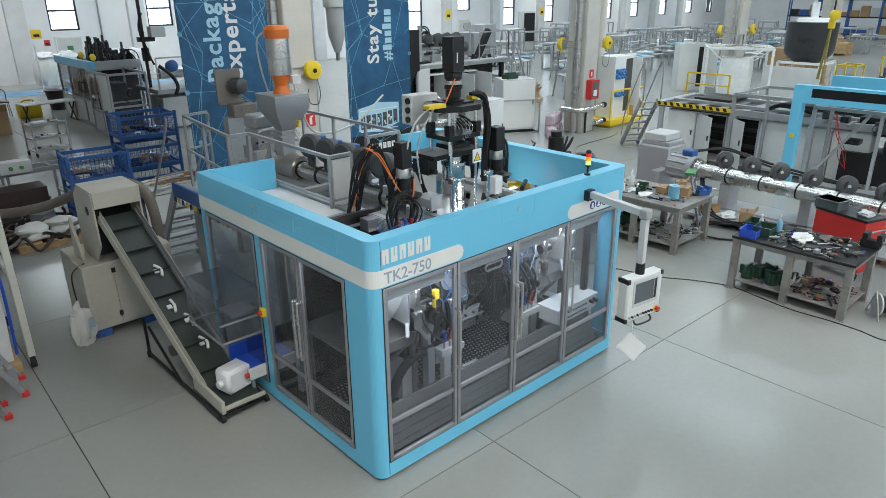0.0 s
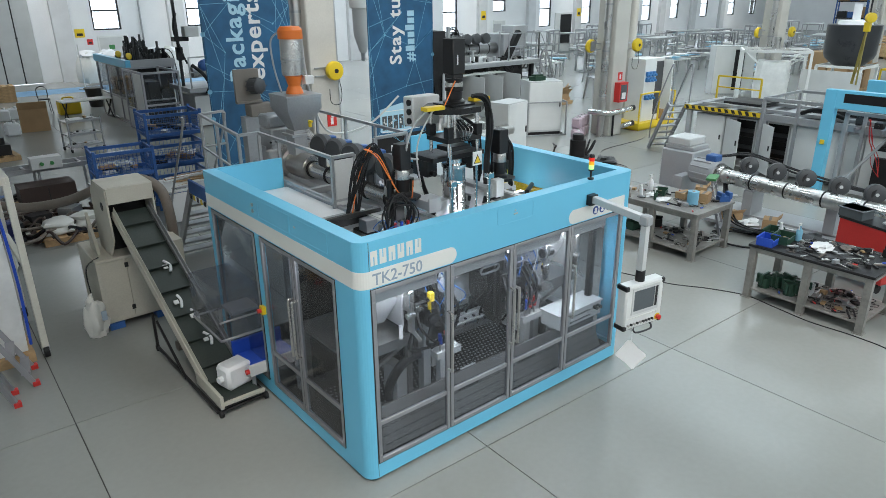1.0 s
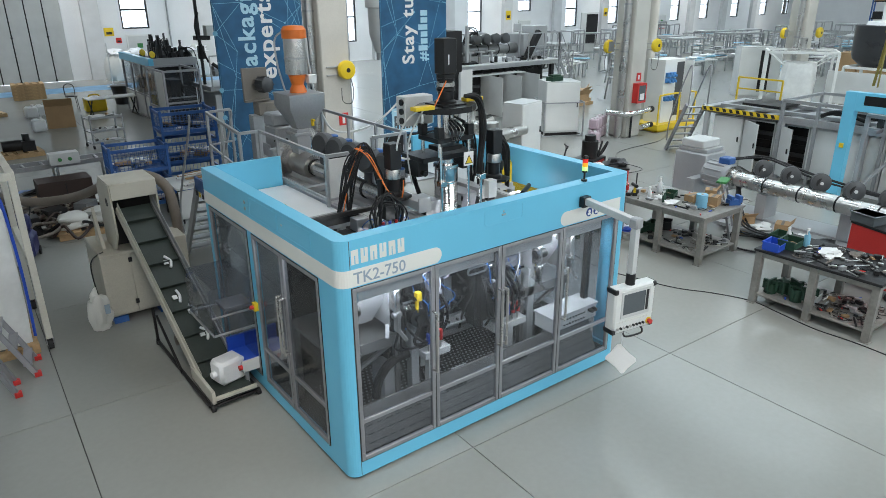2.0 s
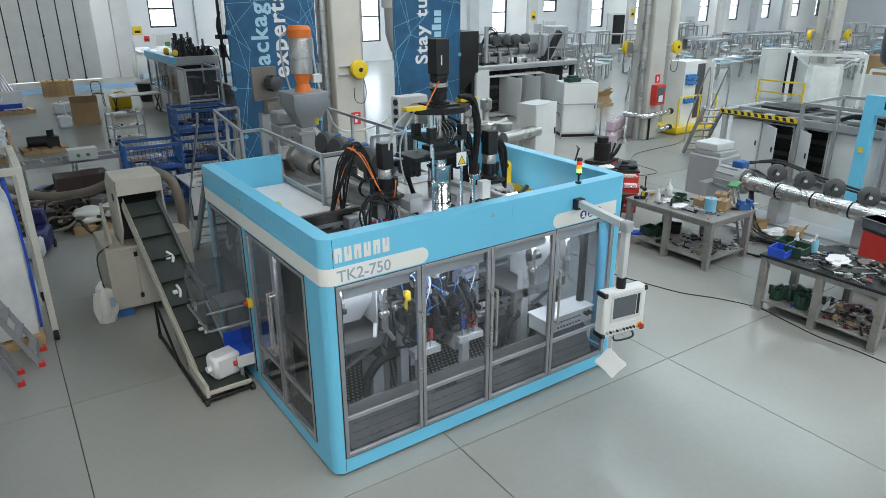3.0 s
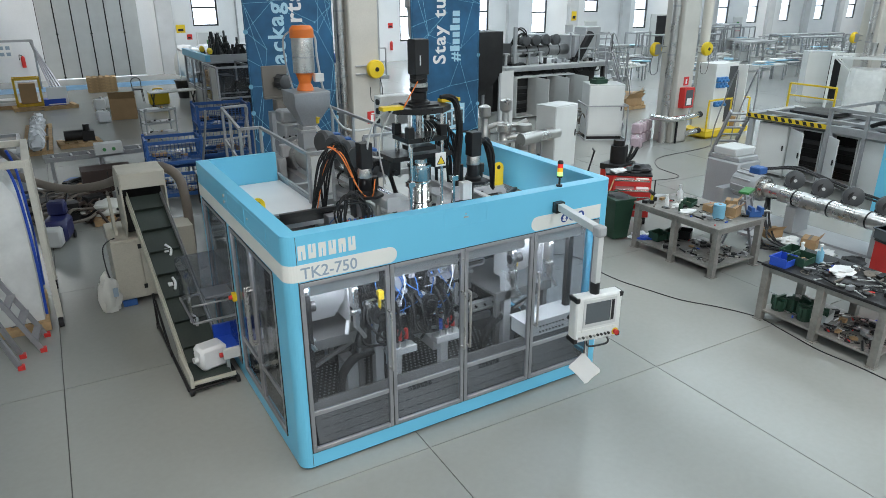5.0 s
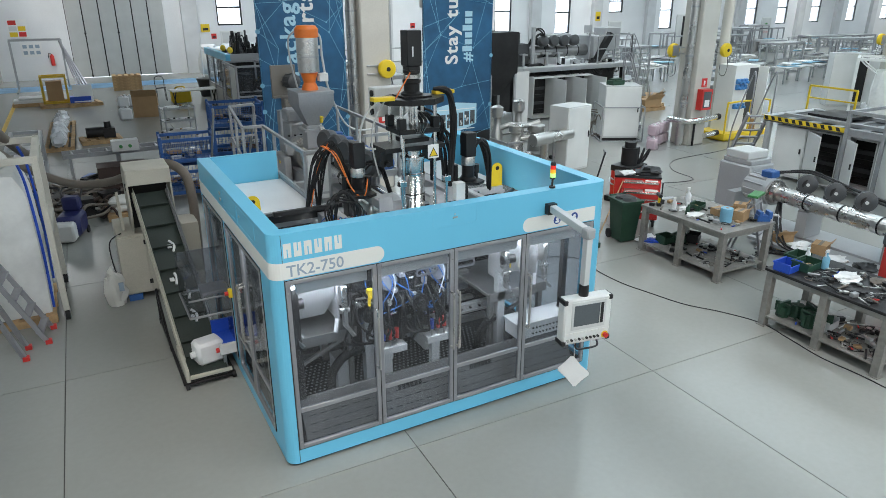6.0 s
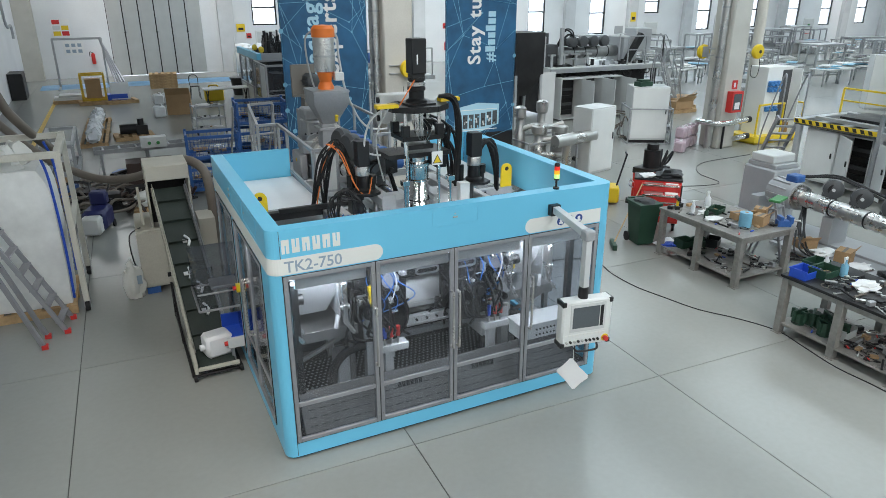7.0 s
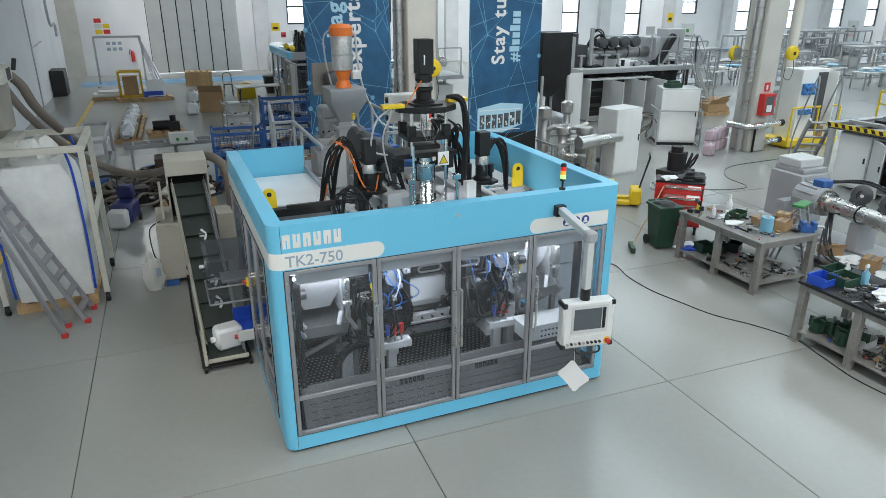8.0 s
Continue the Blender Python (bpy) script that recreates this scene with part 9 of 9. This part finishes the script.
        solid("steel_flange", lathe, M_ZINC, "turned steel flange lying on the floor", "flange", pose(9.9 + 0.1 * k, 4.55 + 0.5 * (k % 2), 0.08 * (k // 2)), "floor flanges")
    ax = thing("swing_arm", "grey steel swing arm beside the red chest", "arm", pose(9.35, -2.1, 0, 0, 0, -15))
    part("arm", Geo().bars([(0, -0.5, 1.2), (0.1, 0.9, 0.75)], 0.16), M_GREY, ax)
    part("post", Geo().box(-0.1, 0.1, -0.55, -0.35, 0, 1.25), M_GREY, ax)
    # open cabinets under a gantry
    g = thing("machine_gantry", "long grey machine bed over open control cabinets", "machine frame", pose(14.2, 0, 0))
    # Dark bed surface stands in for the shaded open gaps between the bars.
    part("bed", Geo().box(0, 2.2, -3.0, 5.6, 1.42, 1.53), M_DKGREY, g)
    for k in range(15):
        part("cross_bar", Geo().box(0.02, 2.18, -2.95 + k * 0.6, -2.72 + k * 0.6, 1.53, 1.565), M_ZINC, g)
    part("edge_beam", Geo().box(-0.004, 0.1, -3.0, 3.49, 1.4, 1.57), M_ZINC, g)
    part("bed_rail", Geo().box(0.3, 0.45, -3.0, 5.3, 1.56, 1.64).box(1.5, 1.65, -3.0, 5.3, 1.56, 1.64), M_ZINC, g)
    part("guard_frame", Geo().bars([(0.0, 3.45, 0), (0.0, 3.45, 1.95), (0.0, -3, 1.95)], 0.08).bars([(2.0, 3.45, 1.56), (2.0, 3.45, 1.95), (2.0, -3, 1.95)], 0.07).bars([(0, 3.45, 1.95), (2.0, 3.45, 1.95)], 0.07).bars([(0, 2.6, 0), (0, 2.6, 1.95)], 0.07).bars([(0.0, 1.1, 0), (0, 1.1, 1.95)], 0.07), M_ZINC, g, "grey profile guard frame")
    part("carriage", Geo().box(0.6, 1.2, 0.5, 2.5, 1.64, 1.75), M_DARK, g)
    part("carriage", Geo().box(0.5, 1.6, 3.8, 4.8, 1.64, 1.7), M_DARK, g)
    part("cable_chain", Geo().tube([(0.2, 2.6, 1.66), (0.15, 2.2, 1.8), (0.2, 1.6, 1.66)], 0.05, 8), M_RUBBER, g)
    hz = Geo()
    for k in range(22):
        hz.add([(-0.008, 3.5 + k * 0.095, 1.47), (-0.008, 3.595 + k * 0.095, 1.47), (-0.008, 3.64 + k * 0.095, 1.56), (-0.008, 3.545 + k * 0.095, 1.56)], [[3, 2, 1, 0]], k % 2)
    part("hazard_strip", hz.box(-0.006, 0, 3.5, 5.65, 1.46, 1.57, bev=0), [M_YELLOW, M_BLACK], g, "black and yellow hazard strip")
    for yy in (5.5, 3.4, 1.5, -1.0, -2.8):
        part("leg", Geo().box(0.0, 0.12, yy - 0.06, yy + 0.06, 0, 1.42).box(2.0, 2.12, yy - 0.06, yy + 0.06, 0, 1.42), M_GREY, g)
    railing(g, [(2.1, 5.9), (2.1, 4.6)], 1.5, 0.65, M_YELLOW)
    for k in range(6):
        electrical_cabinet(14.35, 5.35 - 0.86 * k, 0.08, 0.84, 0.6, 1.28, -90, "light grey cabinet under the machine bed", "bed cabinets", k in (1, 2))
    part("motor_unit", Geo().box(0.3, 0.55, 3.5, 3.75, 0.1, 0.4), M_ORANGE, g, "orange motor unit")
    ladder_steps(14.6, 6.1, 1.5, 150, "aluminium access steps to the machine bed", M_ALU, 7, 0.55, 1.0)
    # second blue machine shell
    s = thing("machine_shell", "sky-blue machine shell without doors, still being built", "machine", pose(13.4, 1.75, 0))
    part("front_frame", Geo().box(0, 0.2, -0.24, 0, 0, 2.42).box(0, 0.2, -3.6, -3.36, 0, 2.42).box(0, 0.2, -3.36, -0.24, 2.02, 2.42), M_BLUE, s, "sky-blue front frame")
    part("rear_frame", Geo().box(2.4, 2.6, -3.6, 0.0, 2.0, 2.42).box(2.4, 2.6, -0.24, 0, 0, 2.0), M_BLUE, s)
    # Flat dark plate stands in for the recess's shade and dark contents.
    part("recess_dark_plate", Geo().box(-0.004, 0.02, -3.2, -0.4, 2.16, 2.36), M_BLKMET, s)
    part("inner_frame", profile_frame(Geo(), 0.4, 2.2, -3.2, -0.4, 0.1, 1.9, 0.08).bars([(0.4, -0.4, 0.1), (0.4, -1.6, 1.9)], 0.06).bars([(0.4, -1.8, 0.1), (0.4, -1.8, 1.9)], 0.07), M_GREY, s)
    part("mechanism", Geo().box(0.8, 1.8, -2.4, -1.0, 0.2, 0.9).box(1.0, 1.5, -2.2, -1.2, 1.3, 1.7), M_DARK, s)
    part("emergency_stop", Geo().box(-0.03, 0, -0.17, -0.08, 1.2, 1.3), M_YELLOW, s)
    hh = Geo()
    bunch(hh, [(0.6, -0.8, 1.8), (0.5, -0.9, 1.3), (0.5, -1.1, 0.9), (0.7, -1.2, 0.5)], 0.009, 3, 0.08, 41)
    part("cable", hh, M_RED, s, "red wiring loom")
    rq = random.Random(64)
    for k in range(26):
        x, y, z = rq.uniform(0.5, 2.0), rq.uniform(-3.0, -0.5), rq.uniform(0.9, 1.85)
        w, h = rq.uniform(0.04, 0.16), rq.uniform(0.04, 0.16)
        part("drive_unit", Geo().box(x - w, x + w, y - w, y + w, z - h, z + h).cyl((x - w - 0.06, y, z), (x - w, y, z), h * 0.5, n=10), rq.choice((M_BLKMET, M_DARK, M_GREY, M_STEEL, M_DKGREY)), s)
    for k in range(5):
        part("rail", Geo().box(0.45, 2.15, -0.6 - 0.55 * k, -0.54 - 0.55 * k, 1.5, 1.58), M_ALU, s)
    hk = thing("crane_sling", "yellow lifting sling on a yellow crane hook", "crane hook", pose(14.6, 1.6, 0))
    part("hook", Geo().lathe([(0.04, 0), (0.11, 0.02), (0.11, 0.12), (0.04, 0.14)], (0, 0, 3.9), (-0.7, -0.7, 0), n=18).box(-0.06, 0.06, -0.06, 0.06, 3.6, 3.8), M_YELLOW, hk)
    part("chain", Geo().cyl((0, 0, 4.0), (0, 0, TOP), 0.02, n=6), M_DARK, hk)
    part("sling", Geo().bars([(0, 0, 3.6), (0.15, 0.15, 2.42)], 0.06, h=0.02).bars([(0, 0, 3.6), (-0.1, -0.1, 2.42)], 0.06, h=0.02), M_SLING, hk, "worn yellow sling")
    # far things
    wc = electrical_cabinet(26.8, 11.9, 0, 1.4, 0.7, 2.15, -40, "wide white control cabinet with an open bay far down the hall")
    # The bay's shaded depth is only a dark sheet on the front.
    part("bay_shade_sheet", Geo().box(0.9, 1.34, -0.008, -0.001, 0.2, 2.0), M_DARK, wc, "dark sheet standing in for the shaded open bay")
    part("bay_door", Geo().box(0, 0.5, 0, 0.03, 0.2, 2.0, at=pose(1.36, -0.03, 0, 0, 0, -60)), M_WHITE, wc)
    f = thing("big_bag_stand", "white tubular frame holding a white big bag", "frame", pose(24.6, 8.2, 0, 0, 0, -60))
    part("frame", profile_frame(Geo(), -1.2, 1.2, -0.8, 0.8, 0, 2.3, 0.09), M_WHITE, f)
    part("feeder", Geo().cyl((0, 0, 2.3), (0, 0, 2.8), 0.15, n=16).box(-0.5, 0.5, -0.5, 0.5, 2.3, 2.36), M_STEEL, f)
    b = thing("big_bag", "white woven big bag hung in a tubular frame", "big bag", pose(24.6, 8.2, 0, 0, 0, -60))
    vs, fs, nn = [], [], 20
    for j in range(9):
        zz = 0.3 + 1.55 * j / 8
        for i in range(nn):
            c0, s0 = math.cos(2 * math.pi * i / nn), math.sin(2 * math.pi * i / nn)
            r = 0.6 * (1 + 0.06 * math.sin(math.pi * j / 8)) / max(abs(c0), abs(s0)) ** 0.75 * (1 + 0.06 * noise.noise((c0 * 2, s0 * 2, zz * 2)))
            vs.append((r * c0 * 1.0, r * s0 * 0.8, zz + (0.12 * abs(c0 * s0) if j > 6 else 0)))
    for j in range(8):
        for i in range(nn):
            fs.append([j * nn + i, j * nn + (i + 1) % nn, (j + 1) * nn + (i + 1) % nn, (j + 1) * nn + i])
    fs += [list(range(nn))[::-1], [8 * nn + i for i in range(nn)]]
    part("bag", Geo().add(vs, fs, 0, True).box(-0.5, 0.5, -0.38, 0.38, 0.0, 0.3), M_BAG, b)
    for sx in (-1, 1):
        for sy in (-1, 1):
            part("loop", Geo().tube([(sx * 0.56, sy * 0.45, 1.8), (sx * 0.95, sy * 0.6, 2.1), (sx * 1.15, sy * 0.76, 2.3)], 0.025, 6), M_BAG, b)
    t = thing("mixing_tank", "large black plastic tank on a steel stand", "tank", pose(26.2, 6.1, 0))
    part("tank", Geo().lathe([(0.5, 1.75), (0.85, 2.05), (0.9, 2.2), (0.93, 3.25), (0.9, 3.27)], n=32), M_TANK, t)
    part("lid", Geo().lathe([(0.6, 3.27), (0.55, 3.4), (0.15, 3.42)], n=24).cyl((0, 0, 3.4), (0, 0, 4.0), 0.14, n=16), M_PLASTIC, t)
    part("stand", profile_frame(Geo(), -0.8, 0.8, -0.8, 0.8, 0, 1.75, 0.09), M_WHITE, t)
    part("screen_panel", Geo().box(-0.9, -0.85, -0.9, 1.3, 0.4, 1.6), M_LGREY, t)
    for k in range(12):
        carton(31.5 + 1.0 * (k % 3), 9.2 - 0.95 * (k // 6), 0.14 + 0.85 * ((k // 3) % 2), 0.95, 0.85, 0.84, 4 * k % 9, "tall brown shipping box stacked far off")
    for k in range(3):
        for j in range(2):
            pallet(31.5 + 1.0 * k, 9.2 - 0.95 * j, 0, 1.0, 0.9, 0)
    rnd = random.Random(19)
    # tables, frames and film-covered panels over the far floor
    for k in range(84):
        x = rnd.uniform(20, 62)
        yy = rnd.uniform(11.5, 33)
        if yy < 12 + (26 - x) * 0.9 or (x < 30 and yy < 15) or abs(yy - 9.3) < 1.2:
            continue
        rz = rnd.choice((0, 0, 15, -20, 90))
        w, d = rnd.uniform(1.6, 3.2), rnd.uniform(0.8, 1.4)
        if k % 3 != 2:
            tb = thing("assembly_table", "long steel assembly table with pale parts and blue film", "table", pose(x, yy, 0, 0, 0, rz), "assembly tables")
            part("top", Geo().box(-w / 2, w / 2, -d / 2, d / 2, 0.8, 0.86), rnd.choice((M_ZINC, M_LGREY)), tb)
            for sx in (-1, 1):
                for sy in (-1, 1):
                    part("leg", Geo().bars([(sx * (w / 2 - 0.1), sy * (d / 2 - 0.1), 0), (sx * (w / 2 - 0.2), sy * (d / 2 - 0.15), 0.8)], 0.06), M_ZINC, tb)
            for j in range(4):
                part("sheet_part", Geo().box(-0.5, 0.5, -0.25, 0.25, 0, 0.04, at=pose(rnd.uniform(-w / 3, w / 3), rnd.uniform(-0.2, 0.2), 0.86 + 0.04 * j, 0, 0, rnd.uniform(-30, 30))), rnd.choice((M_CYANP, M_LGREY, M_ALU, M_PAPER)), tb)
        else:
            f = thing("assembly_rig", "bare grey profile frame of a machine being built", "frame", pose(x, yy, 0, 0, 0, rz), "bare machine frames")
            h = rnd.uniform(1.4, 2.1)
            part("frame", profile_frame(Geo(), -w / 2, w / 2, -d / 2, d / 2, 0, h, 0.09).bars([(-w / 2, -d / 2, h * 0.5), (w / 2, -d / 2, h * 0.5)], 0.06).bars([(0, -d / 2, 0), (0, -d / 2, h)], 0.06), M_ZINC, f)
            part("panel", Geo().box(-w / 2, 0, -d / 2 + 0.05, -d / 2 + 0.07, 0.1, h * 0.5), rnd.choice((M_LGREY, M_GREY)), f)
            part("deck", Geo().box(-w / 2, w / 2, -d / 2, d / 2, h, h + 0.06), M_GREY, f)
    for x, yy, rz in ((20.3, 17.2, 10), (22.0, 14.0, -30), (24.6, 15.8, 30), (27.0, 18.2, 0)):
        f = thing("work_platform", "galvanised work platform with railings", "platform", pose(x, yy, 0, 0, 0, rz), "work platforms")
        part("deck", Geo().box(-0.9, 0.9, -0.6, 0.6, 0.95, 1.0), M_ZINC, f)
        for sx in (-1, 1):
            for sy in (-1, 1):
                part("leg", Geo().bars([(sx * 0.95, sy * 0.65, 0), (sx * 0.85, sy * 0.55, 0.95)], 0.06), M_ZINC, f)
        railing(f, [(-0.85, -0.55), (-0.85, 0.55), (0.85, 0.55), (0.85, -0.55)], 1.0, 1.0, M_ZINC)
    for k in range(7):
        r = thing("pallet_rack", "tall pallet rack bay with cartons and dark goods", "rack", pose(70.0 + 0.6 * k, 6.0 + 3.0 * k, 0, 0, 0, -80), "pallet rack bays")
        part("upright", Geo().bars([(-1.4, 0, 0), (-1.4, 0, 5.5)], 0.12).bars([(1.4, 0, 0), (1.4, 0, 5.5)], 0.12).bars([(-1.4, 1.0, 0), (-1.4, 1.0, 5.5)], 0.12).bars([(1.4, 1.0, 0), (1.4, 1.0, 5.5)], 0.12), M_DKBLUE, r)
        for z in (0.2, 1.8, 3.4):
            part("shelf", Geo().box(-1.4, 1.4, 0, 1.0, z, z + 0.12), M_DARK, r)
            for j in range(3):
                part("carton", Geo().box(-1.25 + j * 0.9, -0.5 + j * 0.9, 0.1, 0.9, z + 0.12, z + 0.5 + rnd.random() * 0.7), rnd.choice((M_CARD, M_DARK, M_LGREY, M_CARD, M_DKBLUE)), r)
    for k in range(5):
        pallet(52 + 3 * k, 13 + 1.2 * k, 0, 1.4, 1.1, 10 * k)
        solid("timber_bundle", Geo().box(-0.8, 0.8, -0.5, 0.5, 0, 0.7), M_WOOD, "stack of pale timber on a pallet", "timber", pose(52 + 3 * k, 13 + 1.2 * k, 0.137, 0, 0, 10 * k), "timber stacks")
    for k in range(3):
        c = thing("yellow_trolley", "yellow tubular trolley far down the hall", "trolley", pose(33 + 5 * k, 6.5 - 0.5 * k, 0, 0, 0, 30 * k), "yellow trolleys")
        part("frame", profile_frame(Geo(), -0.6, 0.6, -0.4, 0.4, 0.0, 1.1, 0.07), M_YELLOW, c)
        part("deck", Geo().box(-0.6, 0.6, -0.4, 0.4, 0.1, 0.16), M_DARK, c)
        part("load", Geo().box(-0.4, 0.4, -0.3, 0.3, 0.16, 0.6), M_DARK, c)


M_SLING = surface("worn_sling_web", (0.30, 0.24, 0.06), 0.8, var=0.25)
M_FOIL = surface("dented_sheet_steel", (0.66, 0.65, 0.63), 0.3, 1.0, var=0.12, grain=14, stain=5, bump=0.5)
M_SOCK = surface("socket_blue", (0.06, 0.22, 0.5), 0.4, var=0.08)
M_TANK = surface("black_tank_plastic", (0.03, 0.032, 0.036), 0.35, var=0.15)
M_CYANP = surface("blue_protective_film", (0.30, 0.60, 0.78), 0.3, var=0.1)
wall_fittings()
west_area()
middle_area()
east_area()

# ---- floor bays ----
def floor_bays():
    slab = Geo().box(0.005, SX - 0.005, 0.005, SY - 0.005, -0.012, 0.0, bev=0.002).mesh("floor_bay", M_FLOOR)
    rest = Geo()
    for i in range(-12, 30):
        for j in range(-10, 16):
            m = TURN @ Matrix.Translation((i * SX, j * SY, 0))
            c = m @ Vector((SX / 2, SY / 2, 0))
            if c.x < W - 2.5 or c.x > EAST + 2 or c.y < S - 2 or c.y > N + 2:
                continue
            if -3 <= i < 12 and -4 <= j < 10:
                ob = new("floor_bay", slab)
                ob.parent, ob.matrix_basis = FLOOR, m
            else:
                rest.box(0.005, SX - 0.005, 0.005, SY - 0.005, -0.012, 0.0, bev=0.002, at=m)
    tagged(part("floor_bay", rest, M_FLOOR, FLOOR), kind="stuff")


floor_bays()


def motions():
    walk(HEAD, [(t, pose(1.79, 0.98, z)) for t, z in ((0, 0), (4.9, 0), (5.5, 0.1), (6.5, 0.1), (6.75, 0.06), (7.05, 0.012), (7.4, 0), (8, 0))])
    walk(RIGHT_CARRIAGE, [(t, pose(2.5 + d, 0.42, 0)) for t, d in ((0, 0), (1.75, 0), (2.2, -0.4), (2.65, -0.72), (6.05, -0.72), (6.3, -0.56), (6.5, -0.36), (6.75, -0.12), (7.0, 0), (8, 0))])


motions()
